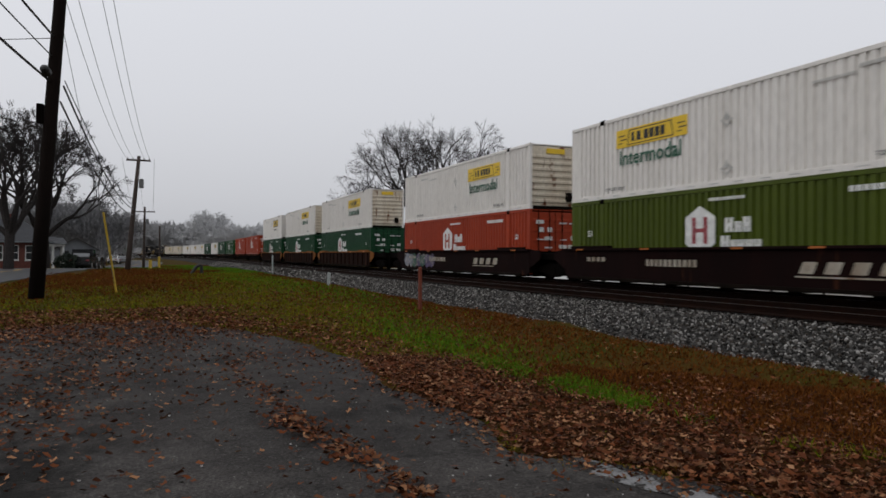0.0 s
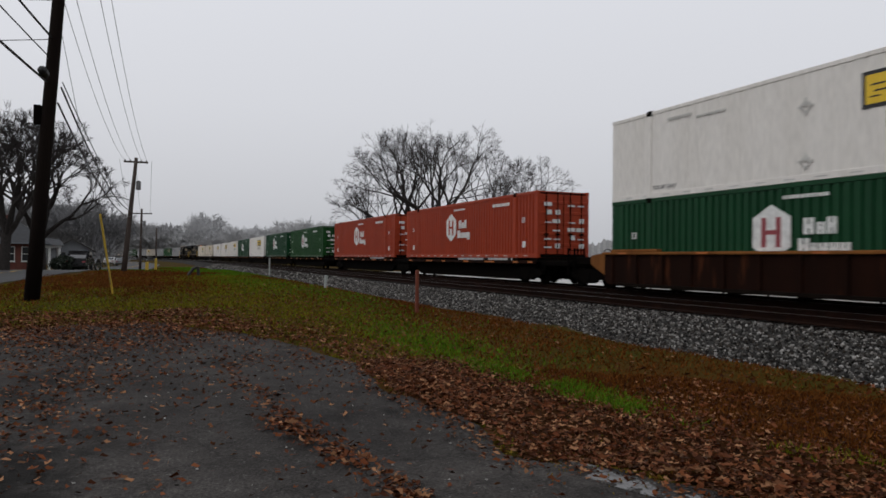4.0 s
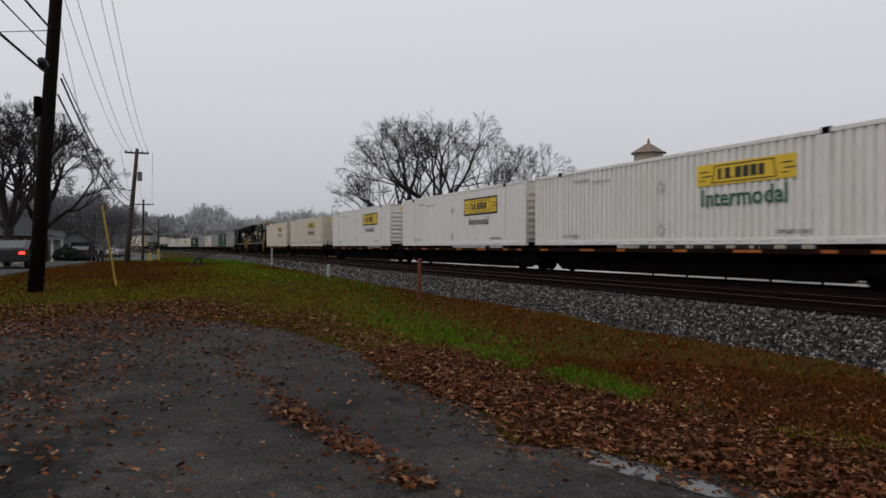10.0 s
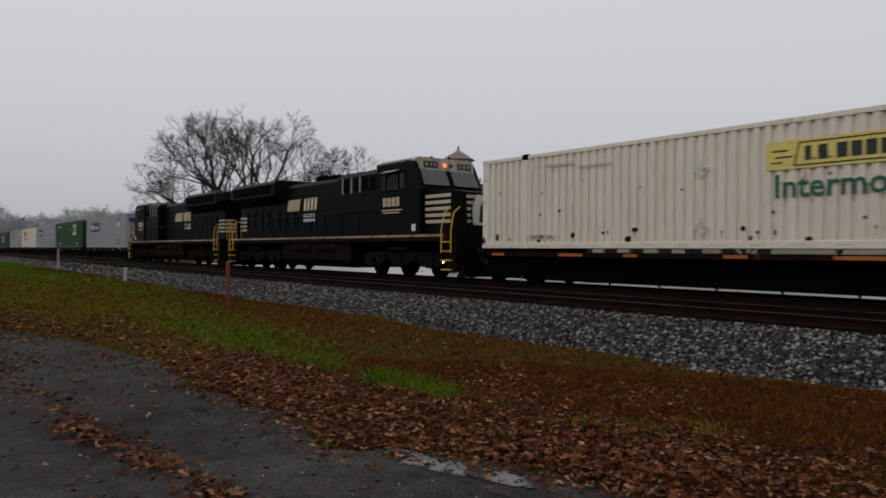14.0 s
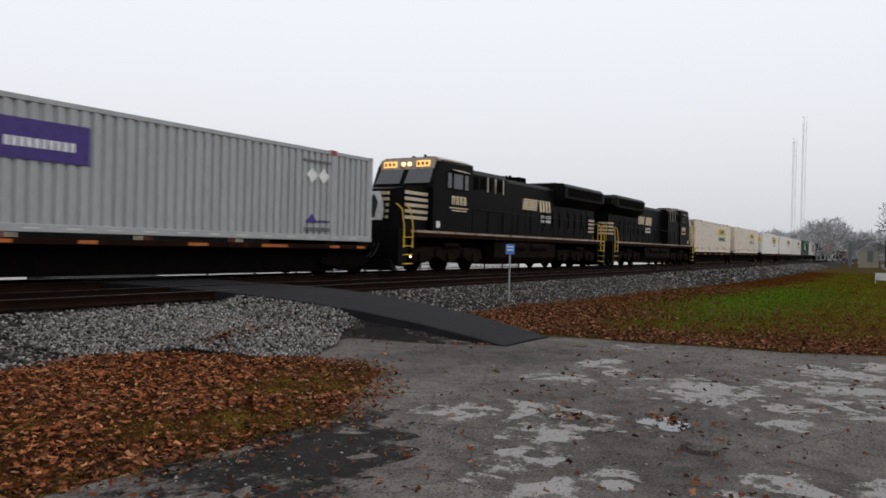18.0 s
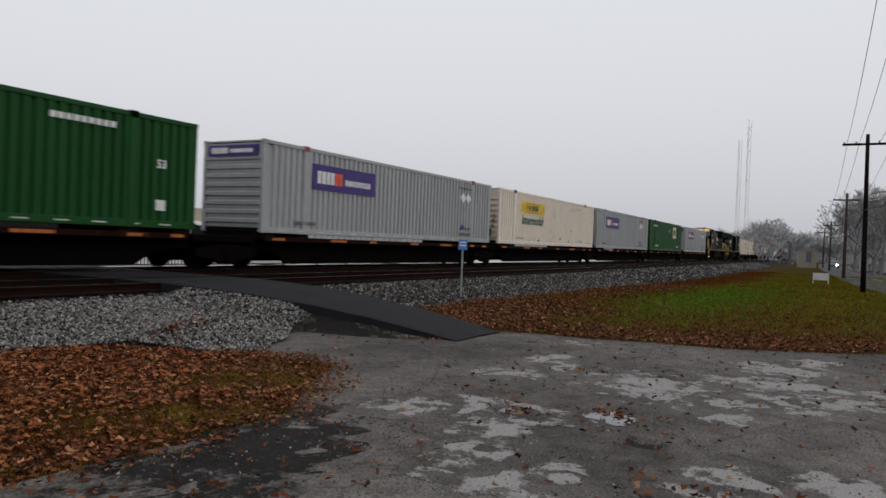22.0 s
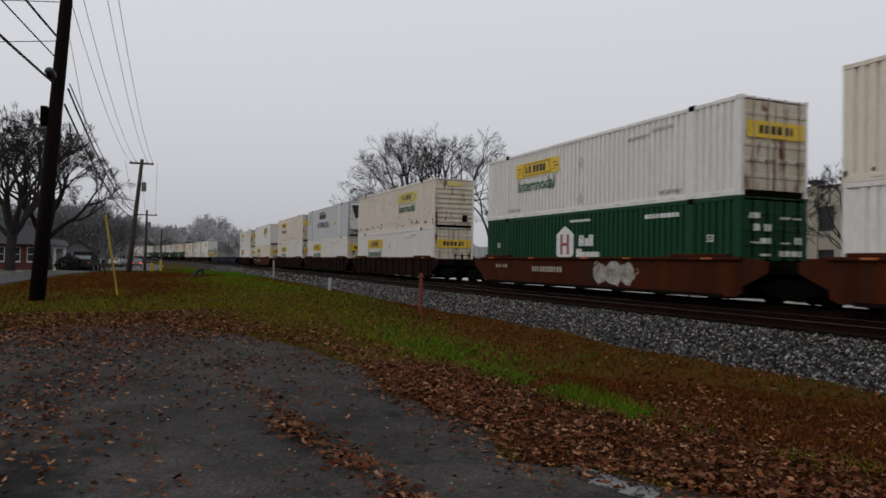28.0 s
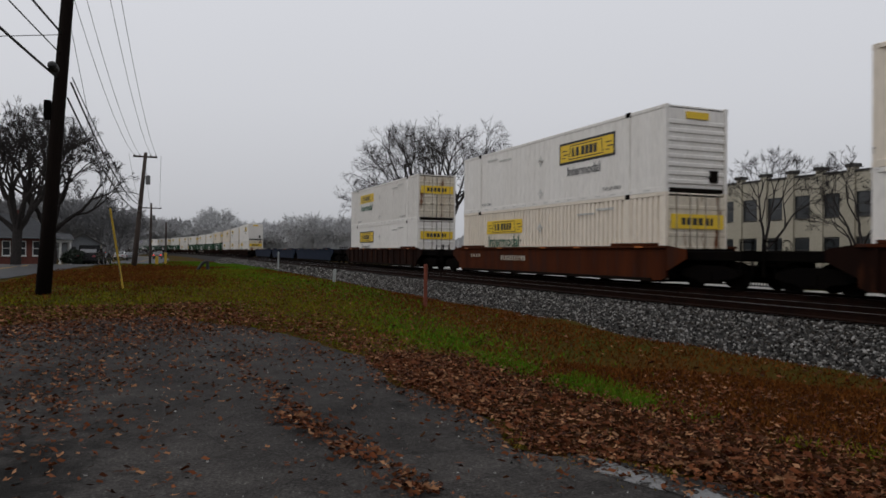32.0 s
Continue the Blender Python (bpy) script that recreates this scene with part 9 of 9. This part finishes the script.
# iron fence beyond the crossing
def fence(x0, x1, y, z):
    fn = thing("iron_fence", "low black iron picket fence", "fence", m=Matrix.Translation((0, y, z)))
    part("rail", Solid().box(x0, x1, -0.02, 0.02, 0.95, 1.0), "cable", fn)
    part("rail", Solid().box(x0, x1, -0.02, 0.02, 0.12, 0.17), "cable", fn)
    n = int((x1 - x0) / 2.4)
    for i in range(n + 1):
        x = x0 + i * (x1 - x0) / n
        part("post", Solid().box(x - 0.04, x + 0.04, -0.04, 0.04, -0.1, 1.15), "cable", fn)
    pk = Solid().box(-0.012, 0.012, -0.012, 0.012, 0.1, 1.05).mesh("picket")
    pk.materials.append(M["cable"])
    for i in range(int((x1 - x0) / 0.16)):
        part("picket", pk, "cable", fn, m=Matrix.Translation((x0 + i * 0.16, 0, 0)))


fence(14, 46, 23.5, -1.46)
fence(-30, 0, 24.5, -1.46)


# ---- vehicles ----
def car(label, paint_, m, tail=False, head=False, pickup=False):
    """A passenger car about 4.6 m long, nose towards +x."""
    c = thing("car", label, "car", "cars on the road", m)
    if pickup:
        body = [(-2.6, 0.45), (2.5, 0.45), (2.6, 0.75), (2.5, 1.05), (1.2, 1.12), (0.75, 1.75), (-0.7, 1.78), (-0.85, 1.15), (-2.6, 1.1)]
    else:
        body = [(-2.25, 0.35), (2.2, 0.35), (2.3, 0.6), (2.2, 0.82), (1.15, 0.95), (0.35, 1.42), (-0.95, 1.45), (-1.75, 1.0), (-2.25, 0.95)]
    part("body", Solid().prism_y(body, -0.86, 0.86), paint_, c)
    gl = [(0.95, 0.98), (0.32, 1.37), (-0.9, 1.4), (-1.55, 1.02)] if not pickup else [(1.05, 1.18), (0.68, 1.68), (-0.62, 1.7), (-0.7, 1.2)]
    part("side_glass", Solid().prism_y(gl, -0.868, 0.868), "glass", c)
    part("windscreen", Solid().add([(1.17, -0.72, 0.97), (1.17, 0.72, 0.97), (0.4, 0.66, 1.41), (0.4, -0.66, 1.41)] if not pickup else [(1.2, -0.72, 1.16), (1.2, 0.72, 1.16), (0.8, 0.66, 1.7), (0.8, -0.66, 1.7)], [(0, 1, 2, 3)]), "glass", c)
    part("rear_glass", Solid().add([(-1.8, -0.7, 1.03), (-1.8, 0.7, 1.03), (-1.04, 0.66, 1.42), (-1.04, -0.66, 1.42)], [(3, 2, 1, 0)]), "glass", c)
    for x in (-1.4, 1.4):
        for sy in (-1, 1):
            w = part("wheel", wheel_disc(0.33, 0.22, 16), "rubber", c, "", Matrix.Translation((x, sy * 0.78, 0.33)) @ (Matrix.Identity(4) if sy < 0 else Matrix.Rotation(math.pi, 4, "Z")))
            part("rim", Solid().prism_y([(0.2 * math.cos(0.5236 * i), 0.2 * math.sin(0.5236 * i)) for i in range(12)], -0.118, -0.08), "chromerim", w)
    for sy in (-1, 1):
        part("tail_lamp", Solid().box(-2.29 if not pickup else -2.63, -2.2 if not pickup else -2.55, sy * 0.68 - 0.13, sy * 0.68 + 0.13, 0.72, 0.86), "taillight" if tail else "redink", c, "red tail lamp")
        part("headlamp", Solid().box(2.2, 2.3 if not pickup else 2.6, sy * 0.62 - 0.16, sy * 0.62 + 0.16, 0.6, 0.75), "beam" if head else "galv", c, "headlamp")
    part("bumper", Solid().box(-2.32 if not pickup else -2.7, -2.2, -0.8, 0.8, 0.36, 0.52, 0.03), "rubber", c)
    return c


def parked(label, paint_, az, d, heading, **kw):
    x, y = at(az, d)
    return car(label, paint_, Matrix.Translation((x, y, gz(x, y) + 0.03)) @ Matrix.Rotation(radians(heading), 4, "Z"), **kw)


parked("black pickup truck parked by the road", "car_black", 93.6, 74, 175, pickup=True)
parked("dark sedan parked beyond the brick house", "car_black", 92.9, 96, 172)
parked("white van-like car parked in the distance", "car_white", 91.6, 150, 170)
parked("silver car in the far street", "car_grey", 90.9, 140, 178)
for i, (x, y, h) in enumerate(((9.5, 33.0, 0), (4.2, 33.4, 0))):
    car("white car parked beyond the tracks" if i % 2 == 0 else "grey car parked beyond the tracks", ("car_white", "car_grey")[i % 2], Matrix.Translation((x, y, gz(x, y) + 0.03)) @ Matrix.Rotation(radians(h), 4, "Z"))
drv = car("black car driving away along the road", "car_black", Matrix.Identity(4), tail=True)


def road_pose(x, y, heading):
    return pose(x, y, gz(x, y) + 0.04, 0, 0, heading)


CARS_MOVING.append((drv, [(0, road_pose(26, -26, 166)), (3, road_pose(2, -20.5, 164)), (6.5, road_pose(-20, -10.2, 162)), (9, road_pose(-37.5, -6.0, 172)), (10, road_pose(-44, -5.9, 176)), (11, road_pose(-55, -5.4, 176)), (12, road_pose(-67, -5.2, 176)),
                          (13, road_pose(-80, -4.6, 174)), (16, road_pose(-120, -1.0, 174)), (24, road_pose(-220, -3, 186)), (32, road_pose(-320, -16, 188))]))
stp = car("dark car braking with red tail lamps lit", "car_grey", Matrix.Identity(4), tail=True)
CARS_MOVING.append((stp, [(0, road_pose(60, -30, 170)), (18, road_pose(14, -24, 160)), (22, road_pose(-22, -9.8, 164)), (25, road_pose(-76, -1.0, 174)), (26, road_pose(-96, -1.1, 178)), (27, road_pose(-118, -0.8, 179)), (28.5, road_pose(-142, -0.5, 179)),
                          (30.5, road_pose(-145, -0.5, 179)), (32, road_pose(-170, 2.6, 176))]))
onc = car("car coming along the road with bright headlamps", "car_grey", Matrix.Identity(4), head=True)
CARS_MOVING.append((onc, [(0, road_pose(330, 5.2, 180)), (19, road_pose(186, 2.95, 181)), (22, road_pose(154, 2.3, 181)), (27, road_pose(100, -1.0, 183)), (32, road_pose(54, -4.0, 188))]))

# black arched gateway of a small park beyond the tracks
gate = thing("park_gateway", "black iron gateway with an arched top beyond the tracks", "gateway", m=Matrix.Translation((-10.1, 30.0, -1.5)))
for x in (-1.1, 1.1):
    part("post", Solid().box(x - 0.07, x + 0.07, -0.07, 0.07, 0, 4.6, 0.01), "cable", gate)
part("beam", Solid().box(-1.5, 1.5, -0.06, 0.06, 4.25, 4.45, 0.01), "cable", gate)
arc = [(1.05 * math.cos(0.6 + i * 0.2427), 3.4 + 1.9 * math.sin(0.6 + i * 0.2427)) for i in range(9)]
part("arch", Solid().prism_y(arc + [(a * 0.97, b - 0.3) for a, b in arc[::-1]], -0.06, 0.06), "cable", gate)
part("sign_board", Solid().box(-0.28, 0.28, -0.05, 0.05, 4.62, 4.86, 0.01), "cable", gate)

motions()
